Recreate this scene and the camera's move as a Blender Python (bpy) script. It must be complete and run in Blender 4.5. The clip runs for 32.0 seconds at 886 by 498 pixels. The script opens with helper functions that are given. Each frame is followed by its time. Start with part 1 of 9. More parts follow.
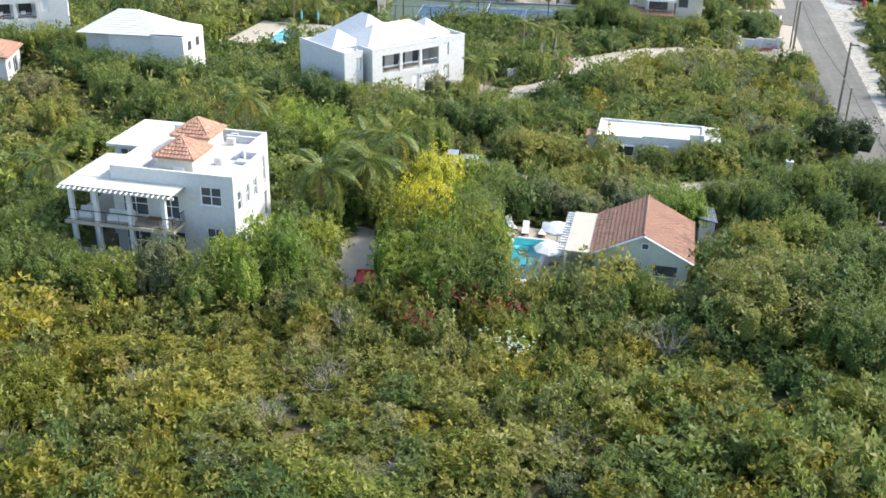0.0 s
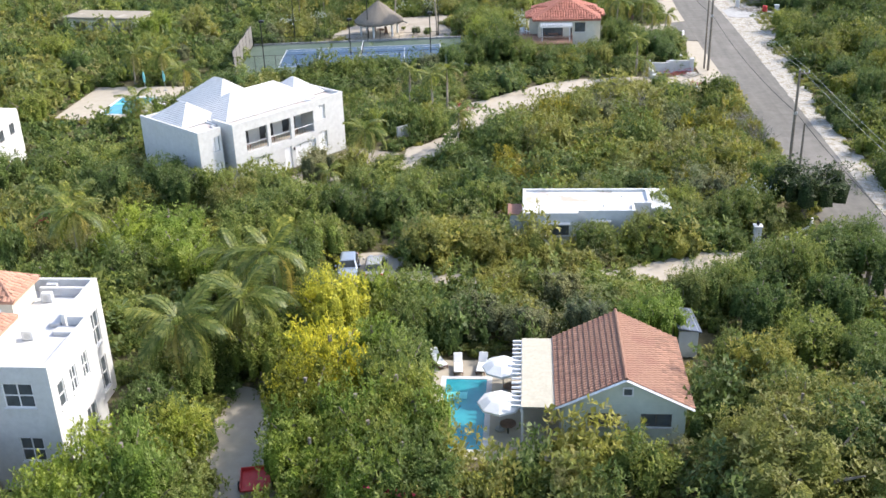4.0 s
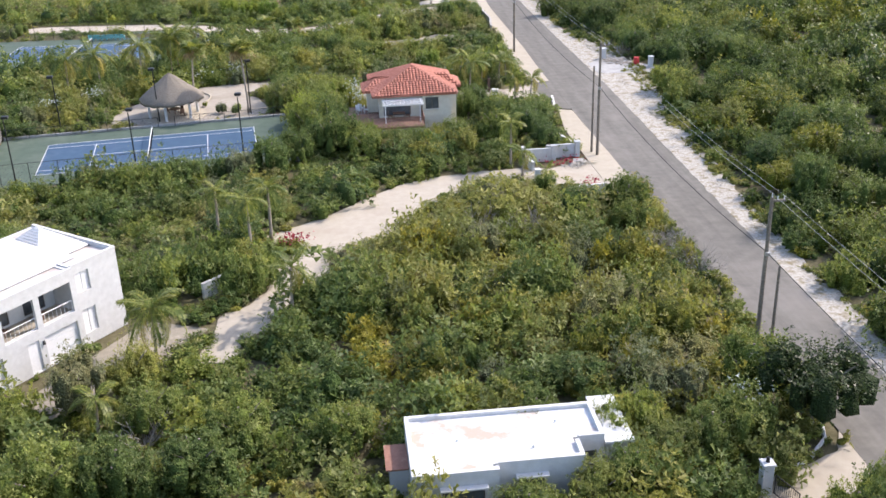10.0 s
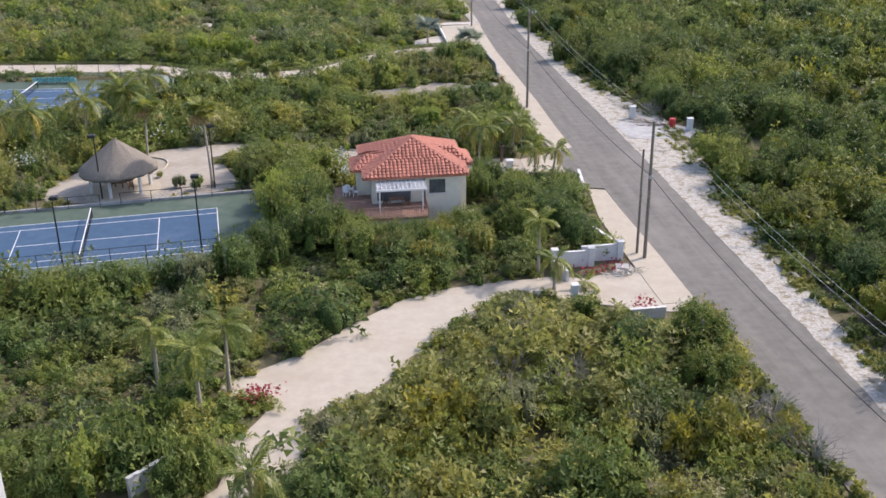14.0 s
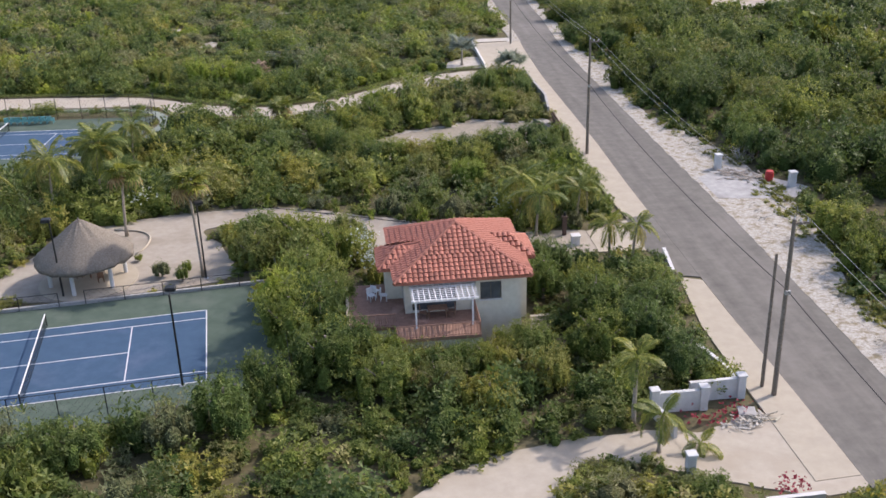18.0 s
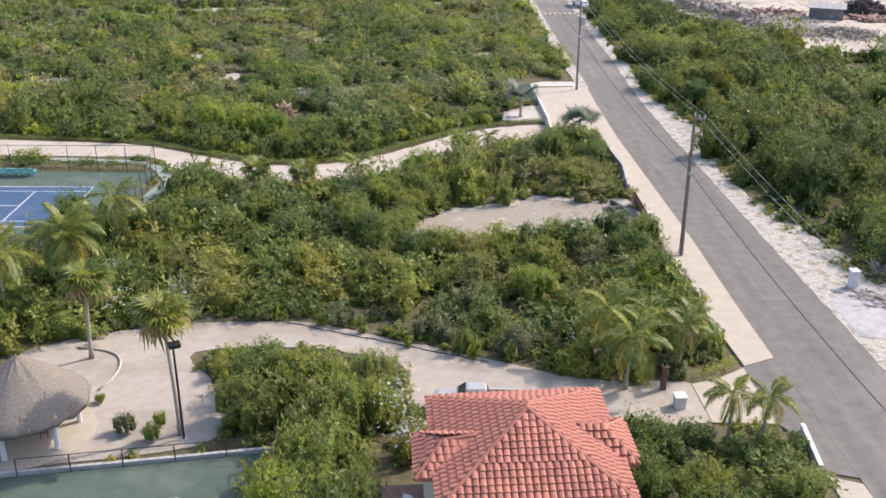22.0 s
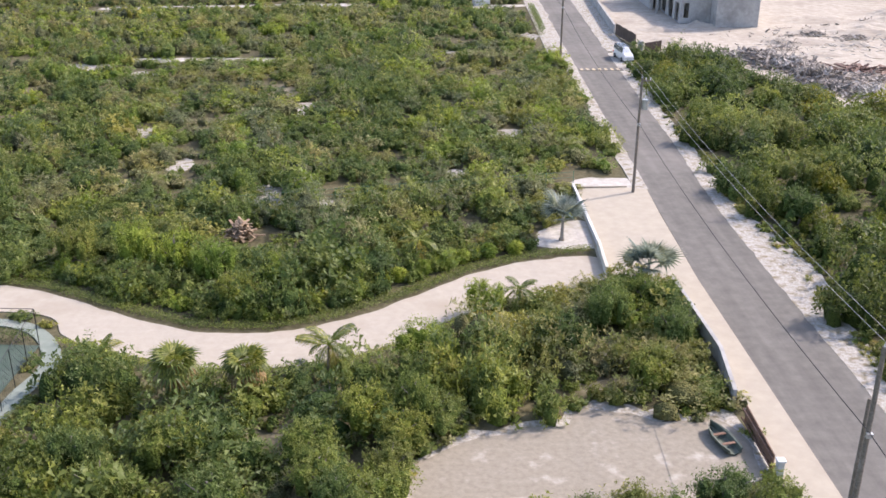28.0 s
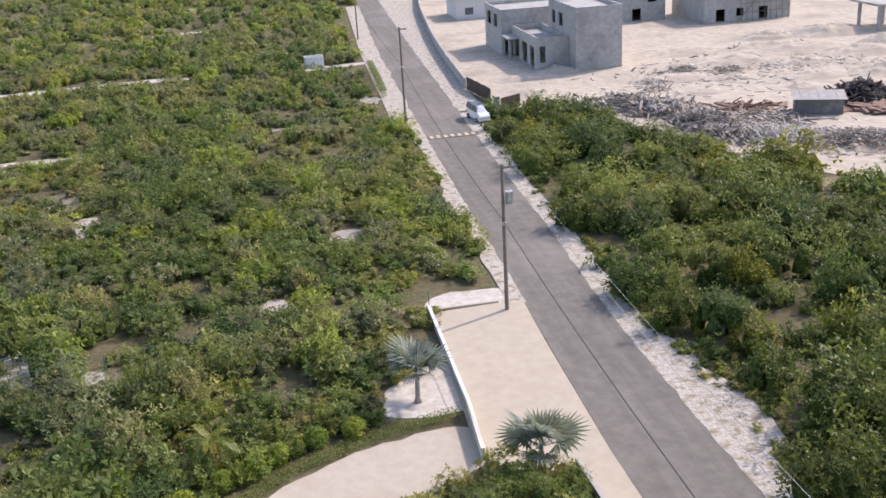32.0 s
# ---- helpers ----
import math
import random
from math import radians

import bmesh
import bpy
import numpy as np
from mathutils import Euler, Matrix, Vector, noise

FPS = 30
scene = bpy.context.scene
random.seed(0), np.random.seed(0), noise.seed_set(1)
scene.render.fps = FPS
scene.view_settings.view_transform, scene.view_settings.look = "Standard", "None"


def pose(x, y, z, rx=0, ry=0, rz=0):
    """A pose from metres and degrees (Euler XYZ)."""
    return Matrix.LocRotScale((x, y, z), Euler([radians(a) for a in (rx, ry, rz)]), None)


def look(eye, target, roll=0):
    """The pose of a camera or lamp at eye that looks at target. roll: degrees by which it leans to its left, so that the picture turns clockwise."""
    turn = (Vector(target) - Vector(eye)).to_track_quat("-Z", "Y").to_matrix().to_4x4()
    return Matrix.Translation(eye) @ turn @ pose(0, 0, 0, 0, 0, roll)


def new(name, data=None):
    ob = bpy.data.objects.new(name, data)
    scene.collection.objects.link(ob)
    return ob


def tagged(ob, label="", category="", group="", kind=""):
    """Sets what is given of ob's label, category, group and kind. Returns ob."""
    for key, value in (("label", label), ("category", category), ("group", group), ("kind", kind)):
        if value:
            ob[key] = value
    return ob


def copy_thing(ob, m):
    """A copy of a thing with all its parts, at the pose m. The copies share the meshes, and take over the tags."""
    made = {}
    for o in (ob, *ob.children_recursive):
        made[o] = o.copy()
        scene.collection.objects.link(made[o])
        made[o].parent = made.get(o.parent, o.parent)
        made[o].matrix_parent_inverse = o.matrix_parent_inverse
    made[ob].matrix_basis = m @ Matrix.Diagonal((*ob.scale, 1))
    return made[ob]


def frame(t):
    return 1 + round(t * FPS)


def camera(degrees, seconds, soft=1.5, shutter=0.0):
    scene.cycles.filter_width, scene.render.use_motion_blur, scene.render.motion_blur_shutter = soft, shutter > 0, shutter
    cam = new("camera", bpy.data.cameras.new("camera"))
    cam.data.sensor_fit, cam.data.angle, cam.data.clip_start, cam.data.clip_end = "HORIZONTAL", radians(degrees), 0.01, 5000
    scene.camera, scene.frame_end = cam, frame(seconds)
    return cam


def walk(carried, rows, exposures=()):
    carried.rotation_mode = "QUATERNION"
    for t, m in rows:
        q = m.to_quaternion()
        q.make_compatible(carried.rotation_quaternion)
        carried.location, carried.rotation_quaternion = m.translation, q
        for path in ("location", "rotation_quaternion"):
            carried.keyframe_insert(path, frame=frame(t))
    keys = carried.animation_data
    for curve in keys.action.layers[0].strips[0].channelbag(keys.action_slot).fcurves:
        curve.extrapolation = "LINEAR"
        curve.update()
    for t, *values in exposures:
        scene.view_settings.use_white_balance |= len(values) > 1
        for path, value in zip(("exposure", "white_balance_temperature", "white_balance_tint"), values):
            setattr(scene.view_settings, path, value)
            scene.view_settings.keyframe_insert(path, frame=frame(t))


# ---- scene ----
# the camera: a drone that flies level, about 36 m over the ground
cam = camera(47.20, 32.0, 1.6)
ROWS = [
    (0.0, -0.00, 0.00, 36.26, 65.145, -1.015, 12.922),
    (0.5, -0.97, 2.85, 36.08, 65.229, -0.980, 12.855),
    (1.0, -1.87, 5.68, 35.94, 65.293, -0.987, 12.667),
    (1.5, -2.70, 8.50, 35.84, 65.397, -0.838, 11.981),
    (2.0, -3.47, 11.32, 35.76, 65.550, -0.690, 10.740),
    (2.5, -4.17, 14.14, 35.71, 65.719, -0.389, 9.031),
    (3.0, -4.81, 16.97, 35.67, 65.901, 0.157, 7.394),
    (3.5, -5.39, 19.80, 35.65, 65.904, 0.984, 5.851),
    (5.5, -7.15, 31.28, 35.65, 64.841, 3.531, 0.927),
    (6.0, -7.46, 34.19, 35.66, 64.844, 3.273, -0.252),
    (6.5, -7.73, 37.11, 35.66, 64.858, 2.789, -1.400),
    (7.0, -7.96, 40.05, 35.66, 65.095, 2.545, -2.240),
    (7.5, -8.15, 43.01, 35.66, 65.377, 2.670, -3.256),
    (8.0, -8.30, 45.98, 35.66, 65.679, 2.759, -4.154),
    (8.5, -8.42, 48.96, 35.65, 65.895, 2.474, -5.067),
    (9.0, -8.50, 51.96, 35.64, 66.054, 2.098, -5.540),
    (9.5, -8.56, 54.97, 35.62, 66.131, 1.933, -5.776),
    (10.0, -8.59, 57.99, 35.60, 66.127, 1.648, -6.215),
    (10.5, -8.60, 61.02, 35.58, 66.298, 1.373, -6.572),
    (11.0, -8.59, 64.05, 35.55, 66.456, 1.032, -6.671),
    (11.5, -8.56, 67.09, 35.52, 66.625, 0.805, -6.528),
    (12.0, -8.52, 70.14, 35.49, 66.888, 0.393, -6.319),
    (12.5, -8.46, 73.19, 35.46, 67.106, 0.110, -6.078),
    (13.0, -8.40, 76.24, 35.43, 67.209, 0.237, -6.243),
    (13.5, -8.32, 79.29, 35.40, 67.135, 0.404, -6.531),
    (15.5, -8.00, 91.48, 35.31, 66.266, 1.952, -7.506),
    (16.0, -7.92, 94.52, 35.30, 66.290, 2.062, -7.331),
    (16.5, -7.84, 97.56, 35.29, 66.411, 1.940, -6.958),
    (17.0, -7.76, 100.59, 35.29, 66.412, 1.757, -6.652),
    (17.5, -7.69, 103.61, 35.30, 66.401, 1.711, -6.299),
    (18.0, -7.63, 106.64, 35.31, 66.387, 1.624, -5.923),
    (18.5, -7.57, 109.66, 35.33, 66.393, 1.488, -5.630),
    (19.0, -7.52, 112.67, 35.36, 66.388, 1.372, -5.375),
    (19.5, -7.47, 115.68, 35.39, 66.363, 1.298, -5.063),
    (20.0, -7.42, 118.69, 35.43, 66.411, 1.170, -4.660),
    (20.5, -7.38, 121.70, 35.48, 66.478, 1.110, -4.447),
    (21.0, -7.35, 124.71, 35.53, 66.579, 1.049, -4.300),
    (21.5, -7.31, 127.73, 35.59, 66.554, 0.663, -3.911),
    (22.0, -7.27, 130.74, 35.65, 66.570, 0.056, -3.230),
    (22.5, -7.23, 133.76, 35.71, 66.521, -0.439, -2.692),
    (23.0, -7.17, 136.79, 35.77, 66.499, -0.846, -2.383),
    (23.5, -7.11, 139.83, 35.83, 66.468, -0.778, -2.263),
    (24.0, -7.04, 142.88, 35.88, 66.492, -0.657, -2.098),
    (24.5, -6.94, 145.94, 35.93, 66.502, -0.672, -1.920),
    (25.0, -6.82, 149.01, 35.97, 66.522, -0.600, -1.771),
    (25.5, -6.67, 152.10, 36.00, 66.580, -0.483, -1.746),
    (27.5, -5.65, 164.67, 35.95, 66.966, -0.369, -1.903),
    (28.0, -5.25, 167.87, 35.88, 67.063, -0.236, -2.372),
    (28.5, -4.77, 171.10, 35.77, 67.171, 0.095, -3.224),
    (29.0, -4.21, 174.36, 35.63, 67.407, 0.447, -4.477),
    (29.5, -3.56, 177.64, 35.45, 67.742, 1.073, -6.055),
    (30.0, -2.79, 180.96, 35.22, 67.992, 1.530, -7.564),
    (30.5, -1.91, 184.30, 34.94, 68.300, 1.971, -8.892),
    (31.0, -0.89, 187.67, 34.60, 68.654, 2.259, -9.986),
    (31.5, 0.28, 191.07, 34.20, 68.925, 2.488, -10.589),
    (32.0, 1.60, 194.49, 33.74, 69.241, 3.261, -10.929),
]
# seconds, stops, kelvin, tint: the picture leans a little from green to warm on the way
EXPOSED = [(0.0, 1.44, 6550.0, 8.0), (6.0, 1.4, 6750.0, 15.5), (12.0, 1.22, 6700.0, 18.0), (16.5, 0.9, 6750.0, 20.5), (18.5, 0.88, 6800.0, 20.0), (20.5, 1.15, 6850.0, 18.5), (26.0, 1.26, 6750.0, 21.0), (29.0, 1.2, 6750.0, 22.0), (32.0, 1.04, 6850.0, 22.5)]
walk(cam, [(t, pose(*row)) for t, *row in ROWS], EXPOSED)

# ---- daylight: late-morning sun from the east, clear sky ----
SUN_EL, SUN_AZ = 41.0, 66.0        # degrees: above the horizon; from +y towards +x
world = bpy.data.worlds.new("sky")
scene.world = world
world.use_nodes = True
wn = world.node_tree
sky = wn.nodes.new("ShaderNodeTexSky")
sky.sky_type = "NISHITA"
sky.sun_disc = False
sky.sun_elevation, sky.sun_rotation = radians(SUN_EL), radians(SUN_AZ)
sky.air_density, sky.dust_density = 1.0, 1.6
wn.links.new(sky.outputs[0], wn.nodes["Background"].inputs[0])
wn.nodes["Background"].inputs[1].default_value = 0.15
sun = new("sun", bpy.data.lights.new("sun", "SUN"))
sun.data.energy, sun.data.angle, sun.data.color = 2.1, radians(0.55), (1.0, 0.955, 0.88)
sun_dir = Vector((math.sin(radians(SUN_AZ)) * math.cos(radians(SUN_EL)), math.cos(radians(SUN_AZ)) * math.cos(radians(SUN_EL)), math.sin(radians(SUN_EL))))
sun.matrix_world = look(sun_dir * 300, (0, 0, 0))
rng = np.random.default_rng(7)


# ---- materials ----
def shader(name):
    m = bpy.data.materials.new(name)
    m.use_nodes = True
    t = m.node_tree
    return m, t, t.nodes["Principled BSDF"]


def link(t, a, b):
    t.links.new(a, b)


def node(t, kind, **inputs):
    n = t.nodes.new(kind)
    for k, v in inputs.items():
        n.inputs[k.replace("_", " ")].default_value = v
    return n


def ramp(t, fac, *stops):
    r = t.nodes.new("ShaderNodeValToRGB")
    els = r.color_ramp.elements
    while len(els) < len(stops):
        els.new(0.5)
    for e, (p, c) in zip(els, stops):
        e.position, e.color = p, (*c, 1)
    link(t, fac, r.inputs[0])
    return r.outputs[0]


def blend(t, kind, fac, a, b):
    n = t.nodes.new("ShaderNodeMix")
    n.data_type, n.blend_type = "RGBA", kind
    for sock, v in ((n.inputs[0], fac), (n.inputs[6], a), (n.inputs[7], b)):
        if isinstance(v, (int, float)):
            sock.default_value = v
        elif isinstance(v, tuple):
            sock.default_value = (*v, 1)
        else:
            link(t, v, sock)
    return n.outputs[2]


def noise_tex(t, scale, detail=4.0, rough=0.6, where=None):
    n = node(t, "ShaderNodeTexNoise", Scale=scale, Detail=detail, Roughness=rough)
    link(t, where or t.nodes.new("ShaderNodeTexCoord").outputs["Object"], n.inputs["Vector"])
    return n.outputs["Fac"]


def surface(name, a, b, fine=3.0, coarse=0.25, rough=0.8, metal=0.0, bump=0.15, stain=None, stain_at=(0.55, 0.7), spec=0.4, piece=0.0, along=0.0):
    """A surface between the colours a and b by fine grain, with stains at a coarse scale; piece: how far single pieces differ."""
    m, t, p = shader(name)
    co = t.nodes.new("ShaderNodeTexCoord").outputs["Object"]
    f = noise_tex(t, fine, 6.0, 0.65, co)
    col = ramp(t, f, (0.3, a), (0.7, b))
    if stain:
        g = noise_tex(t, coarse, 5.0, 0.6, co)
        s = ramp(t, g, (stain_at[0], (0, 0, 0)), (stain_at[1], (1, 1, 1)))
        col = blend(t, "MIX", s, col, stain)
    if along:
        lane = t.nodes.new("ShaderNodeMapping")
        lane.inputs["Scale"].default_value = (1.0, along, 1.0)
        link(t, co, lane.inputs["Vector"])
        col = blend(t, "MULTIPLY", 1.0, col, ramp(t, noise_tex(t, 0.9, 3.0, 0.6, lane.outputs[0]), (0.3, (0.86, 0.86, 0.86)), (0.7, (1.12, 1.12, 1.12))))
    if piece:
        info = t.nodes.new("ShaderNodeObjectInfo").outputs["Random"]
        tone = ramp(t, info, (0.0, (1 - piece,) * 3), (1.0, (1 + piece * 0.5,) * 3))
        col = blend(t, "MULTIPLY", 1.0, col, tone)
    link(t, col, p.inputs["Base Color"])
    p.inputs["Roughness"].default_value, p.inputs["Metallic"].default_value = rough, metal
    p.inputs["Specular IOR Level"].default_value = spec
    if bump:
        b_ = node(t, "ShaderNodeBump", Strength=bump, Distance=0.05)
        link(t, f, b_.inputs["Height"])
        link(t, b_.outputs[0], p.inputs["Normal"])
    return m


def plant_tone(t):
    """Every plant leans its own way: bluish, fresh, yellow or brownish green."""
    own = t.nodes.new("ShaderNodeAttribute")
    own.attribute_name = "plant"
    total = t.nodes.new("ShaderNodeMath")
    total.operation = "ADD"
    link(t, own.outputs["Fac"], total.inputs[0])
    link(t, t.nodes.new("ShaderNodeObjectInfo").outputs["Random"], total.inputs[1])
    part_ = t.nodes.new("ShaderNodeMath")
    part_.operation = "FRACT"
    link(t, total.outputs[0], part_.inputs[0])
    return ramp(t, part_.outputs[0], (0.0, (0.68, 0.78, 0.82)), (0.25, (0.84, 0.92, 0.9)), (0.5, (1.0, 1.0, 1.0)), (0.75, (1.12, 1.1, 0.94)), (0.92, (1.26, 1.18, 0.86)), (1.0, (1.14, 1.02, 0.9)))


def foliage(name, dark, mid, light, patch=0.17, gloss=0.5, through_=0.48, dry=None):
    """Leaves: each leaf differs, and whole stretches lean to one tone or another."""
    m, t, p = shader(name)
    geo = t.nodes.new("ShaderNodeNewGeometry")
    col = ramp(t, geo.outputs["Random Per Island"], (0.0, dark), (0.5, mid), (1.0, light))
    g = noise_tex(t, patch, 3.0, 0.55, geo.outputs["Position"])
    tone = ramp(t, g, (0.28, (0.76, 0.82, 0.84)), (0.5, (1, 1, 1)), (0.72, (1.15, 1.13, 0.98)))
    col = blend(t, "MULTIPLY", 1.0, col, tone)
    col = blend(t, "MULTIPLY", 1.0, col, plant_tone(t))
    if dry:
        d = noise_tex(t, patch * 2.3, 2.0, 0.5, geo.outputs["Position"])
        col = blend(t, "MIX", ramp(t, d, (0.6, (0, 0, 0)), (0.76, (0.7, 0.7, 0.7))), col, dry)
    link(t, col, p.inputs["Base Color"])
    p.inputs["Roughness"].default_value = gloss
    p.inputs["Specular IOR Level"].default_value = 0.3
    tr = t.nodes.new("ShaderNodeBsdfTranslucent")
    link(t, col, tr.inputs[0])
    mix = t.nodes.new("ShaderNodeMixShader")
    mix.inputs[0].default_value = through_
    link(t, p.outputs[0], mix.inputs[1])
    link(t, tr.outputs[0], mix.inputs[2])
    link(t, mix.outputs[0], t.nodes["Material Output"].inputs["Surface"])
    return m


def shaded_leaf_mass(name, dark, mid, light, cell=6.5):
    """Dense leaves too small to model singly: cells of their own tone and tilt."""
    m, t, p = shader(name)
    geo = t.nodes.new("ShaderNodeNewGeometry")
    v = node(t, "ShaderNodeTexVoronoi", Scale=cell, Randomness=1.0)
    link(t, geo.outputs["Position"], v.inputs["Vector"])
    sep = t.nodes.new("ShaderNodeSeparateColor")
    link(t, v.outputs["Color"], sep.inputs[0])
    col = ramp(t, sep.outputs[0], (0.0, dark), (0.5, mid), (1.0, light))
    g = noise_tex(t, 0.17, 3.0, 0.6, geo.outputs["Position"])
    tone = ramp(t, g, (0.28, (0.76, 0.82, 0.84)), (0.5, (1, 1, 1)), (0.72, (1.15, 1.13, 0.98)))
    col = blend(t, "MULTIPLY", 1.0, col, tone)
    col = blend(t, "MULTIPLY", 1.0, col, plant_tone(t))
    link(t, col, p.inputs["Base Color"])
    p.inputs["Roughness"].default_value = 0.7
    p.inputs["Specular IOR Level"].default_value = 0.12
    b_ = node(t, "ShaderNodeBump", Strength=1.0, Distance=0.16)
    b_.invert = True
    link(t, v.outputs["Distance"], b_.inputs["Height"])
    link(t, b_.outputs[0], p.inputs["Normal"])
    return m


def pane_glass(name, tint=(0.03, 0.04, 0.045)):
    m, t, p = shader(name)
    g = noise_tex(t, 0.8)
    link(t, ramp(t, g, (0.3, tint), (0.7, tuple(c * 2.2 for c in tint))), p.inputs["Base Color"])
    p.inputs["Roughness"].default_value = 0.06
    p.inputs["Specular IOR Level"].default_value = 0.6
    return m


M_GROUND = surface("litter_and_sand", (0.075, 0.07, 0.035), (0.16, 0.14, 0.085), 1.6, 0.06, 0.95, bump=0.5, stain=(0.34, 0.3, 0.22), stain_at=(0.6, 0.72), spec=0.1)
M_ASPHALT = surface("asphalt", (0.132, 0.125, 0.11), (0.182, 0.172, 0.152), 0.9, 0.07, 0.9, bump=0.12, stain=(0.225, 0.208, 0.185), stain_at=(0.5, 0.75), spec=0.2, along=0.05)
M_SAND = surface("white_sand", (0.36, 0.33, 0.28), (0.58, 0.55, 0.5), 1.3, 0.22, 0.95, bump=0.6, stain=(0.26, 0.24, 0.15), stain_at=(0.52, 0.72), spec=0.1)
M_DRIVE = surface("crushed_limestone", (0.385, 0.343, 0.277), (0.45, 0.404, 0.334), 1.2, 0.2, 0.95, bump=0.25, stain=(0.36, 0.31, 0.24), stain_at=(0.5, 0.75), spec=0.1)
M_YARD = surface("raked_grey_sand", (0.32, 0.285, 0.235), (0.4, 0.36, 0.3), 1.2, 0.25, 0.95, bump=0.3, stain=(0.27, 0.235, 0.185), stain_at=(0.48, 0.72), spec=0.1)
M_PAVE = surface("pale_concrete", (0.37, 0.328, 0.256), (0.435, 0.388, 0.31), 0.9, 0.15, 0.9, bump=0.08, stain=(0.36, 0.32, 0.265), stain_at=(0.55, 0.8), spec=0.2)
M_WHITE = surface("white_render", (0.52, 0.52, 0.51), (0.62, 0.62, 0.61), 2.5, 0.35, 0.85, bump=0.06, stain=(0.6, 0.59, 0.56), stain_at=(0.62, 0.85), spec=0.25)
M_ROOFW = surface("white_roof_coat", (0.6, 0.6, 0.59), (0.73, 0.73, 0.72), 2.0, 0.4, 0.8, bump=0.05, stain=(0.46, 0.37, 0.3), stain_at=(0.5, 0.64), spec=0.25)
M_FLATW = surface("clean_white_roof", (0.52, 0.52, 0.515), (0.62, 0.62, 0.61), 2.0, 0.4, 0.8, bump=0.05, stain=(0.46, 0.45, 0.43), stain_at=(0.6, 0.85), spec=0.25)
M_CREAM = surface("cream_render", (0.56, 0.53, 0.44), (0.66, 0.63, 0.54), 2.0, 0.3, 0.85, bump=0.06, stain=(0.5, 0.46, 0.38), spec=0.25)
M_GREYW = surface("pale_grey_render", (0.55, 0.56, 0.56), (0.64, 0.65, 0.65), 2.0, 0.3, 0.85, bump=0.06, stain=(0.45, 0.46, 0.45), spec=0.25)
M_RED = surface("red_clay_tile", (0.33, 0.12, 0.08), (0.46, 0.19, 0.135), 5.0, 0.5, 0.8, bump=0.1, stain=(0.29, 0.11, 0.08), stain_at=(0.55, 0.8), piece=0.3)
M_BROWN = surface("brown_concrete_tile", (0.25, 0.13, 0.085), (0.35, 0.195, 0.135), 5.0, 0.5, 0.8, bump=0.1, stain=(0.24, 0.11, 0.08), stain_at=(0.5, 0.8), piece=0.3)
M_ORANGE = surface("terracotta_tile", (0.4, 0.21, 0.14), (0.52, 0.3, 0.21), 5.0, 0.5, 0.8, bump=0.1, stain=(0.36, 0.2, 0.14), piece=0.25)
M_THATCH = surface("grey_thatch", (0.125, 0.11, 0.09), (0.27, 0.24, 0.2), 9.0, 0.8, 0.95, bump=0.6, stain=(0.2, 0.17, 0.14), spec=0.1)
M_BLUE = surface("blue_court", (0.036, 0.078, 0.135), (0.05, 0.1, 0.165), 0.8, 0.2, 0.8, bump=0.03, stain=(0.085, 0.12, 0.19), stain_at=(0.55, 0.85), spec=0.3)
M_GREEN = surface("green_court", (0.062, 0.094, 0.07), (0.088, 0.122, 0.094), 0.8, 0.2, 0.85, bump=0.03, stain=(0.12, 0.145, 0.12), stain_at=(0.5, 0.8), spec=0.3)
M_LINE = surface("white_line_paint", (0.68, 0.7, 0.7), (0.8, 0.8, 0.8), 4.0, 1.0, 0.8, bump=0.0)
M_DARK = surface("dark_metal", (0.02, 0.022, 0.022), (0.05, 0.05, 0.05), 6.0, 1.0, 0.5, 0.6, bump=0.02)
M_STEEL = surface("galvanised_steel", (0.4, 0.42, 0.43), (0.55, 0.56, 0.57), 6.0, 1.0, 0.45, 0.8, bump=0.02)
M_POLE = surface("weathered_pole_wood", (0.12, 0.1, 0.08), (0.24, 0.205, 0.165), 7.0, 0.6, 0.9, bump=0.3, stain=(0.3, 0.27, 0.23))
M_WOOD = surface("brown_timber", (0.13, 0.07, 0.045), (0.24, 0.14, 0.09), 6.0, 0.6, 0.7, bump=0.2, stain=(0.3, 0.18, 0.13))
M_BARK = surface("grey_bark", (0.13, 0.11, 0.09), (0.3, 0.265, 0.225), 6.0, 0.8, 0.95, bump=0.5)
M_PALMBARK = surface("palm_bark", (0.24, 0.2, 0.16), (0.42, 0.37, 0.31), 8.0, 0.8, 0.95, bump=0.5)
M_GLASS = pane_glass("window_glass", (0.05, 0.058, 0.065))
M_CONC = surface("raw_concrete", (0.3, 0.3, 0.29), (0.44, 0.43, 0.41), 1.2, 0.25, 0.9, bump=0.12, stain=(0.24, 0.235, 0.22), stain_at=(0.5, 0.72), spec=0.25)
M_BLACKRUB = surface("black_rubber", (0.015, 0.015, 0.015), (0.035, 0.035, 0.035), 8.0, 1.0, 0.8, bump=0.05)

SHADED_MASS = {}


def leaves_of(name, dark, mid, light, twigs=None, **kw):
    """A leaf material, and a darkened copy that paints shade inside a bush."""
    SHADED_MASS[name] = shaded_leaf_mass(name + "_mass", *(twigs or (tuple(0.66 * c for c in dark), tuple(0.88 * c for c in dark), tuple(1.12 * c for c in dark))))
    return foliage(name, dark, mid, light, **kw)


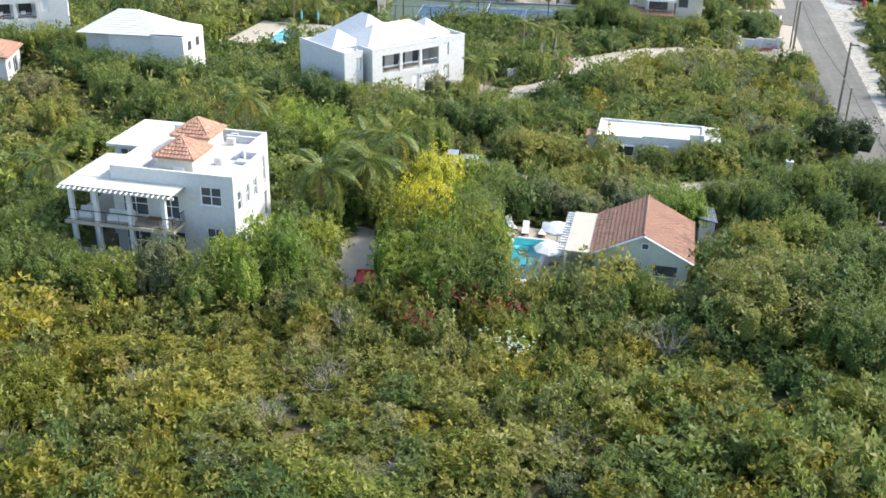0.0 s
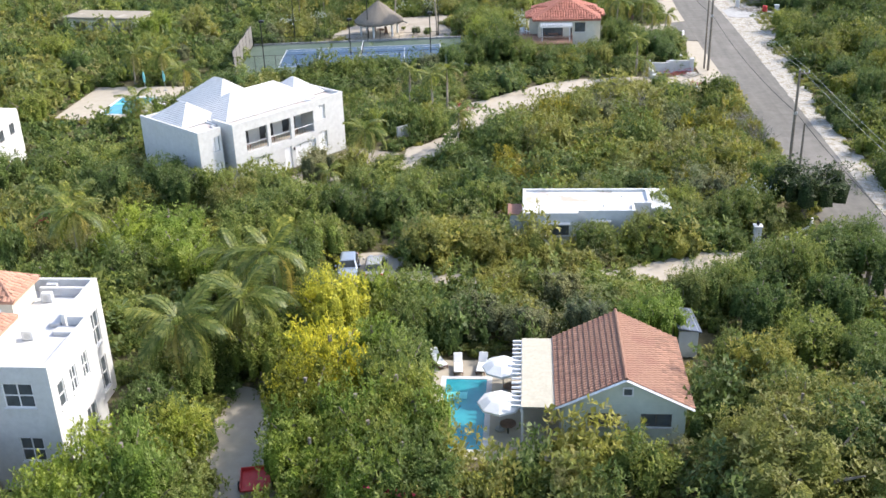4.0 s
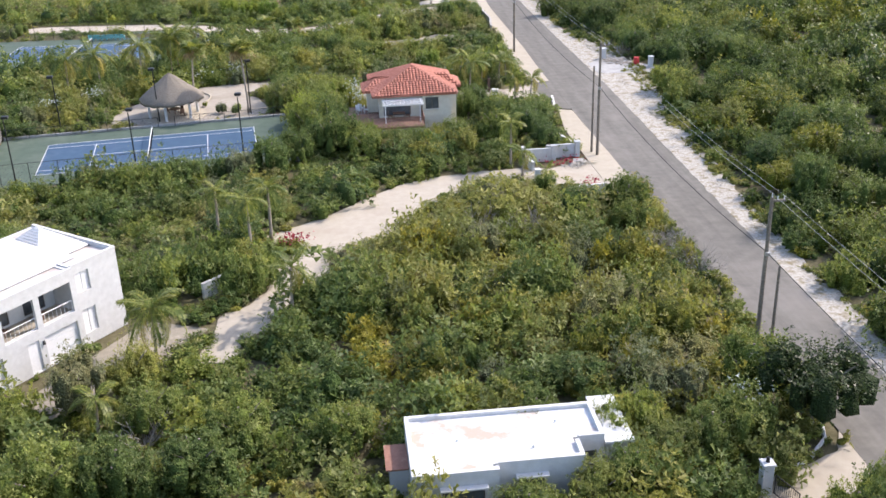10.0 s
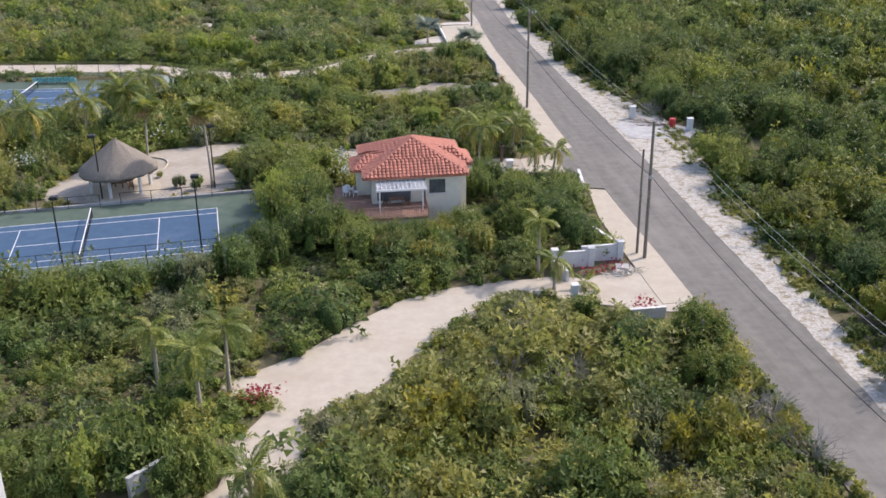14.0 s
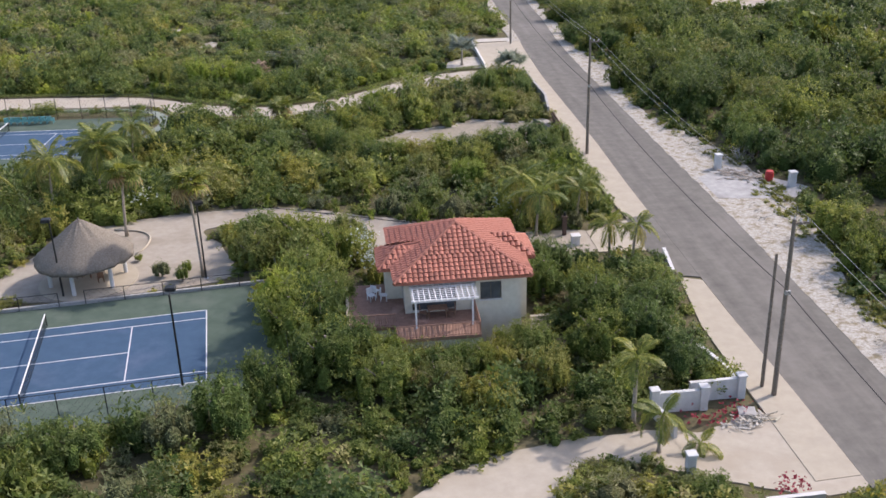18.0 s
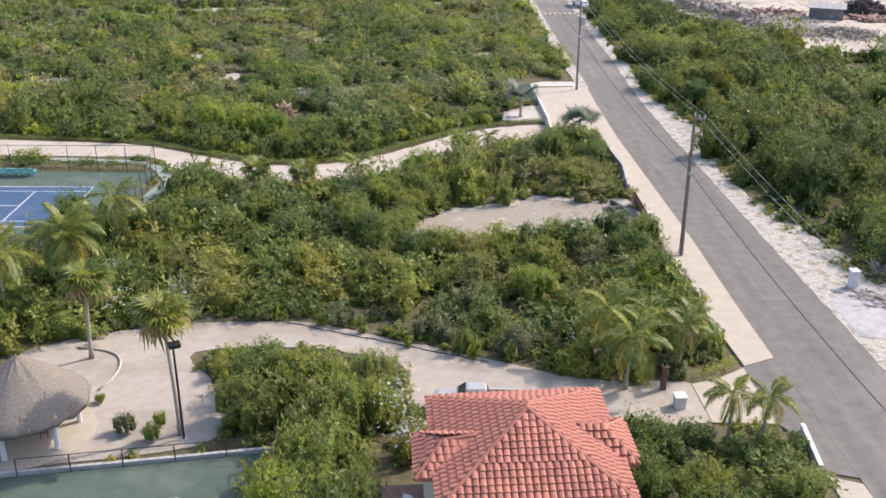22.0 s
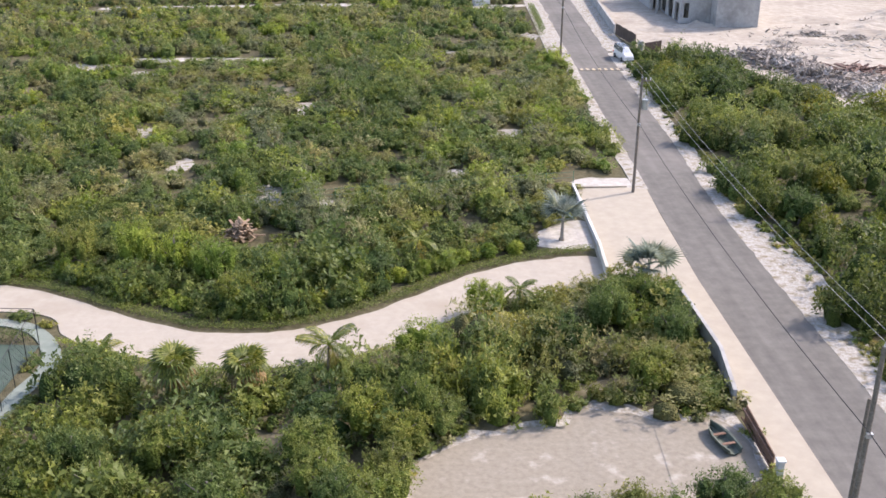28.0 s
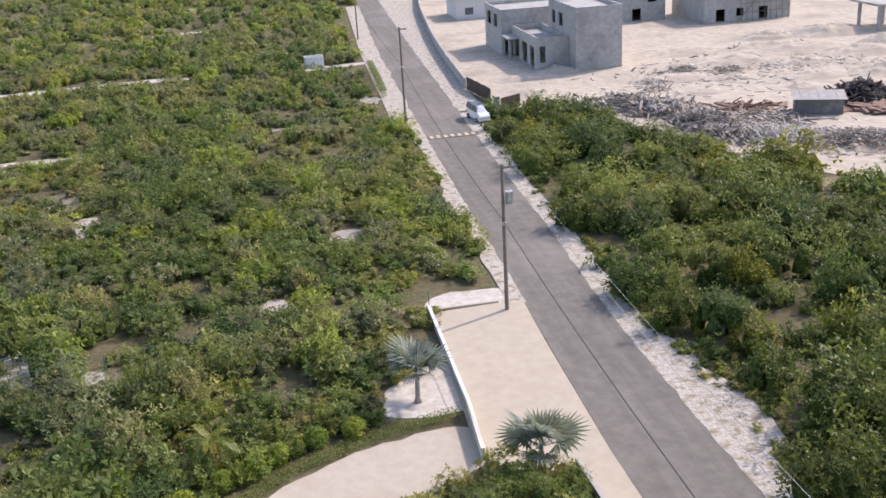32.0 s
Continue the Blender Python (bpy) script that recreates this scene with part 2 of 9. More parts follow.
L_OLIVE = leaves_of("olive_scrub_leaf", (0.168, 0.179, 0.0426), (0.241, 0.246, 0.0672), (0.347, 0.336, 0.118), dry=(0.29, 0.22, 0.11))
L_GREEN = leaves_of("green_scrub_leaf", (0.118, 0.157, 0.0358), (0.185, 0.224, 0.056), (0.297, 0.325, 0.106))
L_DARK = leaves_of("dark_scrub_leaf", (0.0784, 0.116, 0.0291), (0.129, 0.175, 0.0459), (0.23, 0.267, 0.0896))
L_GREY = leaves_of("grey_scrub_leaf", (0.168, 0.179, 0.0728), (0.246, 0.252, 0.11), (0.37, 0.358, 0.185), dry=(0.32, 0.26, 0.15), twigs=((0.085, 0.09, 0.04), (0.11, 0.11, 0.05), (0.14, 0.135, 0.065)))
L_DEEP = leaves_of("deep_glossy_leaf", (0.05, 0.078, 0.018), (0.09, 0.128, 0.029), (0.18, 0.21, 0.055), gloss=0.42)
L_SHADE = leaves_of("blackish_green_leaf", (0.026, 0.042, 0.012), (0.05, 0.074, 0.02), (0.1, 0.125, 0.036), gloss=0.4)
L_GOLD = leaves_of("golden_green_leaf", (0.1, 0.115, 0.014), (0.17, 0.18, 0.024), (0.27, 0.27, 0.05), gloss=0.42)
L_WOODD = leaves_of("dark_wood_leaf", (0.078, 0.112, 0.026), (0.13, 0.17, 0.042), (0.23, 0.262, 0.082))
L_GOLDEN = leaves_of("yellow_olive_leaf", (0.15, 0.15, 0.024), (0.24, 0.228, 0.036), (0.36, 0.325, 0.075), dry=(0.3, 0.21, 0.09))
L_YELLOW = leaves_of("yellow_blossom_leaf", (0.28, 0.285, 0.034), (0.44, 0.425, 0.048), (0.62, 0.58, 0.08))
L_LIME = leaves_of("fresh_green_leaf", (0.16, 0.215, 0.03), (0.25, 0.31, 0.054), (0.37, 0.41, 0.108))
L_PALM = foliage("palm_frond", (0.085, 0.12, 0.026), (0.17, 0.205, 0.048), (0.36, 0.355, 0.1), gloss=0.42)
L_SILVER = foliage("silver_palm_frond", (0.15, 0.18, 0.15), (0.22, 0.26, 0.23), (0.34, 0.38, 0.35))
L_FLOWER = foliage("white_blossom", (0.55, 0.52, 0.44), (0.7, 0.68, 0.6), (0.85, 0.83, 0.76))
L_PINK = foliage("red_bougainvillea", (0.22, 0.02, 0.035), (0.4, 0.04, 0.07), (0.5, 0.09, 0.14))
L_DEADP = foliage("dry_frond", (0.2, 0.13, 0.06), (0.33, 0.23, 0.11), (0.45, 0.35, 0.18))
L_YELLOWED = foliage("yellowed_frond", (0.22, 0.19, 0.05), (0.36, 0.31, 0.09), (0.5, 0.42, 0.15))
M_DEADWOOD = surface("bare_grey_twig", (0.24, 0.22, 0.19), (0.4, 0.37, 0.33), 6.0, 1.0, 0.95, bump=0.2)


# ---- mesh helpers ----
def thing(name, label, category, at=(0, 0, 0), turn=0.0, group="", kind=""):
    e = new(name)
    e.matrix_world = pose(*at, 0, 0, turn)
    return tagged(e, label, category, group, kind)


def part(name, bm, material, parent=None, label="", smooth=False):
    me = bpy.data.meshes.new(name)
    bm.normal_update()
    bm.to_mesh(me)
    bm.free()
    me.materials.append(material)
    if smooth:
        me.polygons.foreach_set("use_smooth", [True] * len(me.polygons))
    ob = new(name, me)
    ob.parent = parent
    if label:
        tagged(ob, label)
    return ob


def piece(name, mesh, parent, m):
    ob = new(name, mesh)
    ob.parent = parent
    ob.matrix_local = m
    return ob


def box(bm, x0, y0, z0, x1, y1, z1):
    v = [bm.verts.new((x, y, z)) for z in (z0, z1) for x, y in ((x0, y0), (x1, y0), (x1, y1), (x0, y1))]
    for f in ((3, 2, 1, 0), (4, 5, 6, 7), (0, 1, 5, 4), (1, 2, 6, 5), (2, 3, 7, 6), (3, 0, 4, 7)):
        bm.faces.new([v[i] for i in f])
    return bm


def boxes(*dims):
    bm = bmesh.new()
    for d in dims:
        box(bm, *d)
    return bm


def soft(bm, width=0.03, segments=1):
    bmesh.ops.bevel(bm, geom=bm.edges[:], offset=width, segments=segments, affect="EDGES", clamp_overlap=True)
    return bm


def prism(bm, pts, z0, z1):
    """An upright prism over a flat outline that runs counter-clockwise."""
    area = sum(a[0] * b[1] - b[0] * a[1] for a, b in zip(pts, pts[1:] + pts[:1]))
    pts = pts if area > 0 else pts[::-1]
    lo = [bm.verts.new((x, y, z0)) for x, y in pts]
    hi = [bm.verts.new((x, y, z1)) for x, y in pts]
    n = len(pts)
    base = bm.faces.new(lo[::-1])
    top = bm.faces.new(hi)
    for i in range(n):
        bm.faces.new((lo[i], lo[(i + 1) % n], hi[(i + 1) % n], hi[i]))
    bm.normal_update()
    bmesh.ops.triangulate(bm, faces=[base, top], ngon_method="EAR_CLIP")
    return bm


def rod(bm, a, b, r0, r1=None, n=8, caps=True):
    """A round bar from a to b."""
    a, b = Vector(a), Vector(b)
    r1 = r0 if r1 is None else r1
    q = (b - a).to_track_quat("Z", "Y")
    rings = []
    for p, r in ((a, r0), (b, r1)):
        rings.append([bm.verts.new(p + q @ Vector((r * math.cos(2 * math.pi * i / n), r * math.sin(2 * math.pi * i / n), 0))) for i in range(n)])
    for i in range(n):
        bm.faces.new((rings[0][i], rings[0][(i + 1) % n], rings[1][(i + 1) % n], rings[1][i]))
    if caps:
        bm.faces.new(rings[0][::-1])
        bm.faces.new(rings[1])
    return bm


def tube(bm, pts, radii, n=8):
    """A bent round bar, in one piece, through pts."""
    pts = [Vector(p) for p in pts]
    rings = []
    for i, p in enumerate(pts):
        d = pts[min(i + 1, len(pts) - 1)] - pts[max(i - 1, 0)]
        q = d.to_track_quat("Z", "Y")
        rings.append([bm.verts.new(p + q @ Vector((radii[i] * math.cos(2 * math.pi * k / n), radii[i] * math.sin(2 * math.pi * k / n), 0))) for k in range(n)])
    for a, b in zip(rings, rings[1:]):
        for k in range(n):
            bm.faces.new((a[k], a[(k + 1) % n], b[(k + 1) % n], b[k]))
    bm.faces.new(rings[0][::-1])
    bm.faces.new(rings[-1])
    return bm


def rounded(pts, steps=6, jitter=0.0):
    """A closed outline through pts, smoothed, with uneven edges."""
    out, n = [], len(pts)
    for i in range(n):
        p0, p1, p2, p3 = (np.array(pts[(i + k) % n], float) for k in (-1, 0, 1, 2))
        for s in range(steps):
            u = s / steps
            q = 0.5 * (2 * p1 + (p2 - p0) * u + (2 * p0 - 5 * p1 + 4 * p2 - p3) * u * u + (3 * p1 - p0 - 3 * p2 + p3) * u ** 3)
            if jitter:
                q = q + jitter * np.array([noise.noise((q[0] * 0.7, q[1] * 0.7, 3.0)), noise.noise((q[0] * 0.7, q[1] * 0.7, 9.0))]) * 2
            out.append((float(q[0]), float(q[1])))
    return out


CLEAR = []          # outlines with no scrub on them, each with a margin


def clearing(pts, margin=0.0):
    CLEAR.append((np.array(pts, float), margin))


def slab(name, pts, top, material, label, category, thick=0.12, margin=0.0, keep=True):
    if keep:
        clearing(pts, margin)
    return tagged(part(name, prism(bmesh.new(), pts, top - thick, top), material), label, category, kind="structure")

# ---- ground, road and drives ----
bm = bmesh.new()
xs = sorted({*np.linspace(-150, 160, 63).round(1), -2400.0, -1200.0, -600.0, -300.0, 300.0, 600.0, 1200.0, 2400.0})
ys = sorted({*np.linspace(-60, 620, 137).round(1), -2400.0, -1000.0, -400.0, -150.0, 800.0, 1200.0, 2800.0})
grid = [[bm.verts.new((float(x), float(y), 0.05 * noise.noise((x * 0.08, y * 0.08, 0)) - 0.06)) for x in xs] for y in ys]
for j in range(len(ys) - 1):
    for i in range(len(xs) - 1):
        bm.faces.new((grid[j][i], grid[j][i + 1], grid[j + 1][i + 1], grid[j + 1][i]))
tagged(part("ground", bm, M_GROUND, smooth=True), "sandy ground with leaf litter under coastal scrub", "ground", kind="structure")


def road_left(y):
    return float(np.interp(y, (0, 155, 172, 200, 213, 245, 260, 272, 300, 335, 395, 476, 620), (19.9, 19.8, 19.6, 19.6, 19.9, 19.8, 20.3, 20.7, 21.4, 22.6, 25.0, 30.0, 43.0)))


def road_right(y):
    return float(np.interp(y, (0, 110, 130, 155, 190, 212, 245, 260, 270, 285, 300, 335, 395, 476, 620), (26.0, 25.9, 26.2, 26.5, 26.9, 26.7, 26.5, 26.6, 27.0, 27.9, 28.3, 29.6, 32.2, 36.2, 49.5)))


def strip(left, right, y0, y1, step=4.0):
    yy = np.arange(y0, y1 + 0.1, step)
    return [(right(y), float(y)) for y in yy] + [(left(y), float(y)) for y in yy[::-1]]


slab("road", strip(road_left, road_right, -60, 620, 5), 0.03, M_ASPHALT, "worn grey asphalt road running straight through the scrub", "road", margin=0.3)
# worn sand verge along the far side of the road
verge = lambda y: float(np.interp(y, (60, 110, 131, 146, 161, 175, 188, 205, 215, 224, 238, 247, 255, 264, 280, 296, 326, 336), (27.8, 27.9, 28.4, 28.9, 30.2, 30.6, 33.6, 33.2, 31.0, 28.6, 29.4, 30.8, 29.6, 28.7, 29.5, 29.9, 31.3, 32.4))) + 0.7 * noise.noise((y * 0.31, 4.0, 0)) + 0.4 * noise.noise((y * 1.1, 9.0, 0))
M_VERGE = surface("rubbly_white_sand", (0.27, 0.245, 0.2), (0.53, 0.505, 0.455), 4.0, 1.2, 0.95, bump=0.7, stain=(0.24, 0.205, 0.135), stain_at=(0.5, 0.64), spec=0.1)
slab("sand_verge", strip(lambda y: road_right(y) - 0.25 + 0.25 * noise.noise((y * 0.6, 1.0, 0)), verge, 60, 336, 1.2), 0.045, M_VERGE, "bright white sand verge with rubble beside the road", "verge", margin=-0.8)
near_verge = lambda y: road_left(y) - 1.3 - 1.4 * max(0.0, noise.noise((y * 0.2, 7.0, 0)))
slab("sand_verge_left", strip(near_verge, lambda y: road_left(y) + 0.2 + 0.2 * noise.noise((y * 0.6, 5.0, 0)), 268, 336, 1.2), 0.045, M_VERGE, "thin white sand verge beside the road", "verge", margin=-0.3)
slab("sand_verge_far", strip(lambda y: road_left(y) - 3.3, lambda y: road_left(y) + 0.2 + 0.5 * noise.noise((y * 0.2, 5.0, 0)), 336, 470, 3), 0.045, M_VERGE, "pale sandy verge along the far road", "verge", margin=0.9)
wall_line = lambda y: float(np.interp(y, (336, 352, 376, 402, 446, 480), (33.6, 33.8, 35.3, 37.5, 42.4, 47.9)))
slab("sand_verge_wall", strip(lambda y: road_right(y) - 0.2 + 0.4 * noise.noise((y * 0.3, 2.0, 0)), wall_line, 337.2, 478, 2), 0.042, M_VERGE, "wide sandy verge below a boundary wall", "verge", margin=0.9)

PAVES = [
    ("pavement", [(19.75, 151.4), (19.75, 160.0), (19.55, 172.0), (19.55, 177.4), (17.9, 178.2), (16.9, 170.0), (16.9, 161.0), (17.0, 151.2)], "pale concrete footway with a ragged edge by the road"),
    ("pavement_long", [(19.55, 192.0), (19.6, 201.0), (19.85, 213.0), (19.75, 245.0), (20.2, 260.0), (20.55, 268.0), (18.6, 268.5), (12.9, 268.2), (12.2, 252.0), (11.8, 245.3), (16.8, 243.5), (17.6, 231.0), (16.9, 216.5), (16.8, 199.0), (17.1, 191.0)], "smooth pale concrete footway that widens into a parking bay"),
]
for n_, p_, l_ in PAVES:
    slab(n_, p_, 0.055 if n_ == "pavement" else 0.1, M_PAVE, l_, "pavement", thick=0.2, margin=0.0)
slab("gate_apron", [(19.57, 178.0), (19.57, 192.0), (17.0, 190.9), (16.85, 183.9), (18.0, 181.5), (17.9, 178.6)], 0.05, M_ASPHALT, "grey asphalt apron in front of a gate", "apron")

slab("drive_mouth", [(12.8, 184.2), (16.83, 183.8), (16.98, 190.8), (14.6, 189.4), (12.8, 188.9)], 0.06, M_PAVE, "pale concrete mouth of a sand drive", "drive")
DRIVES = [
    ("drive_villa", [(-20.2, 121.5), (-19.4, 124.5), (-19.1, 127.7), (-18.7, 128.8), (-16.9, 129.9), (-15.1, 134.3), (-15.1, 136.8), (-13.3, 139.3), (-13.4, 141.2), (-16.5, 143.1), (-10.9, 147.6), (-3.6, 154.6), (3.0, 157.0), (9.2, 157.4), (12.5, 157.0), (15.8, 158.0), (19.8, 156.5), (19.9, 151.0), (16.5, 150.0), (11.0, 152.6), (5.2, 155.0), (2.8, 152.0), (-0.6, 149.0), (-6.0, 141.6), (-10.2, 139.0), (-10.9, 134.0), (-11.6, 132.4), (-12.8, 129.6), (-13.6, 128.2), (-15.2, 126.0), (-17.0, 124.0), (-17.6, 121.5)], "pale crushed-limestone drive winding to a villa"),
    ("drive_cottage", [(-21.5, 90.8), (-17.0, 91.0), (-14.5, 94.3), (-6.0, 94.4), (1.5, 96.0), (4.3, 94.6), (9.4, 97.2), (17.1, 100.5), (20.4, 100.5), (20.4, 107.6), (19.0, 105.3), (16.6, 103.9), (12.7, 102.3), (9.1, 101.0), (4.3, 98.9), (0.0, 97.6), (-8.0, 96.4), (-15.2, 97.0), (-16.6, 100.0), (-20.8, 99.8)], "pale sandy drive past a low white cottage"),
    ("drive_palapa", [(-37.0, 183.0), (-19.2, 183.6), (-19.4, 190.5), (-21.5, 195.3), (-13.0, 195.4), (-6.8, 192.6), (-5.6, 187.0), (5.6, 184.6), (13.0, 184.4), (13.1, 188.8), (6.1, 190.0), (0.0, 192.8), (-7.3, 196.4), (-14.0, 199.5), (-23.0, 199.8), (-28.8, 198.6), (-31.6, 197.2), (-34.4, 195.0)], "pale sand drive and yard round a thatched shelter"),
    ("drive_court", [(-62.0, 249.0), (-42.5, 246.6), (-35.3, 244.8), (-28.2, 240.6), (-21.2, 237.1), (-15.4, 236.7), (-10.5, 238.4), (-5.2, 242.0), (1.0, 247.2), (6.6, 249.7), (12.0, 250.4), (11.8, 245.6), (2.6, 241.4), (-2.6, 237.7), (-8.0, 233.4), (-12.5, 231.6), (-18.5, 231.5), (-23.7, 232.9), (-30.5, 236.4), (-33.6, 240.3), (-44.0, 241.6), (-62.0, 244.0)], "smooth pale drive that winds between hedges to a court"),
    ("drive_house", [(-26.0, 78.5), (-25.4, 74.0), (-24.6, 69.0), (-22.6, 66.4), (-19.8, 66.4), (-19.6, 70.0), (-21.2, 74.0), (-23.4, 78.5)], "pale concrete drive between trees beside a white house"),
]
for n_, p_, l_ in DRIVES:
    slab(n_, rounded(p_, 6, 0.16), 0.02, M_YARD if n_ == "drive_palapa" else M_DRIVE, l_, "drive", margin={"drive_cottage": -0.7, "drive_house": -0.6, "drive_villa": -0.35, "drive_palapa": -0.2}.get(n_, 0.1))
# sandy cut lines and bare spots in the far scrub
GAPS = [[(-64, 379.4), (-40, 381.4), (-20, 383.4), (-12, 382.4), (-12, 385.2), (-20, 386.4), (-40, 384.6), (-64, 382.6)], [(11, 380), (20.5, 382.4), (20.5, 384.6), (11, 383)], [(-48, 330.4), (-34, 331.0), (-22, 330.0), (-22, 332.4), (-34, 333.6), (-48, 333.2)]]
for x, y, a, b in ((-18.4, 301.6, 1.6, 3.6), (8.0, 289.0, 2.8, 1.9), (-19.0, 267.6, 2.2, 3.2), (-30.1, 277.6, 1.5, 2.6), (18.0, 350.6, 1.6, 3.2), (-54.0, 327.0, 5.0, 2.6), (-45.0, 322.0, 3.0, 2.0), (-13.3, 264.8, 1.2, 1.2), (0.6, 274.0, 1.0, 1.6), (-37.0, 290.6, 1.6, 2.2), (4.0, 337.4, 2.6, 1.4), (-55.0, 276.0, 2.4, 2.4), (-15.5, 443.0, 7.0, 2.4)):
    GAPS.append([(x + a * (1 + 0.3 * noise.noise((x, y, k))) * math.cos(k * 0.785), y + b * (1 + 0.3 * noise.noise((y, x, k))) * math.sin(k * 0.785)) for k in range(8)])
for k, q in enumerate(GAPS):
    slab("sand_track" if k < 3 else "sand_patch", rounded(q, 4, 0.25), 0.012, M_SAND if k < 3 else M_VERGE, "sandy track cut through the scrub" if k < 3 else "bare patch of pale sand among the scrub", "sand", margin=0.15 if k < 3 else -0.75)
M_LOT = surface("packed_beige_sand", (0.245, 0.218, 0.17), (0.335, 0.3, 0.24), 2.4, 0.5, 0.95, bump=0.4, stain=(0.46, 0.42, 0.36), stain_at=(0.56, 0.72), spec=0.1)
slab("lot_rim", rounded([(-6.0, 213.0), (-5.6, 217.0), (-3.9, 220.6), (0.3, 223.0), (4.8, 224.3), (7.0, 226.2), (10.9, 225.0), (14.2, 224.1), (16.4, 224.2), (16.4, 217.2), (9.0, 213.6), (2.0, 212.6)], 4, 0.45), -0.012, M_VERGE, "ragged rim of white sand round a bare lot", "lot", margin=-0.5)
slab("bare_lot", rounded([(-5.8, 213.0), (-5.4, 217.0), (-3.4, 220.2), (0.6, 222.4), (4.7, 223.5), (6.8, 225.0), (10.6, 223.8), (15.6, 223.0), (15.8, 217.4), (9.0, 214.0), (2.0, 213.0)], 4, 0.4), 0.0, M_LOT, "bare lot of packed pale sand", "lot", keep=False)
slab("bay_sand", rounded([(13.2, 269.0), (13.4, 271.4), (16.4, 272.0), (19.9, 271.2), (20.3, 268.9)], 3, 0.3), 0.01, M_SAND, "patch of white sand at the end of a parking bay", "sand", margin=-0.1)
M_SITE = surface("churned_limestone", (0.335, 0.294, 0.234), (0.51, 0.46, 0.384), 0.7, 0.09, 0.95, bump=0.9, stain=(0.33, 0.29, 0.235), stain_at=(0.5, 0.66), spec=0.1)
slab("building_site", rounded([(34.2, 352), (35.6, 376), (37.9, 402), (46.5, 470), (120, 440), (140, 400), (125, 340), (92, 292), (70, 284), (64, 288), (58.5, 296), (55, 302), (55.5, 308), (47.8, 322), (46.5, 333), (40, 335.4), (36.0, 337.5)], 5, 0.4), -0.01, M_SITE, "building site of churned white limestone sand", "building site", margin=-1.0)
slab("villa_yard", [(-24.6, 128.5), (-31.6, 117.2), (-28.6, 115.0), (-23.0, 121.0), (-19.8, 126.5)], 0.0, M_LOT, "grey paved yard in front of a white villa", "yard")
slab("pool_deck", [(-12.2, 71.5), (-4.0, 71.5), (-4.0, 82.8), (-12.2, 82.8)], 0.04, M_PAVE, "pale stone deck round a pool", "deck", margin=0.2)

# ---- parts of houses ----
def wall_with(bm, a, b, z0, z1, openings=(), thick=0.25):
    """A wall from a to b, its thickness to the left of that way, with openings (from, to, sill, head) along it."""
    a, b = Vector((*a, 0)), Vector((*b, 0))
    d = (b - a).normalized()
    n = Vector((-d.y, d.x, 0))
    span = (b - a).length
    cuts = sorted({0.0, span, *[o[0] for o in openings], *[o[1] for o in openings]})
    for u0, u1 in zip(cuts, cuts[1:]):
        mid, z = (u0 + u1) / 2, z0
        holes = sorted((o[2], o[3]) for o in openings if o[0] < mid < o[1])
        for h0, h1 in (*holes, (z1, z1)):
            if h0 - z > 0.01:
                c = [a + d * u0, a + d * u1, a + d * u1 + n * thick, a + d * u0 + n * thick]
                v = [bm.verts.new((p.x, p.y, zz)) for zz in (z, h0) for p in c]
                for f in ((3, 2, 1, 0), (4, 5, 6, 7), (0, 1, 5, 4), (1, 2, 6, 5), (2, 3, 7, 6), (3, 0, 4, 7)):
                    bm.faces.new([v[i] for i in f])
            z = h1
    bmesh.ops.remove_doubles(bm, verts=bm.verts[:], dist=0.0005)
    return bm


M_FRAME = surface("dark_window_frame", (0.06, 0.055, 0.05), (0.11, 0.1, 0.09), 6.0, 1.0, 0.6, bump=0.03)
M_FRAMEW = surface("white_window_frame", (0.7, 0.7, 0.7), (0.8, 0.8, 0.8), 6.0, 1.0, 0.6, bump=0.03)


def window_in(parent, a, b, o, across=2, up=1, material=None, sill=True, name="window"):
    """A framed window in the opening o of the wall from a to b."""
    a, b = Vector((*a, 0)), Vector((*b, 0))
    d = (b - a).normalized()
    n = Vector((-d.y, d.x, 0))
    u0, u1, z0, z1 = o
    m = Matrix(((d.x, n.x, 0, a.x + d.x * u0), (d.y, n.y, 0, a.y + d.y * u0), (0, 0, 1, z0), (0, 0, 0, 1)))
    w, h, f = u1 - u0, z1 - z0, 0.07
    bm = bmesh.new()
    ring = [[bm.verts.new((x, y, z)) for x, z in ((e, e), (w - e, e), (w - e, h - e), (e, h - e))] for y, e in ((0.06, 0), (0.06, f), (0.14, f), (0.14, 0))]
    for j in range(4):
        for i in range(4):
            bm.faces.new((ring[j][i], ring[j][(i + 1) % 4], ring[(j + 1) % 4][(i + 1) % 4], ring[(j + 1) % 4][i]))
    bmesh.ops.recalc_face_normals(bm, faces=bm.faces)
    fr = part(name, bm, material or M_FRAMEW, parent)
    fr.matrix_local = m
    for i in range(1, across):
        part("mullion", boxes((w * i / across - f / 2, 0.065, f, w * i / across + f / 2, 0.135, h - f)), material or M_FRAMEW, fr)
    for i in range(1, up):
        part("glazing_bar", boxes((f, 0.07, h * i / up - f / 2, w - f, 0.13, h * i / up + f / 2)), material or M_FRAMEW, fr)
    for i in range(across):
        g = part("pane", boxes((w * i / across + f / 2, 0.095, f, w * (i + 1) / across - f / 2, 0.105, h - f)), M_GLASS, fr)
    if sill:
        part("sill", boxes((-0.08, -0.1, -0.08, w + 0.08, 0.05, -0.005)), M_WHITE, fr)
    return fr


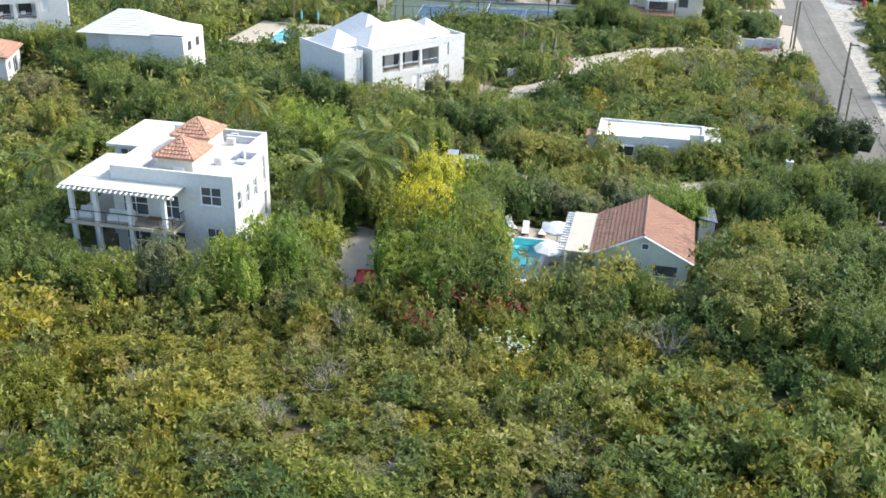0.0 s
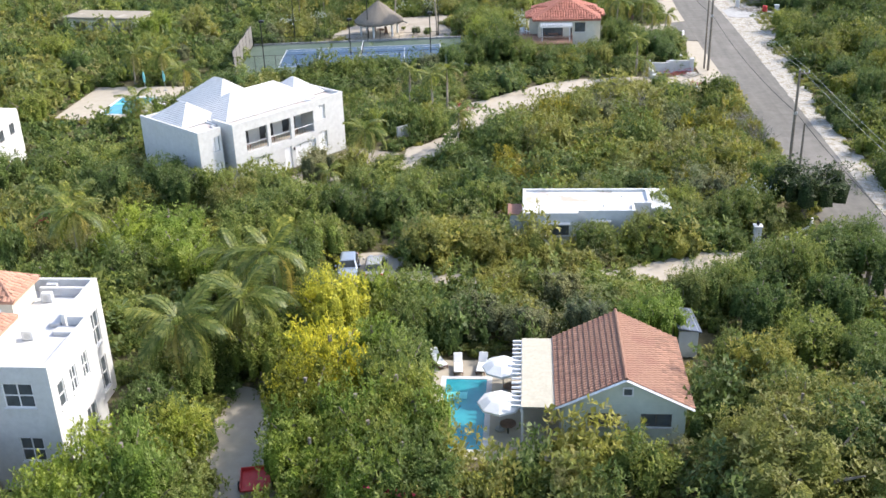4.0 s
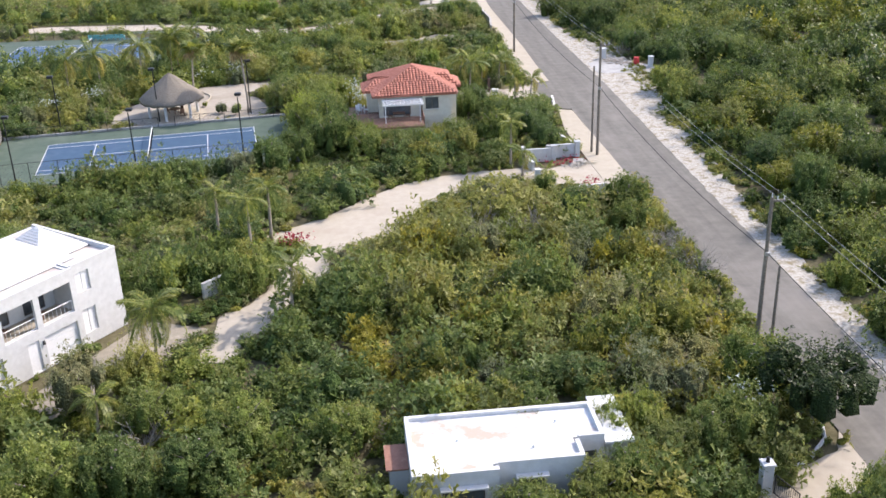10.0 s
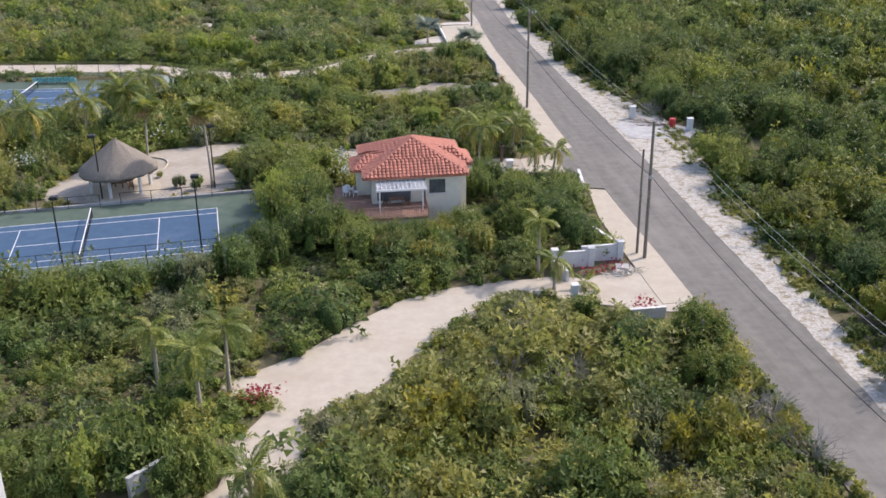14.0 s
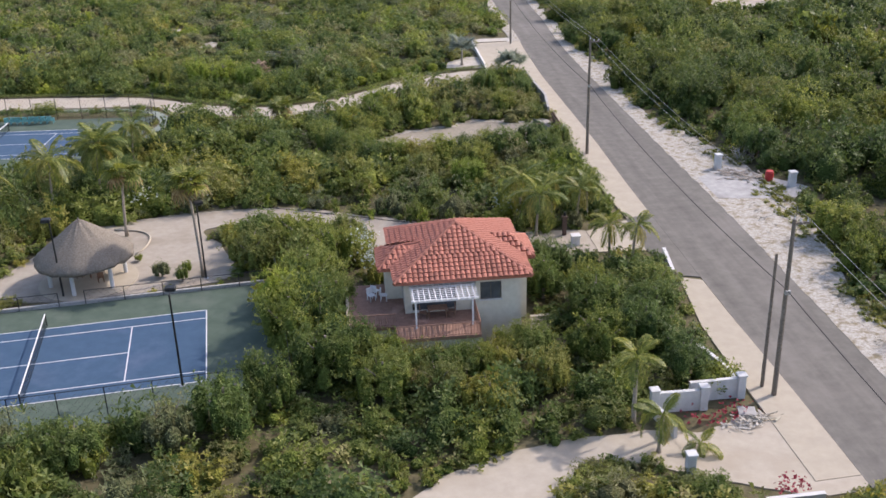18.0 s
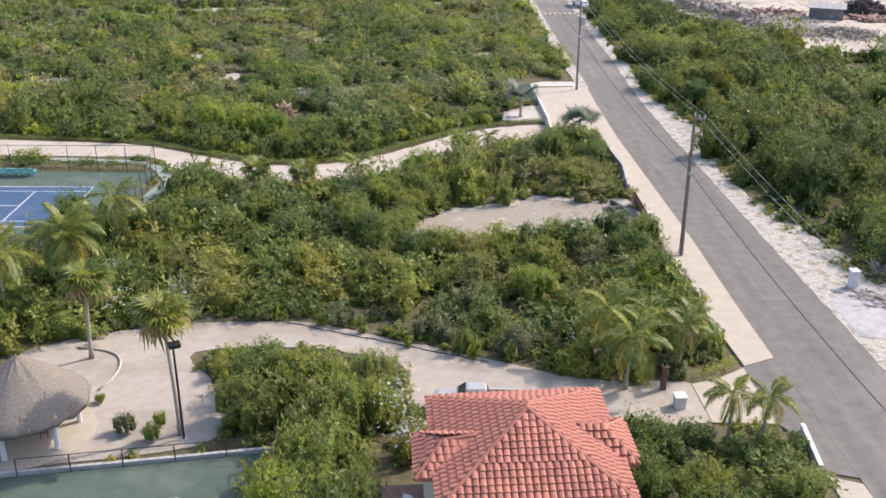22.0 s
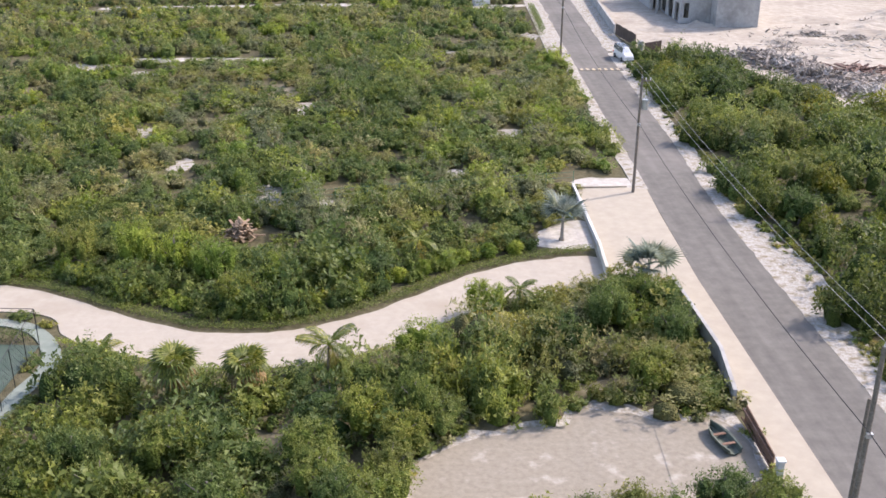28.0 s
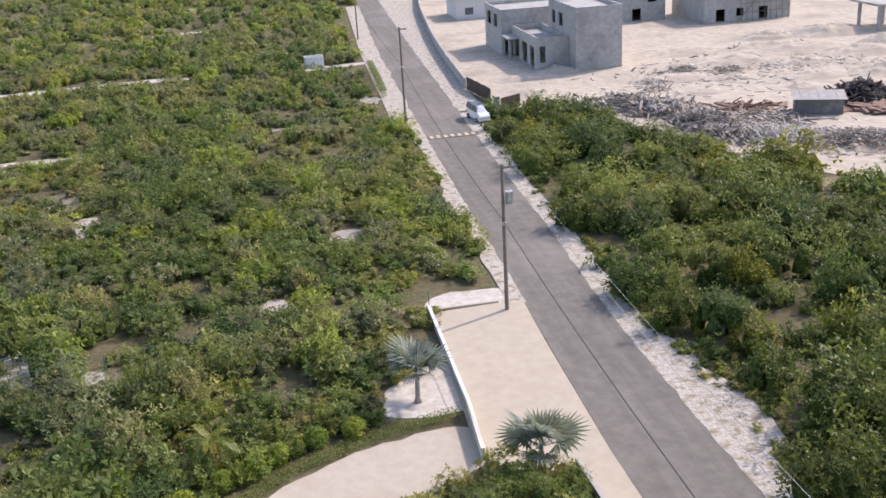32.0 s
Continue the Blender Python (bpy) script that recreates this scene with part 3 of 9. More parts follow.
def shell(parent, pts, z0, z1, material, holes=None, thick=0.25, frame_mat=None, across=2, up=1, sill=True):
    """Walls round an outline; holes: for each side, a list of openings, of which those with a fifth entry stay without glass."""
    n = len(pts)
    for i in range(n):
        a, b = pts[i], pts[(i + 1) % n]
        ops = (holes or {}).get(i, [])
        d = (Vector(b) - Vector(a)).normalized() * thick
        a2 = (a[0] + 0.002 * d[0], a[1] + 0.002 * d[1])
        b2 = (b[0] - d[0], b[1] - d[1])
        part("wall", wall_with(bmesh.new(), a2, b2, z0, z1, [o[:4] for o in ops], thick), material, parent)
        for o in ops:
            if len(o) == 4:
                window_in(parent, a2, b2, o, across if o[1] - o[0] > 0.8 else 1, up, frame_mat, sill)


def clear_local(e, pts, margin=0.0):
    clearing([tuple((e.matrix_world @ Vector((x, y, 0)))[:2]) for x, y in pts], margin)


def tile_mesh(name, w, h, material, rise=0.07, seg=5):
    """One curved roof tile, w across and h down the slope."""
    me = bpy.data.meshes.new(name)
    v, f = [], []
    for j, (y, lift) in enumerate(((-h * 0.58, 0.07), (h * 0.5, 0.0))):
        for i in range(seg + 1):
            a = math.pi * i / seg
            v.append((-math.cos(a) * w * 0.47, y, math.sin(a) * rise + lift))
    for i in range(seg):
        f.append((i, i + 1, seg + 2 + i, seg + 1 + i))
    v += [(-w * 0.47, -h * 0.56, -0.01), (w * 0.47, -h * 0.56, -0.01)]
    f.append((2 * seg + 2, 2 * seg + 3, *range(seg, -1, -1)))
    me.from_pydata(v, [], f)
    me.materials.append(material)
    me.update()
    return me


def tiled(parent, e0, e1, r0, r1, mesh, w, h, single, slope_mat, left_over):
    """A roof slope with its eave from e0 to e1 and its top from r0 to r1, laid with tiles: a few hundred singly, others joined."""
    e0, e1, r0, r1 = map(Vector, (e0, e1, r0, r1))
    along = (e1 - e0).normalized()
    top_mid, eave_mid = (r0 + r1) / 2, (e0 + e1) / 2
    upv = top_mid - eave_mid
    upv = (upv - along * upv.dot(along))
    length = upv.length
    upv.normalize()
    nrm = along.cross(upv).normalized()
    bm = bmesh.new()
    if (r0 - r1).length < 0.05:
        ring = [e0, e1, r0]
    else:
        ring = [e0, e1, r1, r0]
    hi = [bm.verts.new(p) for p in ring]
    lo = [bm.verts.new(p - Vector((0, 0, 0.16))) for p in ring]
    bm.faces.new(hi)
    bm.faces.new(lo[::-1])
    for i in range(len(ring)):
        k = (i + 1) % len(ring)
        bm.faces.new((lo[i], lo[k], hi[k], hi[i]))
    s = part("roof_slope", bm, slope_mat, parent)
    rows = max(1, int(length / h))
    mats = []
    for j in range(rows):
        f = (j + 0.5) / rows
        a, b = e0.lerp(r0, f), e1.lerp(r1, f)
        width = (b - a).length
        k = int(width / w)
        for i in range(k):
            c = a + along * ((width - k * w) / 2 + (i + 0.5) * w) + nrm * 0.012
            m = Matrix((( along.x, upv.x, nrm.x, c.x), (along.y, upv.y, nrm.y, c.y), (along.z, upv.z, nrm.z, c.z), (0, 0, 0, 1)))
            mats.append(m @ pose(rng.uniform(-0.01, 0.01), rng.uniform(-0.012, 0.012), 0, 0, 0, rng.uniform(-1.2, 1.2)))
    for m in mats[:single]:
        piece("tile", mesh, s, m)
    left_over.extend(mats[single:])
    return s


def join_tiles(parent, mats, mesh, label):
    if not mats:
        return
    v = np.array([x.co for x in mesh.vertices])
    faces = [tuple(p.vertices) for p in mesh.polygons]
    allv, allf = [], []
    for k, m in enumerate(mats):
        a = np.array(m)
        allv.append(v @ a[:3, :3].T + a[:3, 3])
        allf += [tuple(i + k * len(v) for i in f) for f in faces]
    me = bpy.data.meshes.new("roof_tiles")
    me.from_pydata(np.concatenate(allv).tolist(), [], allf)
    me.materials.append(mesh.materials[0])
    ob = new("roof_tiles", me)
    ob.parent = parent
    tagged(ob, label, kind="stuff")


def cap(parent, a, b, material, r=0.13):
    """A rounded ridge along a roof edge."""
    return part("ridge_cap", rod(bmesh.new(), a, b, r, r, 8), material, parent)


def railing(parent, a, b, z, height=1.0, gap=0.16, material=None, name="railing"):
    """A top rail with its lower rail and balusters as parts of it."""
    a, b = Vector((*a, z)), Vector((*b, z))
    n = max(2, int((b - a).length / gap))
    up = Vector((0, 0, height))
    top = part(name, rod(bmesh.new(), a + up, b + up, 0.035, n=6), material or M_DARK, parent)
    part("lower_rail", rod(bmesh.new(), a + Vector((0, 0, 0.1)), b + Vector((0, 0, 0.1)), 0.025, n=6), material or M_DARK, top)
    meshes = []
    for r_ in (0.03, 0.015):
        bm = rod(bmesh.new(), (0, 0, 0), up, r_, n=4, caps=False)
        me = bpy.data.meshes.new("baluster")
        bm.to_mesh(me)
        bm.free()
        me.materials.append(material or M_DARK)
        meshes.append(me)
    for i in range(n + 1):
        piece("baluster", meshes[0 if i % 8 == 0 else 1], top, Matrix.Translation(a.lerp(b, i / n)))
    return top


def pergola(parent, x0, y0, x1, y1, z, beam_mat, n, along_x=True, over=0.25, cover=None):
    """Beams with slats across them; cover: a sheet on top."""
    if along_x:
        ends = ((x0, y0), (x0, y1 - 0.12))
        for _, y in ends:
            part("beam", boxes((x0, y, z - 0.2, x1, y + 0.12, z)), beam_mat, parent)
        for i in range(n):
            x = x0 + (x1 - x0) * (i + 0.5) / n
            part("slat", boxes((x - 0.05, y0 - over, z + 0.003, x + 0.05, y1 + 0.05, z + 0.13)), beam_mat, parent)
    else:
        for x in (x0, x1 - 0.12):
            part("beam", boxes((x, y0, z - 0.2, x + 0.12, y1, z)), beam_mat, parent)
        for i in range(n):
            y = y0 + (y1 - y0) * (i + 0.5) / n
            part("slat", boxes((x0 - over, y - 0.05, z + 0.003, x1 + 0.05, y + 0.05, z + 0.13)), beam_mat, parent)
    if cover:
        bm = bmesh.new()
        box(bm, x0 + 0.05, y0 + 0.02, z + 0.135, x1 - 0.02, y1 - 0.02, z + 0.17)
        part("cover", bm, cover, parent)


# ---- white two-storey house with terracotta turrets ----
M_SHEET = surface("pale_corrugated_sheet", (0.47, 0.46, 0.4), (0.58, 0.57, 0.51), 4.0, 0.5, 0.7, bump=0.1, stain=(0.42, 0.4, 0.34), stain_at=(0.5, 0.8), spec=0.3)
h = thing("white_house", "white two-storey flat-roofed house with terracotta turrets and a terrace", "house", (-31.7, 67.8, 0.6), 0)
main = [(-10.4, 0), (0, 0), (0, 6.0), (-1.6, 6.0), (-1.6, 11.0), (-10.4, 11.0)]
wing = [(-14.7, 8.1), (-10.43, 8.1), (-10.43, 14.2), (-14.7, 14.2)]
east = [(0.7, 1.5, 4.4, 6.0), (2.3, 3.1, 4.4, 6.0), (3.9, 4.7, 4.4, 6.0), (0.8, 1.7, 1.0, 2.6), (3.4, 4.6, 0.4, 2.6)]
rear = [(1.0, 1.9, 4.3, 5.9), (3.0, 4.2, 3.5, 5.8), (2.8, 4.2, 0.2, 2.5)]
shell(h, main, -0.6, 7.55, M_WHITE, {0: [(7.6, 9.35, 4.95, 6.5), (7.9, 9.3, 1.4, 3.0), (0.8, 3.0, 3.5, 5.5), (4.2, 5.7, 3.5, 5.5), (0.8, 3.0, 0.1, 2.4), (4.0, 6.0, 0.1, 2.4)], 1: east, 3: rear}, across=2, up=2, frame_mat=M_FRAMEW)
shell(h, wing, -0.6, 6.2, M_WHITE, {0: [(0.5, 2.0, 5.3, 5.9)], 3: [(2.0, 3.4, 3.8, 5.3)]}, frame_mat=M_FRAMEW)
part("roof", prism(bmesh.new(), [(-10.15, 0.25), (-0.25, 0.25), (-0.25, 5.75), (-1.85, 5.75), (-1.85, 10.75), (-10.15, 10.75)], 6.5, 6.72), M_FLATW, h, "flat white roof behind a low parapet")
part("wing_roof", boxes((-15.2, 7.6, 6.203, -10.42, 14.7, 6.42)), M_FLATW, h)
part("roof_upstand", boxes((-5.0, 10.0, 6.723, -2.0, 10.25, 7.3)), M_FLATW, h)
k_ = part("skylight", soft(boxes((-2.6, 5.9, 6.723, -1.95, 6.6, 7.0), (-1.94, 4.9, 6.723, -0.6, 5.7, 7.0)), 0.04), M_WHITE, h)
part("partition", boxes((-8.4, 1.6, 6.723, -8.2, 7.6, 7.2)), M_WHITE, h)
TT = tile_mesh("turret_tile", 0.3, 0.36, M_ORANGE, 0.05)
for cx, cy, zb in ((-6.6, 8.2, 8.15), (-5.3, 2.6, 8.35)):
    t_ = part("turret", boxes((cx - 1.5, cy - 1.5, 6.723, cx + 1.5, cy + 1.5, zb)), M_CREAM, h, "cream turret under a terracotta roof")
    w_ = part("turret_window", boxes((cx - 0.2, cy - 1.56, 6.95, cx + 0.75, cy - 1.503, 7.5)), M_FRAMEW, t_)
    rest, c = [], [(cx - 1.8, cy - 1.8, zb), (cx + 1.8, cy - 1.8, zb), (cx + 1.8, cy + 1.8, zb), (cx - 1.8, cy + 1.8, zb)]
    top = (cx, cy, zb + 1.2)
    for i in range(4):
        tiled(h, c[i], c[(i + 1) % 4], top, top, TT, 0.3, 0.36, 60, M_ORANGE, rest)
        cap(h, c[i], top, M_ORANGE, 0.09)
    join_tiles(h, rest, TT, "rows of terracotta roof tiles")
for x, y in ((-4.4, 10.6), (-4.2, 9.3), (-3.2, 4.5)):
    u_ = part("air_conditioner", soft(boxes((x - 0.36, y - 0.18, 6.723, x + 0.36, y + 0.18, 7.35)), 0.04), M_GREYW, h)
    part("fan_grille", rod(bmesh.new(), (x, y - 0.195, 7.04), (x, y - 0.182, 7.04), 0.2, n=12), M_STEEL, u_)
# terrace, balcony and pergola
part("terrace_floor", boxes((-13.6, -2.2, -0.6, -4.2, -0.02, 0.05)), M_PAVE, h)
part("balcony", boxes((-13.6, -2.2, 3.15, -4.2, -0.02, 3.4)), M_PAVE, h, "tiled balcony on square columns")
part("side_balcony", boxes((-13.6, -0.01, 3.15, -10.43, 5.1, 3.4)), M_PAVE, h)
for x in (-12.9, -10.8, -7.9, -5.0):
    part("column", boxes((x - 0.17, -2.1, 0.052, x + 0.17, -1.76, 3.148)), M_WHITE, h)
    part("column", boxes((x - 0.17, -2.1, 3.402, x + 0.17, -1.76, 6.05)), M_WHITE, h)
for y in (1.6, 4.6):
    part("column", boxes((-13.4, y - 0.17, -0.6, -13.06, y + 0.17, 3.148)), M_WHITE, h)
    part("column", boxes((-13.4, y - 0.17, 3.402, -13.06, y + 0.17, 6.05)), M_WHITE, h)
pergola(h, -13.8, -2.2, -4.0, -0.03, 6.25, M_WHITE, 22, True, 0.45, M_SHEET)
part("side_roof", boxes((-13.8, 0.03, 6.27, -10.45, 5.4, 6.42)), M_SHEET, h, "pale sheet roof over the side terrace")
railing(h, (-13.5, -2.1), (-4.3, -2.1), 3.4, 0.95, 1.1)
railing(h, (-4.3, -2.1), (-4.3, -0.1), 3.4, 0.95, 0.15)
for x in (-12.2, -9.7, -8.6):
    s_ = thing("outdoor_sofa", "outdoor sofa with pale cushions on a balcony", "sofa", h.matrix_world @ Vector((x, -1.15, 3.4)), 8, "balcony sofas")
    part("sofa_base", soft(boxes((-0.6, -0.35, 0.005, 0.6, 0.35, 0.42)), 0.05), M_GREYW, s_)
    part("seat_cushion", soft(boxes((-0.55, -0.33, 0.422, 0.55, 0.14, 0.54)), 0.05), M_WHITE, s_)
    part("back_cushion", soft(boxes((-0.55, 0.15, 0.422, 0.55, 0.34, 0.85)), 0.06), M_WHITE, s_)
t_ = thing("balcony_table", "low brown wooden table on a balcony", "table", h.matrix_world @ Vector((-6.4, -1.1, 3.4)), 0)
part("tabletop", soft(boxes((-0.55, -0.4, 0.4, 0.55, 0.4, 0.46)), 0.02), M_WOOD, t_)
for x in (-0.45, 0.45):
    for y in (-0.3, 0.3):
        part("leg", boxes((x - 0.03, y - 0.03, 0.002, x + 0.03, y + 0.03, 0.398)), M_WOOD, t_)
clear_local(h, [(-14.2, -2.6), (0.3, -2.6), (0.3, 11.2), (-10.3, 11.2), (-10.3, 14.6), (-15.1, 14.6)], -0.2)

# ---- cottage with a brown tiled gable roof ----
h = thing("gable_cottage", "small pale cottage with a brown tiled gable roof beside a pool", "house", (0, 0, 0))
M_SAGE = surface("pale_sage_render", (0.5, 0.55, 0.47), (0.6, 0.64, 0.55), 2.0, 0.3, 0.85, bump=0.05, stain=(0.44, 0.47, 0.4))
shell(h, [(-3.9, 73.5), (3.3, 73.5), (3.3, 81.1), (-3.9, 81.1)], 0.0, 2.75, M_SAGE, {0: [(1.5, 3.4, 1.15, 2.05), (4.6, 6.4, 1.15, 2.05)], 3: [(1.0, 3.0, 0.1, 2.2), (4.5, 6.5, 0.1, 2.2)]}, frame_mat=M_FRAME)
for y0 in (73.5, 80.85):
    bm = bmesh.new()
    v = [bm.verts.new(p) for yy in (y0, y0 + 0.25) for p in ((-3.9, yy, 2.753), (3.3, yy, 2.753), (-0.3, yy, 4.45))]
    bm.faces.new(v[:3]), bm.faces.new(v[3:][::-1])
    for i in range(3):
        bm.faces.new((v[i], v[i + 3], v[(i + 1) % 3 + 3], v[(i + 1) % 3]))
    part("gable", bm, M_SAGE, h)
g_ = part("gable_window", boxes((-0.42, 73.42, 3.3, 0.2, 73.48, 3.86)), M_FRAMEW, h)
part("pane", boxes((-0.34, 73.4, 3.38, 0.12, 73.416, 3.78)), M_GLASS, g_)
BT = tile_mesh("brown_tile", 0.27, 0.36, M_BROWN, 0.045, 4)
rest = []
tiled(h, (-4.25, 81.4, 2.72), (-4.25, 73.0, 2.72), (-0.3, 81.4, 4.68), (-0.3, 73.0, 4.68), BT, 0.27, 0.36, 150, M_BROWN, rest)
tiled(h, (3.65, 73.0, 2.72), (3.65, 81.4, 2.72), (-0.3, 73.0, 4.68), (-0.3, 81.4, 4.68), BT, 0.27, 0.36, 150, M_BROWN, rest)
join_tiles(h, rest, BT, "rows of brown roof tiles")
cap(h, (-0.3, 72.95, 4.74), (-0.3, 81.45, 4.74), M_BROWN, 0.11)
for a, b in (((-4.28, 72.97, 2.66), (-0.3, 72.97, 4.62)), ((3.68, 72.97, 2.66), (-0.3, 72.97, 4.62))):
    part("bargeboard", rod(bmesh.new(), a, b, 0.09, n=4), M_FRAMEW, h)
pergola(h, -6.35, 73.0, -4.32, 81.2, 2.55, M_FRAMEW, 16, False, 0.55, surface("weathered_slats", (0.4, 0.37, 0.29), (0.5, 0.47, 0.38), 4.0, 0.6, 0.85, bump=0.2, stain=(0.4, 0.37, 0.3)))
for y in (73.2, 77.0, 81.0):
    part("post", boxes((-6.32, y - 0.07, 0.04, -6.18, y + 0.07, 2.348)), M_FRAMEW, h)
part("gutter", rod(bmesh.new(), (-4.3, 72.95, 2.66), (-4.3, 81.4, 2.66), 0.06, n=6), M_GREYW, h)
clear_local(h, [(-6.4, 73), (3.7, 73), (3.7, 81.4), (-6.4, 81.4)], 0.1)

# ---- low white flat-roofed cottage ----
h = thing("flat_cottage", "low white flat-roofed cottage with hooded windows and parapets", "house", (0, 0, 0))
fl = [(-6.4, 102.0), (-1.7, 102.0), (-1.7, 102.6), (3.1, 102.6), (3.1, 104.4), (4.6, 104.4), (4.6, 107.8), (-6.4, 107.8)]
shell(h, fl, 0.0, 3.05, M_WHITE, {0: [(1.6, 3.9, 1.0, 2.0)], 2: [(1.1, 2.6, 1.15, 2.0)], 4: [(0.3, 1.1, 1.2, 2.0)]}, frame_mat=M_FRAME)
part("roof", prism(bmesh.new(), [(-6.15, 102.25), (-1.95, 102.25), (-1.95, 102.85), (2.85, 102.85), (2.85, 104.65), (4.35, 104.65), (4.35, 107.55), (-6.15, 107.55)], 2.6, 2.82), M_ROOFW, h, "flat white roof with rusty stains")
for x0, x1, y in ((-4.95, -2.35, 102.0), (-0.75, 1.05, 102.6)):
    part("window_hood", soft(boxes((x0, y - 0.42, 2.1, x1, y - 0.003, 2.22)), 0.02), M_WHITE, h)
part("annexe_roof", boxes((4.63, 104.2, 2.45, 6.3, 109.0, 2.6)), M_GREYW, h)
part("annexe_wall", boxes((4.63, 104.5, 0.0, 6.0, 108.7, 2.447)), M_WHITE, h)
part("lean_to_roof", boxes((-7.7, 104.0, 2.05, -6.43, 106.4, 2.15)), surface("rusty_sheet", (0.24, 0.115, 0.08), (0.33, 0.17, 0.12), 3.0, 0.6, 0.8, stain=(0.5, 0.3, 0.2)), h, "rusty red lean-to roof")
part("lean_to_wall", boxes((-7.5, 104.2, 0.0, -6.43, 106.2, 2.047)), M_GREYW, h)
for x, y in ((-3.6, 105.2), (0.5, 104.0), (2.2, 106.3)):
    part("roof_vent", rod(bmesh.new(), (x, y, 2.822), (x, y, 3.0), 0.07), M_GREYW, h)
clear_local(h, fl, 0.1)

# ---- shed behind the gable cottage ----
h = thing("garden_shed", "small shed with a grey metal sheet roof", "shed", (4.8, 85.0, 0), 4)
part("wall", boxes((-0.65, -1.4, 0, 0.65, 1.4, 2.0)), M_GREYW, h)
bm = bmesh.new()
v = [bm.verts.new(p) for p in ((-0.8, -1.7, 2.35), (0.8, -1.7, 2.02), (0.8, 1.7, 2.02), (-0.8, 1.7, 2.35), (-0.8, -1.7, 2.43), (0.8, -1.7, 2.1), (0.8, 1.7, 2.1), (-0.8, 1.7, 2.43))]
for f in ((3, 2, 1, 0), (4, 5, 6, 7), (0, 1, 5, 4), (1, 2, 6, 5), (2, 3, 7, 6), (3, 0, 4, 7)):
    bm.faces.new([v[i] for i in f])
part("roof", bm, surface("dark_solar_panel", (0.09, 0.11, 0.15), (0.15, 0.17, 0.21), 2.0, 0.5, 0.35, 0.2, bump=0.02), h, "dark blue-grey panelled roof")
for x in (-0.55, 0.0, 0.55):
    part("roof_rib", boxes((x - 0.02, -1.7, 2.265 - x * 0.206, x + 0.02, 1.7, 2.285 - x * 0.206)), M_STEEL, h)
clear_local(h, [(-1.1, -1.7), (1.1, -1.7), (1.1, 1.7), (-1.1, 1.7)])

# ---- white villa with white tiled hip roofs ----
M_TERRACE = surface("stained_roof_screed", (0.5, 0.47, 0.44), (0.6, 0.57, 0.54), 2.0, 0.6, 0.9, bump=0.08, stain=(0.42, 0.33, 0.29), stain_at=(0.5, 0.75), spec=0.2)
def hip(parent, x0, y0, x1, y1, z, rise, material, courses=10, inset=None):
    """A hip roof of overlapping courses: each a thin board round the four slopes."""
    w, d = x1 - x0, y1 - y0
    run = min(w, d) / 2 if inset is None else inset
    for k in range(courses):
        f0, f1 = k / courses, (k + 1.12) / courses
        f1 = min(f1, 1.0)
        bm = bmesh.new()
        a = [(x0 + run * f0, y0 + run * f0), (x1 - run * f0, y0 + run * f0), (x1 - run * f0, y1 - run * f0), (x0 + run * f0, y1 - run * f0)]
        b = [(x0 + run * f1, y0 + run * f1), (x1 - run * f1, y0 + run * f1), (x1 - run * f1, y1 - run * f1), (x0 + run * f1, y1 - run * f1)]
        za, zb = z + rise * f0 + 0.04, z + rise * f1
        lo = [bm.verts.new((*p, za - 0.05)) for p in a]
        mid = [bm.verts.new((*p, za)) for p in a]
        hi = [bm.verts.new((*p, zb)) for p in b]
        for i in range(4):
            j = (i + 1) % 4
            bm.faces.new((lo[i], lo[j], mid[j], mid[i]))
            bm.faces.new((mid[i], mid[j], hi[j], hi[i]))
        if k == courses - 1:
            bm.faces.new(hi)
        part("roof_course", bm, material, parent)
    return parent


def shutters(parent, a, b, o):
    """White louvred shutters deep in an opening of the wall from a to b."""
    a, b = Vector((*a, 0)), Vector((*b, 0))
    d = (b - a).normalized()
    n = Vector((-d.y, d.x, 0))
    u0, u1, z0, z1 = o
    w, h = u1 - u0, z1 - z0
    for k in range(2):
        s_ = part("shutter", soft(boxes((w * 0.5 * k + 0.02, 0.14, 0.02, w * 0.5 * (k + 1) - 0.02, 0.19, h - 0.02)), 0.01), M_FRAMEW, parent, "white louvred shutter")
        s_.matrix_local = Matrix(((d.x, n.x, 0, a.x + d.x * u0), (d.y, n.y, 0, a.y + d.y * u0), (0, 0, 1, z0), (0, 0, 0, 1)))


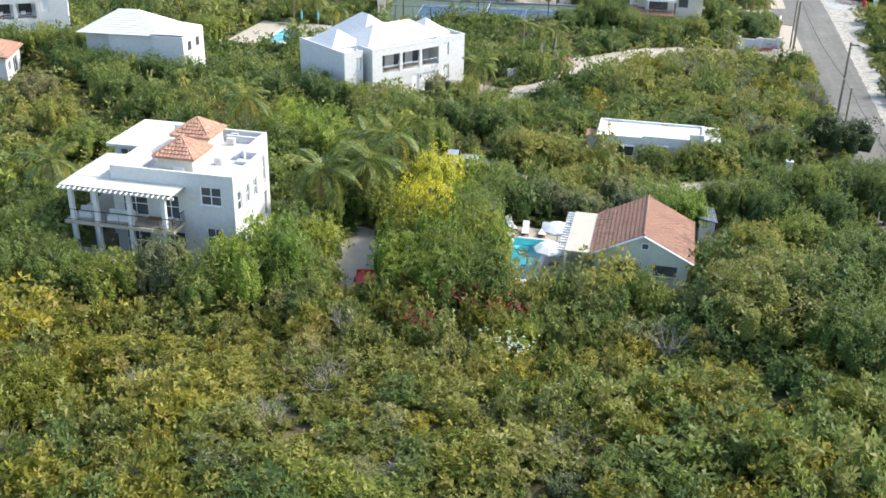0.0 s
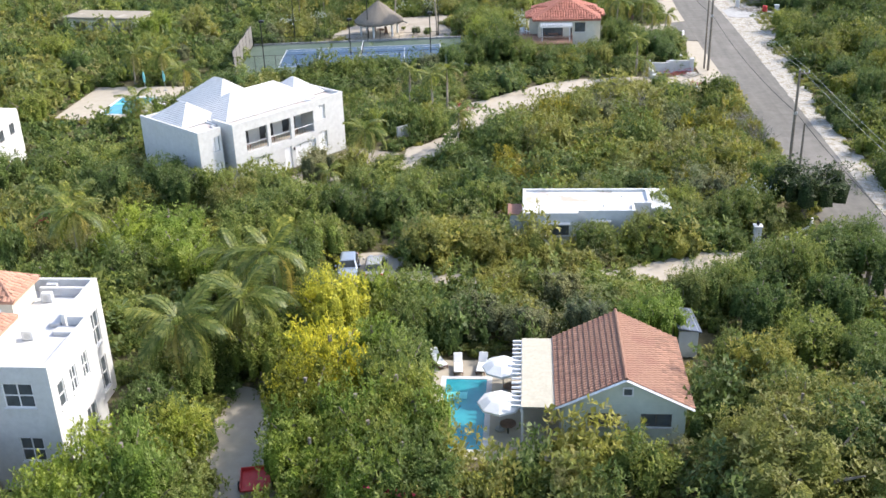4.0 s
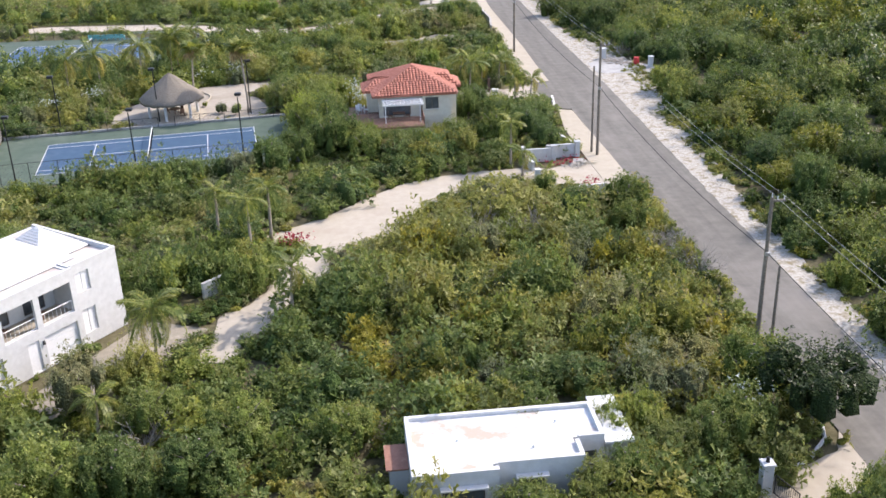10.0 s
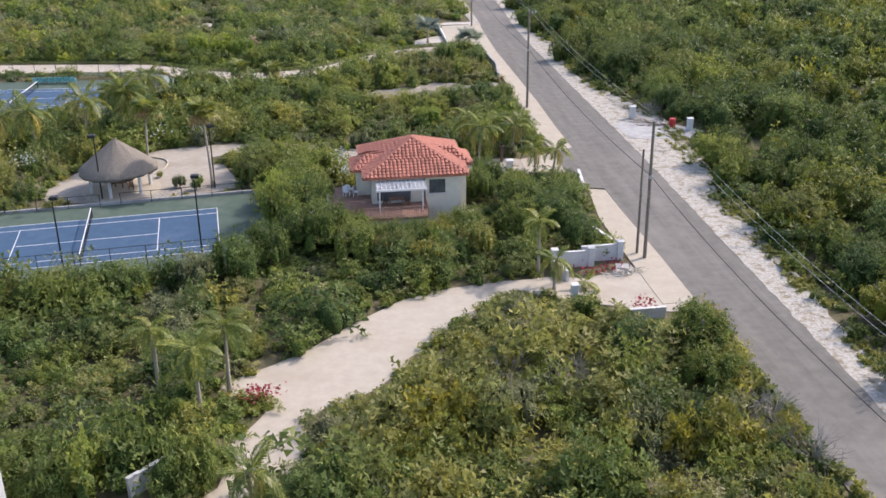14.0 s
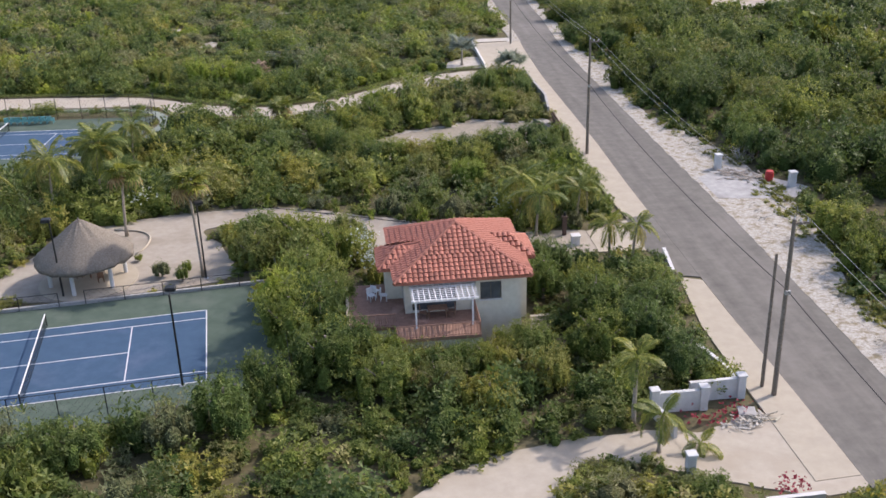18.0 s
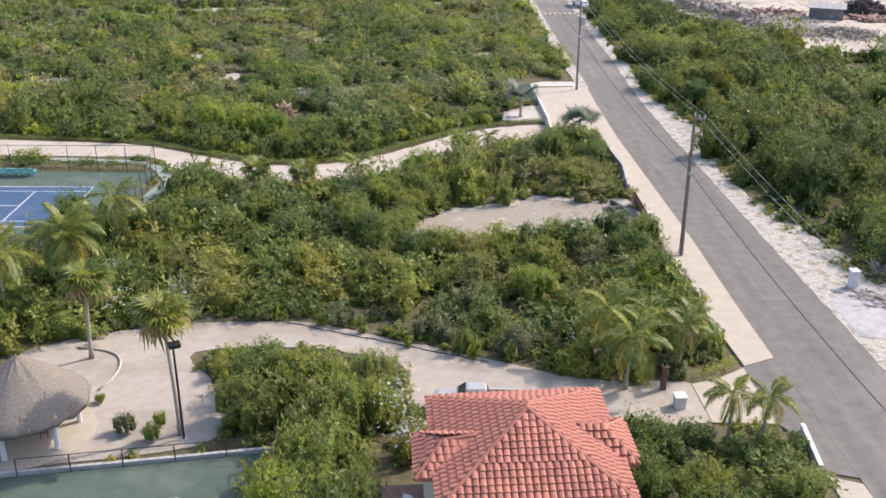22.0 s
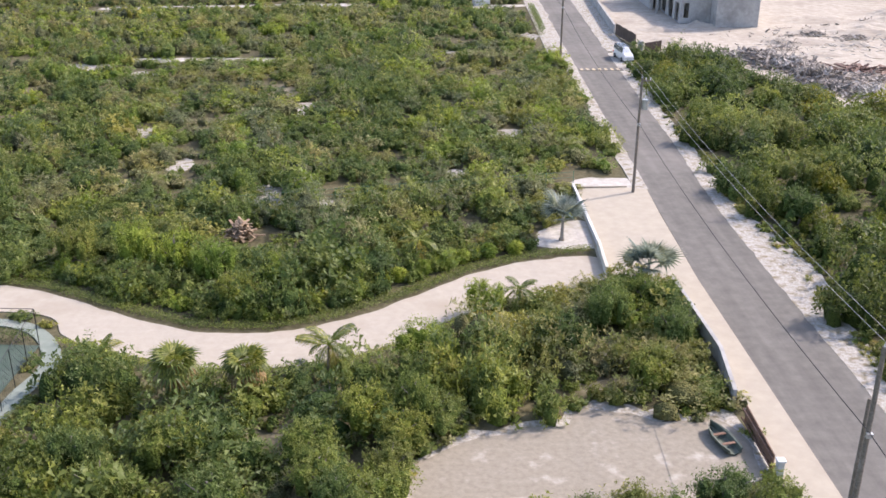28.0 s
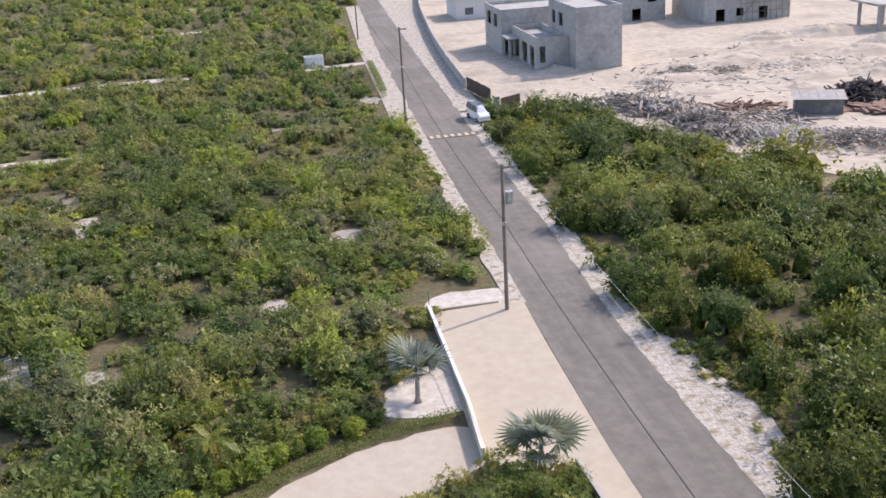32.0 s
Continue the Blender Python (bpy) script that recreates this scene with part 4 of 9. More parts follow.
def villa(name, label, at, turn, left=True):
    h = thing(name, label, "villa", at, turn)
    # right block, middle with balconies, left block
    blk = [(-4.0, -0.5), (0.0, -0.5), (0.0, 8.6), (-4.0, 8.6)]
    shell(h, blk, 0, 6.3, M_WHITE, {0: [(0.2, 1.4, 4.15, 5.7, 0), (0.25, 1.45, 0.9, 2.8, 0)], 1: [(2.0, 3.2, 3.9, 5.4), (5.0, 6.4, 3.9, 5.4)]}, frame_mat=M_FRAMEW)
    for o in ((0.2, 1.4, 4.15, 5.7), (0.25, 1.45, 0.9, 2.8)):
        shutters(h, blk[0], blk[1], o)
    ops = [(1.5, 4.2, 3.15, 5.45, 0), (4.6, 7.25, 3.15, 5.45, 0), (7.7, 10.35, 3.15, 5.45, 0), (1.8, 4.2, 0.1, 2.4, 0), (6.15, 7.1, 0.05, 2.4, 0), (7.6, 10.4, 0.1, 2.4, 0)]
    shell(h, [(-14.8, -0.7), (-4.03, -0.7), (-4.03, 8.6), (-14.8, 8.6)], 0, 6.2, M_WHITE, {0: ops})
    bm = wall_with(bmesh.new(), (-14.5, 1.6), (-4.3, 1.6), 0.0, 5.9, [(1.4, 3.2, 3.25, 5.2), (4.6, 6.4, 3.25, 5.2), (7.6, 9.4, 3.25, 5.2)], 0.2)
    part("inner_wall", bm, M_GREYW, h)
    for u0 in (1.4, 4.6, 7.6):
        window_in(h, (-14.5, 1.6), (-4.3, 1.6), (u0, u0 + 1.8, 3.25, 5.2), 2, 1, M_FRAME, False, "glass_door")
    part("balcony_floor", boxes((-14.5, -0.42, 2.9, -4.3, 1.58, 3.1)), M_PAVE, h)
    for u0, u1, _, _, _ in ops[:3]:
        railing(h, (-14.8 + u0, -0.5), (-14.8 + u1, -0.5), 3.12, 0.85, 0.3, M_FRAMEW)
        c_ = thing("balcony_chair", "brown wooden armchair on a villa balcony", "chair", h.matrix_world @ Vector((-14.8 + u0 + 0.9, 0.6, 3.1)), turn + 20, "balcony chairs")
        part("seat", soft(boxes((-0.35, -0.33, 0.3, 0.35, 0.33, 0.42)), 0.04), M_WOOD, c_)
        part("backrest", soft(boxes((-0.35, 0.28, 0.425, 0.35, 0.38, 0.95)), 0.03), M_GREYW, c_)
        for x in (-0.3, 0.3):
            for y in (-0.27, 0.27):
                part("leg", boxes((x - 0.03, y - 0.03, 0.003, x + 0.03, y + 0.03, 0.298)), M_WOOD, c_)
    for u0, u1 in ((1.8, 4.2), (7.6, 10.4)):
        part("garage_door", boxes(*[(-14.8 + u0, -0.52, 0.1 + 0.58 * k, -14.8 + u1, -0.47, 0.66 + 0.58 * k) for k in range(4)]), M_FRAMEW, h)
    part("door", boxes((-8.65, -0.6, 0.05, -7.7, -0.55, 2.4)), M_FRAMEW, h, "white panelled door")
    part("wall_lamp", soft(boxes((-7.45, -0.82, 1.9, -7.3, -0.705, 2.2)), 0.02), M_DARK, h)
    part("flat_roof", boxes((-14.55, -0.45, 5.95, -4.06, 8.3, 6.12), (-4.0, -0.25, 5.95, -0.25, 8.3, 6.12)), M_TERRACE, h, "stained pale flat roof edge round the hips")
    part("parapet", boxes((-14.8, -0.72, 6.203, -4.06, -0.5, 6.42), (-4.0, -0.52, 6.303, 0.02, -0.3, 6.46), (-0.2, -0.297, 6.303, 0.02, 8.6, 6.46), (-14.8, -0.497, 6.203, -14.58, 2.6, 6.42)), M_WHITE, h)
    hip(h, -4.9, 1.9, -0.3, 6.9, 6.2, 1.75, M_FLATW, 13)
    hip(h, -14.3, 0.95, -2.4, 7.3, 6.2, 2.0, M_FLATW, 16)
    if left:
        lf = [(-18.2, 0.3), (-15.5, 0.3), (-15.5, 1.8), (-14.83, 1.8), (-14.83, 10.4), (-18.2, 10.4)]
        shell(h, lf, 0, 6.1, M_WHITE, {0: [(1.5, 2.4, 3.9, 5.4, 0), (1.5, 2.4, 0.9, 2.6, 0)]}, frame_mat=M_FRAMEW)
        for o in ((1.5, 2.4, 3.9, 5.4), (1.5, 2.4, 0.9, 2.6)):
            shutters(h, lf[0], lf[1], o)
        part("left_flat_roof", prism(bmesh.new(), [(-17.95, 0.55), (-15.75, 0.55), (-15.75, 2.05), (-15.1, 2.05), (-15.1, 10.1), (-17.95, 10.1)], 5.8, 5.97), M_TERRACE, h)
        part("left_parapet", boxes((-18.2, 0.28, 6.103, -15.5, 0.5, 6.28), (-18.2, 0.503, 6.103, -17.98, 10.4, 6.28)), M_WHITE, h)
        hip(h, -17.9, 3.4, -12.9, 9.4, 6.05, 1.75, M_FLATW, 13)
        hip(h, -12.5, 4.6, -6.2, 12.4, 6.25, 2.4, M_FLATW, 17)
    clear_local(h, [(-18.0, -0.8), (0.1, -0.8), (0.1, 8.7), (-6, 9), (-6, 12.6), (-12.6, 12.6), (-18.2, 12.0), (-18.2, 0.3)], 0.0)
    return h


villa("white_villa", "white two-storey villa with pale hip roofs and three open balconies", (-26.4, 128.6, 0), 52)
h = thing("hillside_house", "white house with a broad pale hip roof among trees", "house", (-60.4, 117.6, 0), 4)
shell(h, [(-10.2, 0.6), (-4.0, 0.6), (-4.0, 0.0), (0.0, 0.0), (0.0, 7.0), (-10.2, 7.0)], 0, 5.9, M_WHITE, {3: [(1.5, 2.7, 3.8, 5.0), (4.2, 5.4, 3.8, 5.0), (1.5, 2.7, 0.9, 2.2)]}, frame_mat=M_FRAME)
part("wall", boxes((-14.2, 2.0, 0, -10.23, 8.0, 5.5)), M_WHITE, h)
part("flat_roof", boxes((-10.0, 0.85, 5.92, -0.1, 6.9, 6.05)), M_ROOFW, h)
hip(h, -14.6, 0.2, -3.4, 8.8, 5.8, 2.4, M_FLATW, 11)
hip(h, -4.4, 0.2, 0.0, 6.8, 6.06, 0.8, M_FLATW, 5)
clear_local(h, [(-14.6, 0), (0, 0), (0, 9), (-14.6, 9)])
villa("distant_villa", "white villa with balconies half hidden by palms", (-88.0, 136.0, 0), 32, left=False)

# ---- small house with a red roof at the edge of the trees ----
M_BROWNT = surface("weathered_brown_tile", (0.24, 0.14, 0.1), (0.36, 0.22, 0.16), 5.0, 0.5, 0.85, bump=0.1, stain=(0.2, 0.13, 0.1), piece=0.25)
h = thing("tiled_house", "small white house with a terracotta hip roof", "house", (-86.2, 110.6, 0), 20)
shell(h, [(-5, 0), (4, 0), (4, 7), (-5, 7)], 0, 3.2, M_WHITE, {0: [(2.0, 3.4, 1.0, 2.2), (6.0, 7.4, 1.0, 2.2)], 1: [(1.0, 2.2, 1.0, 2.2), (3.4, 5.4, 0.1, 2.2)]})
rest = []
c = [(-5.5, -0.5, 3.15), (4.5, -0.5, 3.15), (4.5, 7.5, 3.15), (-5.5, 7.5, 3.15)]
tops = [(-1.5, 3.5, 5.2), (0.5, 3.5, 5.2)]
for i, (a, b) in enumerate(((tops[0], tops[1]), (tops[1], tops[1]), (tops[1], tops[0]), (tops[0], tops[0]))):
    tiled(h, c[i], c[(i + 1) % 4], a, b, TT, 0.38, 0.45, 0, M_BROWNT, rest)
join_tiles(h, rest, TT, "terracotta roof tiles")
clear_local(h, [(-5.5, -0.5), (4.5, -0.5), (4.5, 7.5), (-5.5, 7.5)])

# ---- pool house in the western woods ----
h = thing("pool_house", "low pale stone pool house with arched openings among trees", "building", (-84.0, 190.0, 0), -9)
shell(h, [(0, 0), (13.0, 0), (13.0, 5.0), (0, 5.0)], 0, 2.7, M_CREAM, {0: [(1.2, 3.4, 0.1, 2.1, 0), (4.6, 6.8, 0.1, 2.1, 0), (8.6, 11.4, 0.1, 2.1, 0)]})
part("back_wall", boxes((0.3, 2.6, 0, 12.7, 2.8, 2.6)), M_GREYW, h)
part("roof", soft(boxes((-0.5, -0.6, 2.703, 13.5, 5.5, 3.0)), 0.08), M_LOT, h, "flat sandy-coloured roof")
clear_local(h, [(-0.5, -2.0), (13.5, -2.0), (13.5, 5.5), (-0.5, 5.5)], 0.2)

# ---- cream house with the red tiled roof ----
h = thing("red_roof_house", "two-storey cream house with a red clay-tile hip roof", "house", (0, 0, 0))
RT = tile_mesh("red_tile", 0.37, 0.41, M_RED, 0.12, 5)
core_ = [(-4.6, 170.4), (0.35, 170.4), (0.35, 170.1), (3.6, 170.1), (3.6, 179.3), (-4.6, 179.3)]
shell(h, core_, 0.0, 5.25, M_CREAM, {0: [(0.5, 3.6, 2.75, 4.75)], 2: [(0.35, 1.85, 3.4, 4.75)], 3: [(2.0, 3.4, 3.3, 4.7), (6.2, 7.6, 3.3, 4.7)], 5: [(1.0, 2.6, 3.0, 4.8), (5.0, 6.4, 3.3, 4.7)]}, frame_mat=M_FRAME)
E_ = 5.2
sw, se, ne, nw = (-5.35, 169.75, E_), (4.35, 169.75, E_), (4.35, 180.2, E_), (-5.5, 179.9, E_)
ra, rb = (-0.45, 175.2, 7.3), (-0.3, 175.7, 7.3)
rest = []
tiled(h, sw, se, ra, ra, RT, 0.37, 0.41, 280, M_RED, rest)
tiled(h, se, ne, ra, rb, RT, 0.37, 0.41, 10, M_RED, rest)
tiled(h, ne, nw, rb, rb, RT, 0.37, 0.41, 0, M_RED, rest)
tiled(h, nw, sw, rb, ra, RT, 0.37, 0.41, 10, M_RED, rest)
for a, b in ((sw, ra), (se, ra), (ne, rb), (nw, rb), (ra, rb)):
    cap(h, a, b, M_RED, 0.14)
# small side hips to the west and east
for s_, y0, y1 in ((-1, 172.4, 176.4), (1, 173.0, 177.2)):
    xe, xi, ym = (-6.35, -3.0, 174.4) if s_ < 0 else (5.1, 2.2, 175.1)
    za = 5.12
    a, b, c, d = (xe, y0, za), (xe, y1, za), (xi, ym, 6.3), (xe - s_ * 1.5, ym, 6.05)
    inner0, inner1 = (xi, y0, za), (xi, y1, za)
    if s_ < 0:
        tiled(h, a, inner0, d, c, RT, 0.37, 0.41, 0, M_RED, rest)
        tiled(h, inner1, b, c, d, RT, 0.37, 0.41, 0, M_RED, rest)
        tiled(h, b, a, d, d, RT, 0.37, 0.41, 0, M_RED, rest)
    else:
        tiled(h, inner0, a, c, d, RT, 0.37, 0.41, 0, M_RED, rest)
        tiled(h, b, inner1, d, c, RT, 0.37, 0.41, 0, M_RED, rest)
        tiled(h, a, b, d, d, RT, 0.37, 0.41, 0, M_RED, rest)
    for p, q in ((a, d), (b, d), (d, c)):
        cap(h, p, q, M_RED, 0.12)
    xw0, xw1 = (xe + 0.5, -4.63) if s_ < 0 else (3.63, xe - 0.5)
    part("bay_wall", boxes((xw0, y0 + 0.5, 0.0, xw1, y1 - 0.5, 5.0)), M_CREAM, h)
join_tiles(h, rest, RT, "rows of red clay roof tiles")
part("eaves", boxes((-5.2, 169.85, 5.0, 4.15, 170.07, 5.05), (-5.2, 179.33, 5.0, 4.15, 179.9, 5.05)), M_WOOD, h)
M_DECK = surface("brown_deck_tile", (0.2, 0.11, 0.08), (0.3, 0.18, 0.13), 3.0, 0.5, 0.8, bump=0.1, stain=(0.42, 0.26, 0.2))
part("terrace", boxes((-8.7, 168.6, 2.3, 0.3, 170.38, 2.55), (-8.7, 170.39, 2.3, -4.62, 175.5, 2.55)), M_DECK, h, "brown tiled upper terrace")
part("terrace_wall", boxes((-8.6, 168.7, 0.0, 0.2, 168.9, 2.297), (-8.6, 168.91, 0.0, -8.4, 175.4, 2.297)), M_CREAM, h)
part("front_terrace", boxes((-5.4, 166.6, 2.3, 0.3, 168.59, 2.55)), M_DECK, h)
part("front_terrace_wall", boxes((-5.3, 166.75, 0, 0.2, 166.95, 2.297)), M_CREAM, h)
part("parapet_cap", boxes((-8.75, 168.62, 2.553, -8.55, 175.5, 2.75)), M_PAVE, h)
M_RAILW = surface("faded_red_timber", (0.2, 0.11, 0.08), (0.34, 0.2, 0.15), 5.0, 0.6, 0.8, bump=0.1)
railing(h, (-8.6, 168.65), (-5.4, 168.65), 2.55, 0.95, 0.16, M_RAILW)
railing(h, (-5.35, 166.66), (0.2, 166.66), 2.55, 0.95, 0.2, M_RAILW)
railing(h, (0.25, 166.66), (0.25, 170.3), 2.55, 0.95, 0.2, M_RAILW)
for y in (168.0, 170.2):
    part("beam", boxes((-4.3, y, 4.5, 0.3, y + 0.12, 4.66)), M_FRAMEW, h)
for i in range(12):
    x = -4.15 + 0.38 * i
    part("slat", boxes((x, 167.7, 4.663, x + 0.06, 170.38, 4.76)), M_FRAMEW, h)
for i in range(9):
    y = 167.85 + i * 0.29
    part("cross_slat", boxes((-4.3, y, 4.763, 0.3, y + 0.045, 4.8)), M_FRAMEW, h)
for x in (-4.0, -0.1):
    part("post", boxes((x - 0.06, 168.0, 2.552, x + 0.06, 168.12, 4.498)), M_FRAMEW, h)
part("side_stair", boxes(*[(4.6 + 0.0, 170.6 + 0.3 * i, 0.0, 6.0, 170.9 + 0.3 * i, 0.17 * (i + 1)) for i in range(5)]), M_PAVE, h)
clear_local(h, [(-8.8, 166.2), (5.2, 166.2), (5.2, 181), (-8.8, 181)], -0.3)
t_ = thing("terrace_table", "dark wooden table on the terrace", "table", (-2.4, 169.6, 2.55))
part("tabletop", soft(boxes((-0.7, -0.4, 0.7, 0.7, 0.4, 0.75)), 0.01), M_WOOD, t_)
for x in (-0.6, 0.6):
    for y in (-0.3, 0.3):
        part("leg", boxes((x - 0.03, y - 0.03, 0, x + 0.03, y + 0.03, 0.698)), M_WOOD, t_)


def terrace_chair(at, turn, material, label):
    c_ = thing("terrace_chair", label, "chair", at, turn, "terrace chairs")
    part("seat", soft(boxes((-0.25, -0.25, 0.4, 0.25, 0.25, 0.46)), 0.015), material, c_)
    part("backrest", soft(boxes((-0.25, 0.22, 0.465, 0.25, 0.27, 0.95)), 0.015), material, c_)
    for x in (-0.21, 0.21):
        for y in (-0.21, 0.21):
            part("leg", boxes((x - 0.025, y - 0.025, 0, x + 0.025, y + 0.025, 0.398)), material, c_)
    return c_


for x, y, a in ((-6.9, 172.9, 30), (-6.0, 172.8, 80), (-6.6, 173.6, 150)):
    terrace_chair((x, y, 2.55), a, M_FRAMEW, "white terrace chair on the brown deck")
for x, y, a in ((-3.4, 169.6, 90), (-1.4, 169.6, -90)):
    terrace_chair((x, y, 2.55), a, M_WOOD, "brown wooden terrace chair at the table")

# ---- thatched shelter ----
p = thing("palapa", "round thatched shelter with a shaggy grey roof on white posts", "shelter", (-30.0, 185.5, 0))
part("floor", rod(bmesh.new(), (0, 0, 0.0), (0, 0, 0.12), 4.0, n=24), M_PAVE, p)
bm = bmesh.new()
rings, n_ = [], 40
for k, (rr, zz) in enumerate(((3.95, 2.2), (3.9, 2.5), (3.4, 2.95), (2.5, 3.65), (1.5, 4.45), (0.6, 5.15), (0.15, 5.45))):
    rings.append([bm.verts.new(((rr + rng.uniform(-0.14, 0.14) * (k < 2)) * math.cos(2 * math.pi * i / n_), (rr + rng.uniform(-0.05, 0.05)) * math.sin(2 * math.pi * i / n_), zz + rng.uniform(-0.07, 0.07) * (2.2 if k == 0 else 1))) for i in range(n_)])
for a, b in zip(rings, rings[1:]):
    for i in range(n_):
        bm.faces.new((a[i], a[(i + 1) % n_], b[(i + 1) % n_], b[i]))
bm.faces.new(rings[-1])
inner = [bm.verts.new((3.6 * math.cos(2 * math.pi * i / n_), 3.6 * math.sin(2 * math.pi * i / n_), 2.4)) for i in range(n_)]
apex = bm.verts.new((0, 0, 4.9))
for i in range(n_):
    bm.faces.new((rings[0][(i + 1) % n_], rings[0][i], inner[i], inner[(i + 1) % n_]))
    bm.faces.new((inner[(i + 1) % n_], inner[i], apex))
part("thatch", bm, M_THATCH, p, "shaggy grey palm thatch", smooth=True)
r = np.random.default_rng(3)
bm = bmesh.new()
for i in range(900):
    a, f = r.uniform(0, 2 * math.pi), r.uniform(0, 1) ** 0.6
    rr, zz = 0.2 + 3.6 * f, 5.42 - 2.85 * f ** 0.95 + 0.02
    d, s = Vector((math.cos(a), math.sin(a), -0.75)).normalized(), Vector((-math.sin(a), math.cos(a), 0)) * 0.05
    q = Vector((rr * math.cos(a), rr * math.sin(a), zz))
    bm.faces.new([bm.verts.new(q - s), bm.verts.new(q + s), bm.verts.new(q + d * 0.55 + Vector((0, 0, 0.06)))])
part("thatch_fringe", bm, M_THATCH, p)
for i in range(6):
    a = radians(20 + 60 * i)
    part("post", rod(bmesh.new(), (3.0 * math.cos(a), 3.0 * math.sin(a), 0.122), (3.0 * math.cos(a), 3.0 * math.sin(a), 2.9), 0.17, n=10), M_WHITE, p)
part("finial", rod(bmesh.new(), (0, 0, 5.3), (0, 0, 5.65), 0.12, 0.03), M_THATCH, p)
clear_local(p, [(-4.5, -4.2), (4.5, -4.2), (4.5, 4.2), (-4.5, 4.2)])
for x, y, a in ((-30.9, 186.1, 20), (-29.3, 186.7, -40), (-28.9, 184.9, 200)):
    c_ = terrace_chair((x, y, 0.12), a, M_WOOD, "dark wooden chair under the thatch")
t_ = thing("bar_table", "dark wooden table under the thatched roof", "table", (-29.9, 185.8, 0.12))
part("tabletop", rod(bmesh.new(), (0, 0, 0.7), (0, 0, 0.75), 0.7, n=16), M_WOOD, t_)
part("table_leg", rod(bmesh.new(), (0, 0, 0), (0, 0, 0.698), 0.07), M_WOOD, t_)

# ---- tennis courts ----
def tennis_court(name, at, turn, back, side, label):
    """Local x along the court, y across it, origin at the middle."""
    c_ = thing(name, label, "tennis court", at, turn, kind="structure")
    x, y = 11.885 + back, 5.485 + side
    part("apron", boxes((-x, -y, -0.1, x, y, 0.012)), M_GREEN, c_, "green hard-court apron")
    part("playing_surface", boxes((-11.885, -5.485, 0.0, 11.885, 5.485, 0.018)), M_BLUE, c_, "blue hard-court surface with scuffs")
    w = 0.07
    for d in ((-11.885, -5.485, 11.885, -5.485 + w), (-11.885, 5.485 - w, 11.885, 5.485), (-11.885, -4.115, 11.885, -4.115 + w), (-11.885, 4.115 - w, 11.885, 4.115),
              (-11.885, -5.41, -11.885 + w, 5.41), (11.885 - w, -5.41, 11.885, 5.41), (-6.4, -4.04, -6.4 + w, 4.04), (6.4 - w, -4.04, 6.4, 4.04), (-6.32, -w / 2, 6.32, w / 2)):
        part("court_line", boxes((d[0], d[1], 0.019, d[2], d[3], 0.023)), M_LINE, c_)
    clear_local(c_, [(-x, -y), (x, -y), (x, y), (-x, y)], 0.1)
    n_ = thing("tennis_net", "dark tennis net with a white band between two posts", "net", at, turn)
    for yy in (-5.9, 5.9):
        part("post", rod(bmesh.new(), (0, yy, 0.0), (0, yy, 1.1), 0.05), M_DARK, n_)
    bm = bmesh.new()
    for i in range(60):
        yy = -5.9 + 11.8 * i / 59
        rod(bm, (0, yy, 0.03), (0, yy, 0.98), 0.009, n=3, caps=False)
    for i in range(8):
        rod(bm, (0, -5.9, 0.06 + 0.12 * i), (0, 5.9, 0.06 + 0.12 * i), 0.009, n=3, caps=False)
    part("netting", bm, M_DARK, n_)
    part("band", boxes((-0.03, -5.9, 0.98, 0.03, 5.9, 1.06)), M_LINE, n_, "white net band")
    return c_, x, y


M_NETTING = surface("faded_woven_netting", (0.13, 0.125, 0.115), (0.2, 0.19, 0.175), 6.0, 0.8, 0.9, bump=0.1, stain=(0.24, 0.22, 0.2))


def court_fence(at, turn, runs, height, label, screen=()):
    f_ = thing("court_fence", label, "fence", at, turn)
    for k, (a, b) in enumerate(runs):
        a, b = Vector((*a, 0)), Vector((*b, 0))
        n = max(1, round((b - a).length / 3.0))
        for i in range(n + 1):
            p_ = a.lerp(b, i / n)
            part("post", rod(bmesh.new(), p_, p_ + Vector((0, 0, height)), 0.035, n=6), M_DARK, f_)
        up = Vector((0, 0, height))
        part("rail", rod(bmesh.new(), a + up, b + up, 0.025, n=6), M_DARK, f_)
        bm = bmesh.new()
        m_ = int((b - a).length / 0.5)
        for i in range(m_):
            p_, q_ = a.lerp(b, i / m_), a.lerp(b, min(1, (i + height / 0.55) / m_))
            rod(bm, p_, q_ + up * min(1.0, (m_ - i) * 0.55 / height), 0.006, n=3, caps=False)
            rod(bm, p_ + up, q_ + up * (1 - min(1.0, (m_ - i) * 0.55 / height)), 0.006, n=3, caps=False)
        part("wire_mesh", bm, M_DARK, f_)
        if k in screen:
            for i in range(n):
                p_, q_ = a.lerp(b, (i + 0.02) / n), a.lerp(b, (i + 0.98) / n)
                bm = boxes((0, -0.012, 0.15, (q_ - p_).length, 0.012, height - 0.08 - 0.1 * (i % 2)))
                bmesh.ops.transform(bm, matrix=Matrix.Translation(p_) @ (q_ - p_).to_track_quat("X", "Z").to_matrix().to_4x4(), verts=bm.verts)
                part("windscreen", bm, M_NETTING, f_, "faded grey woven windscreen")
    return f_


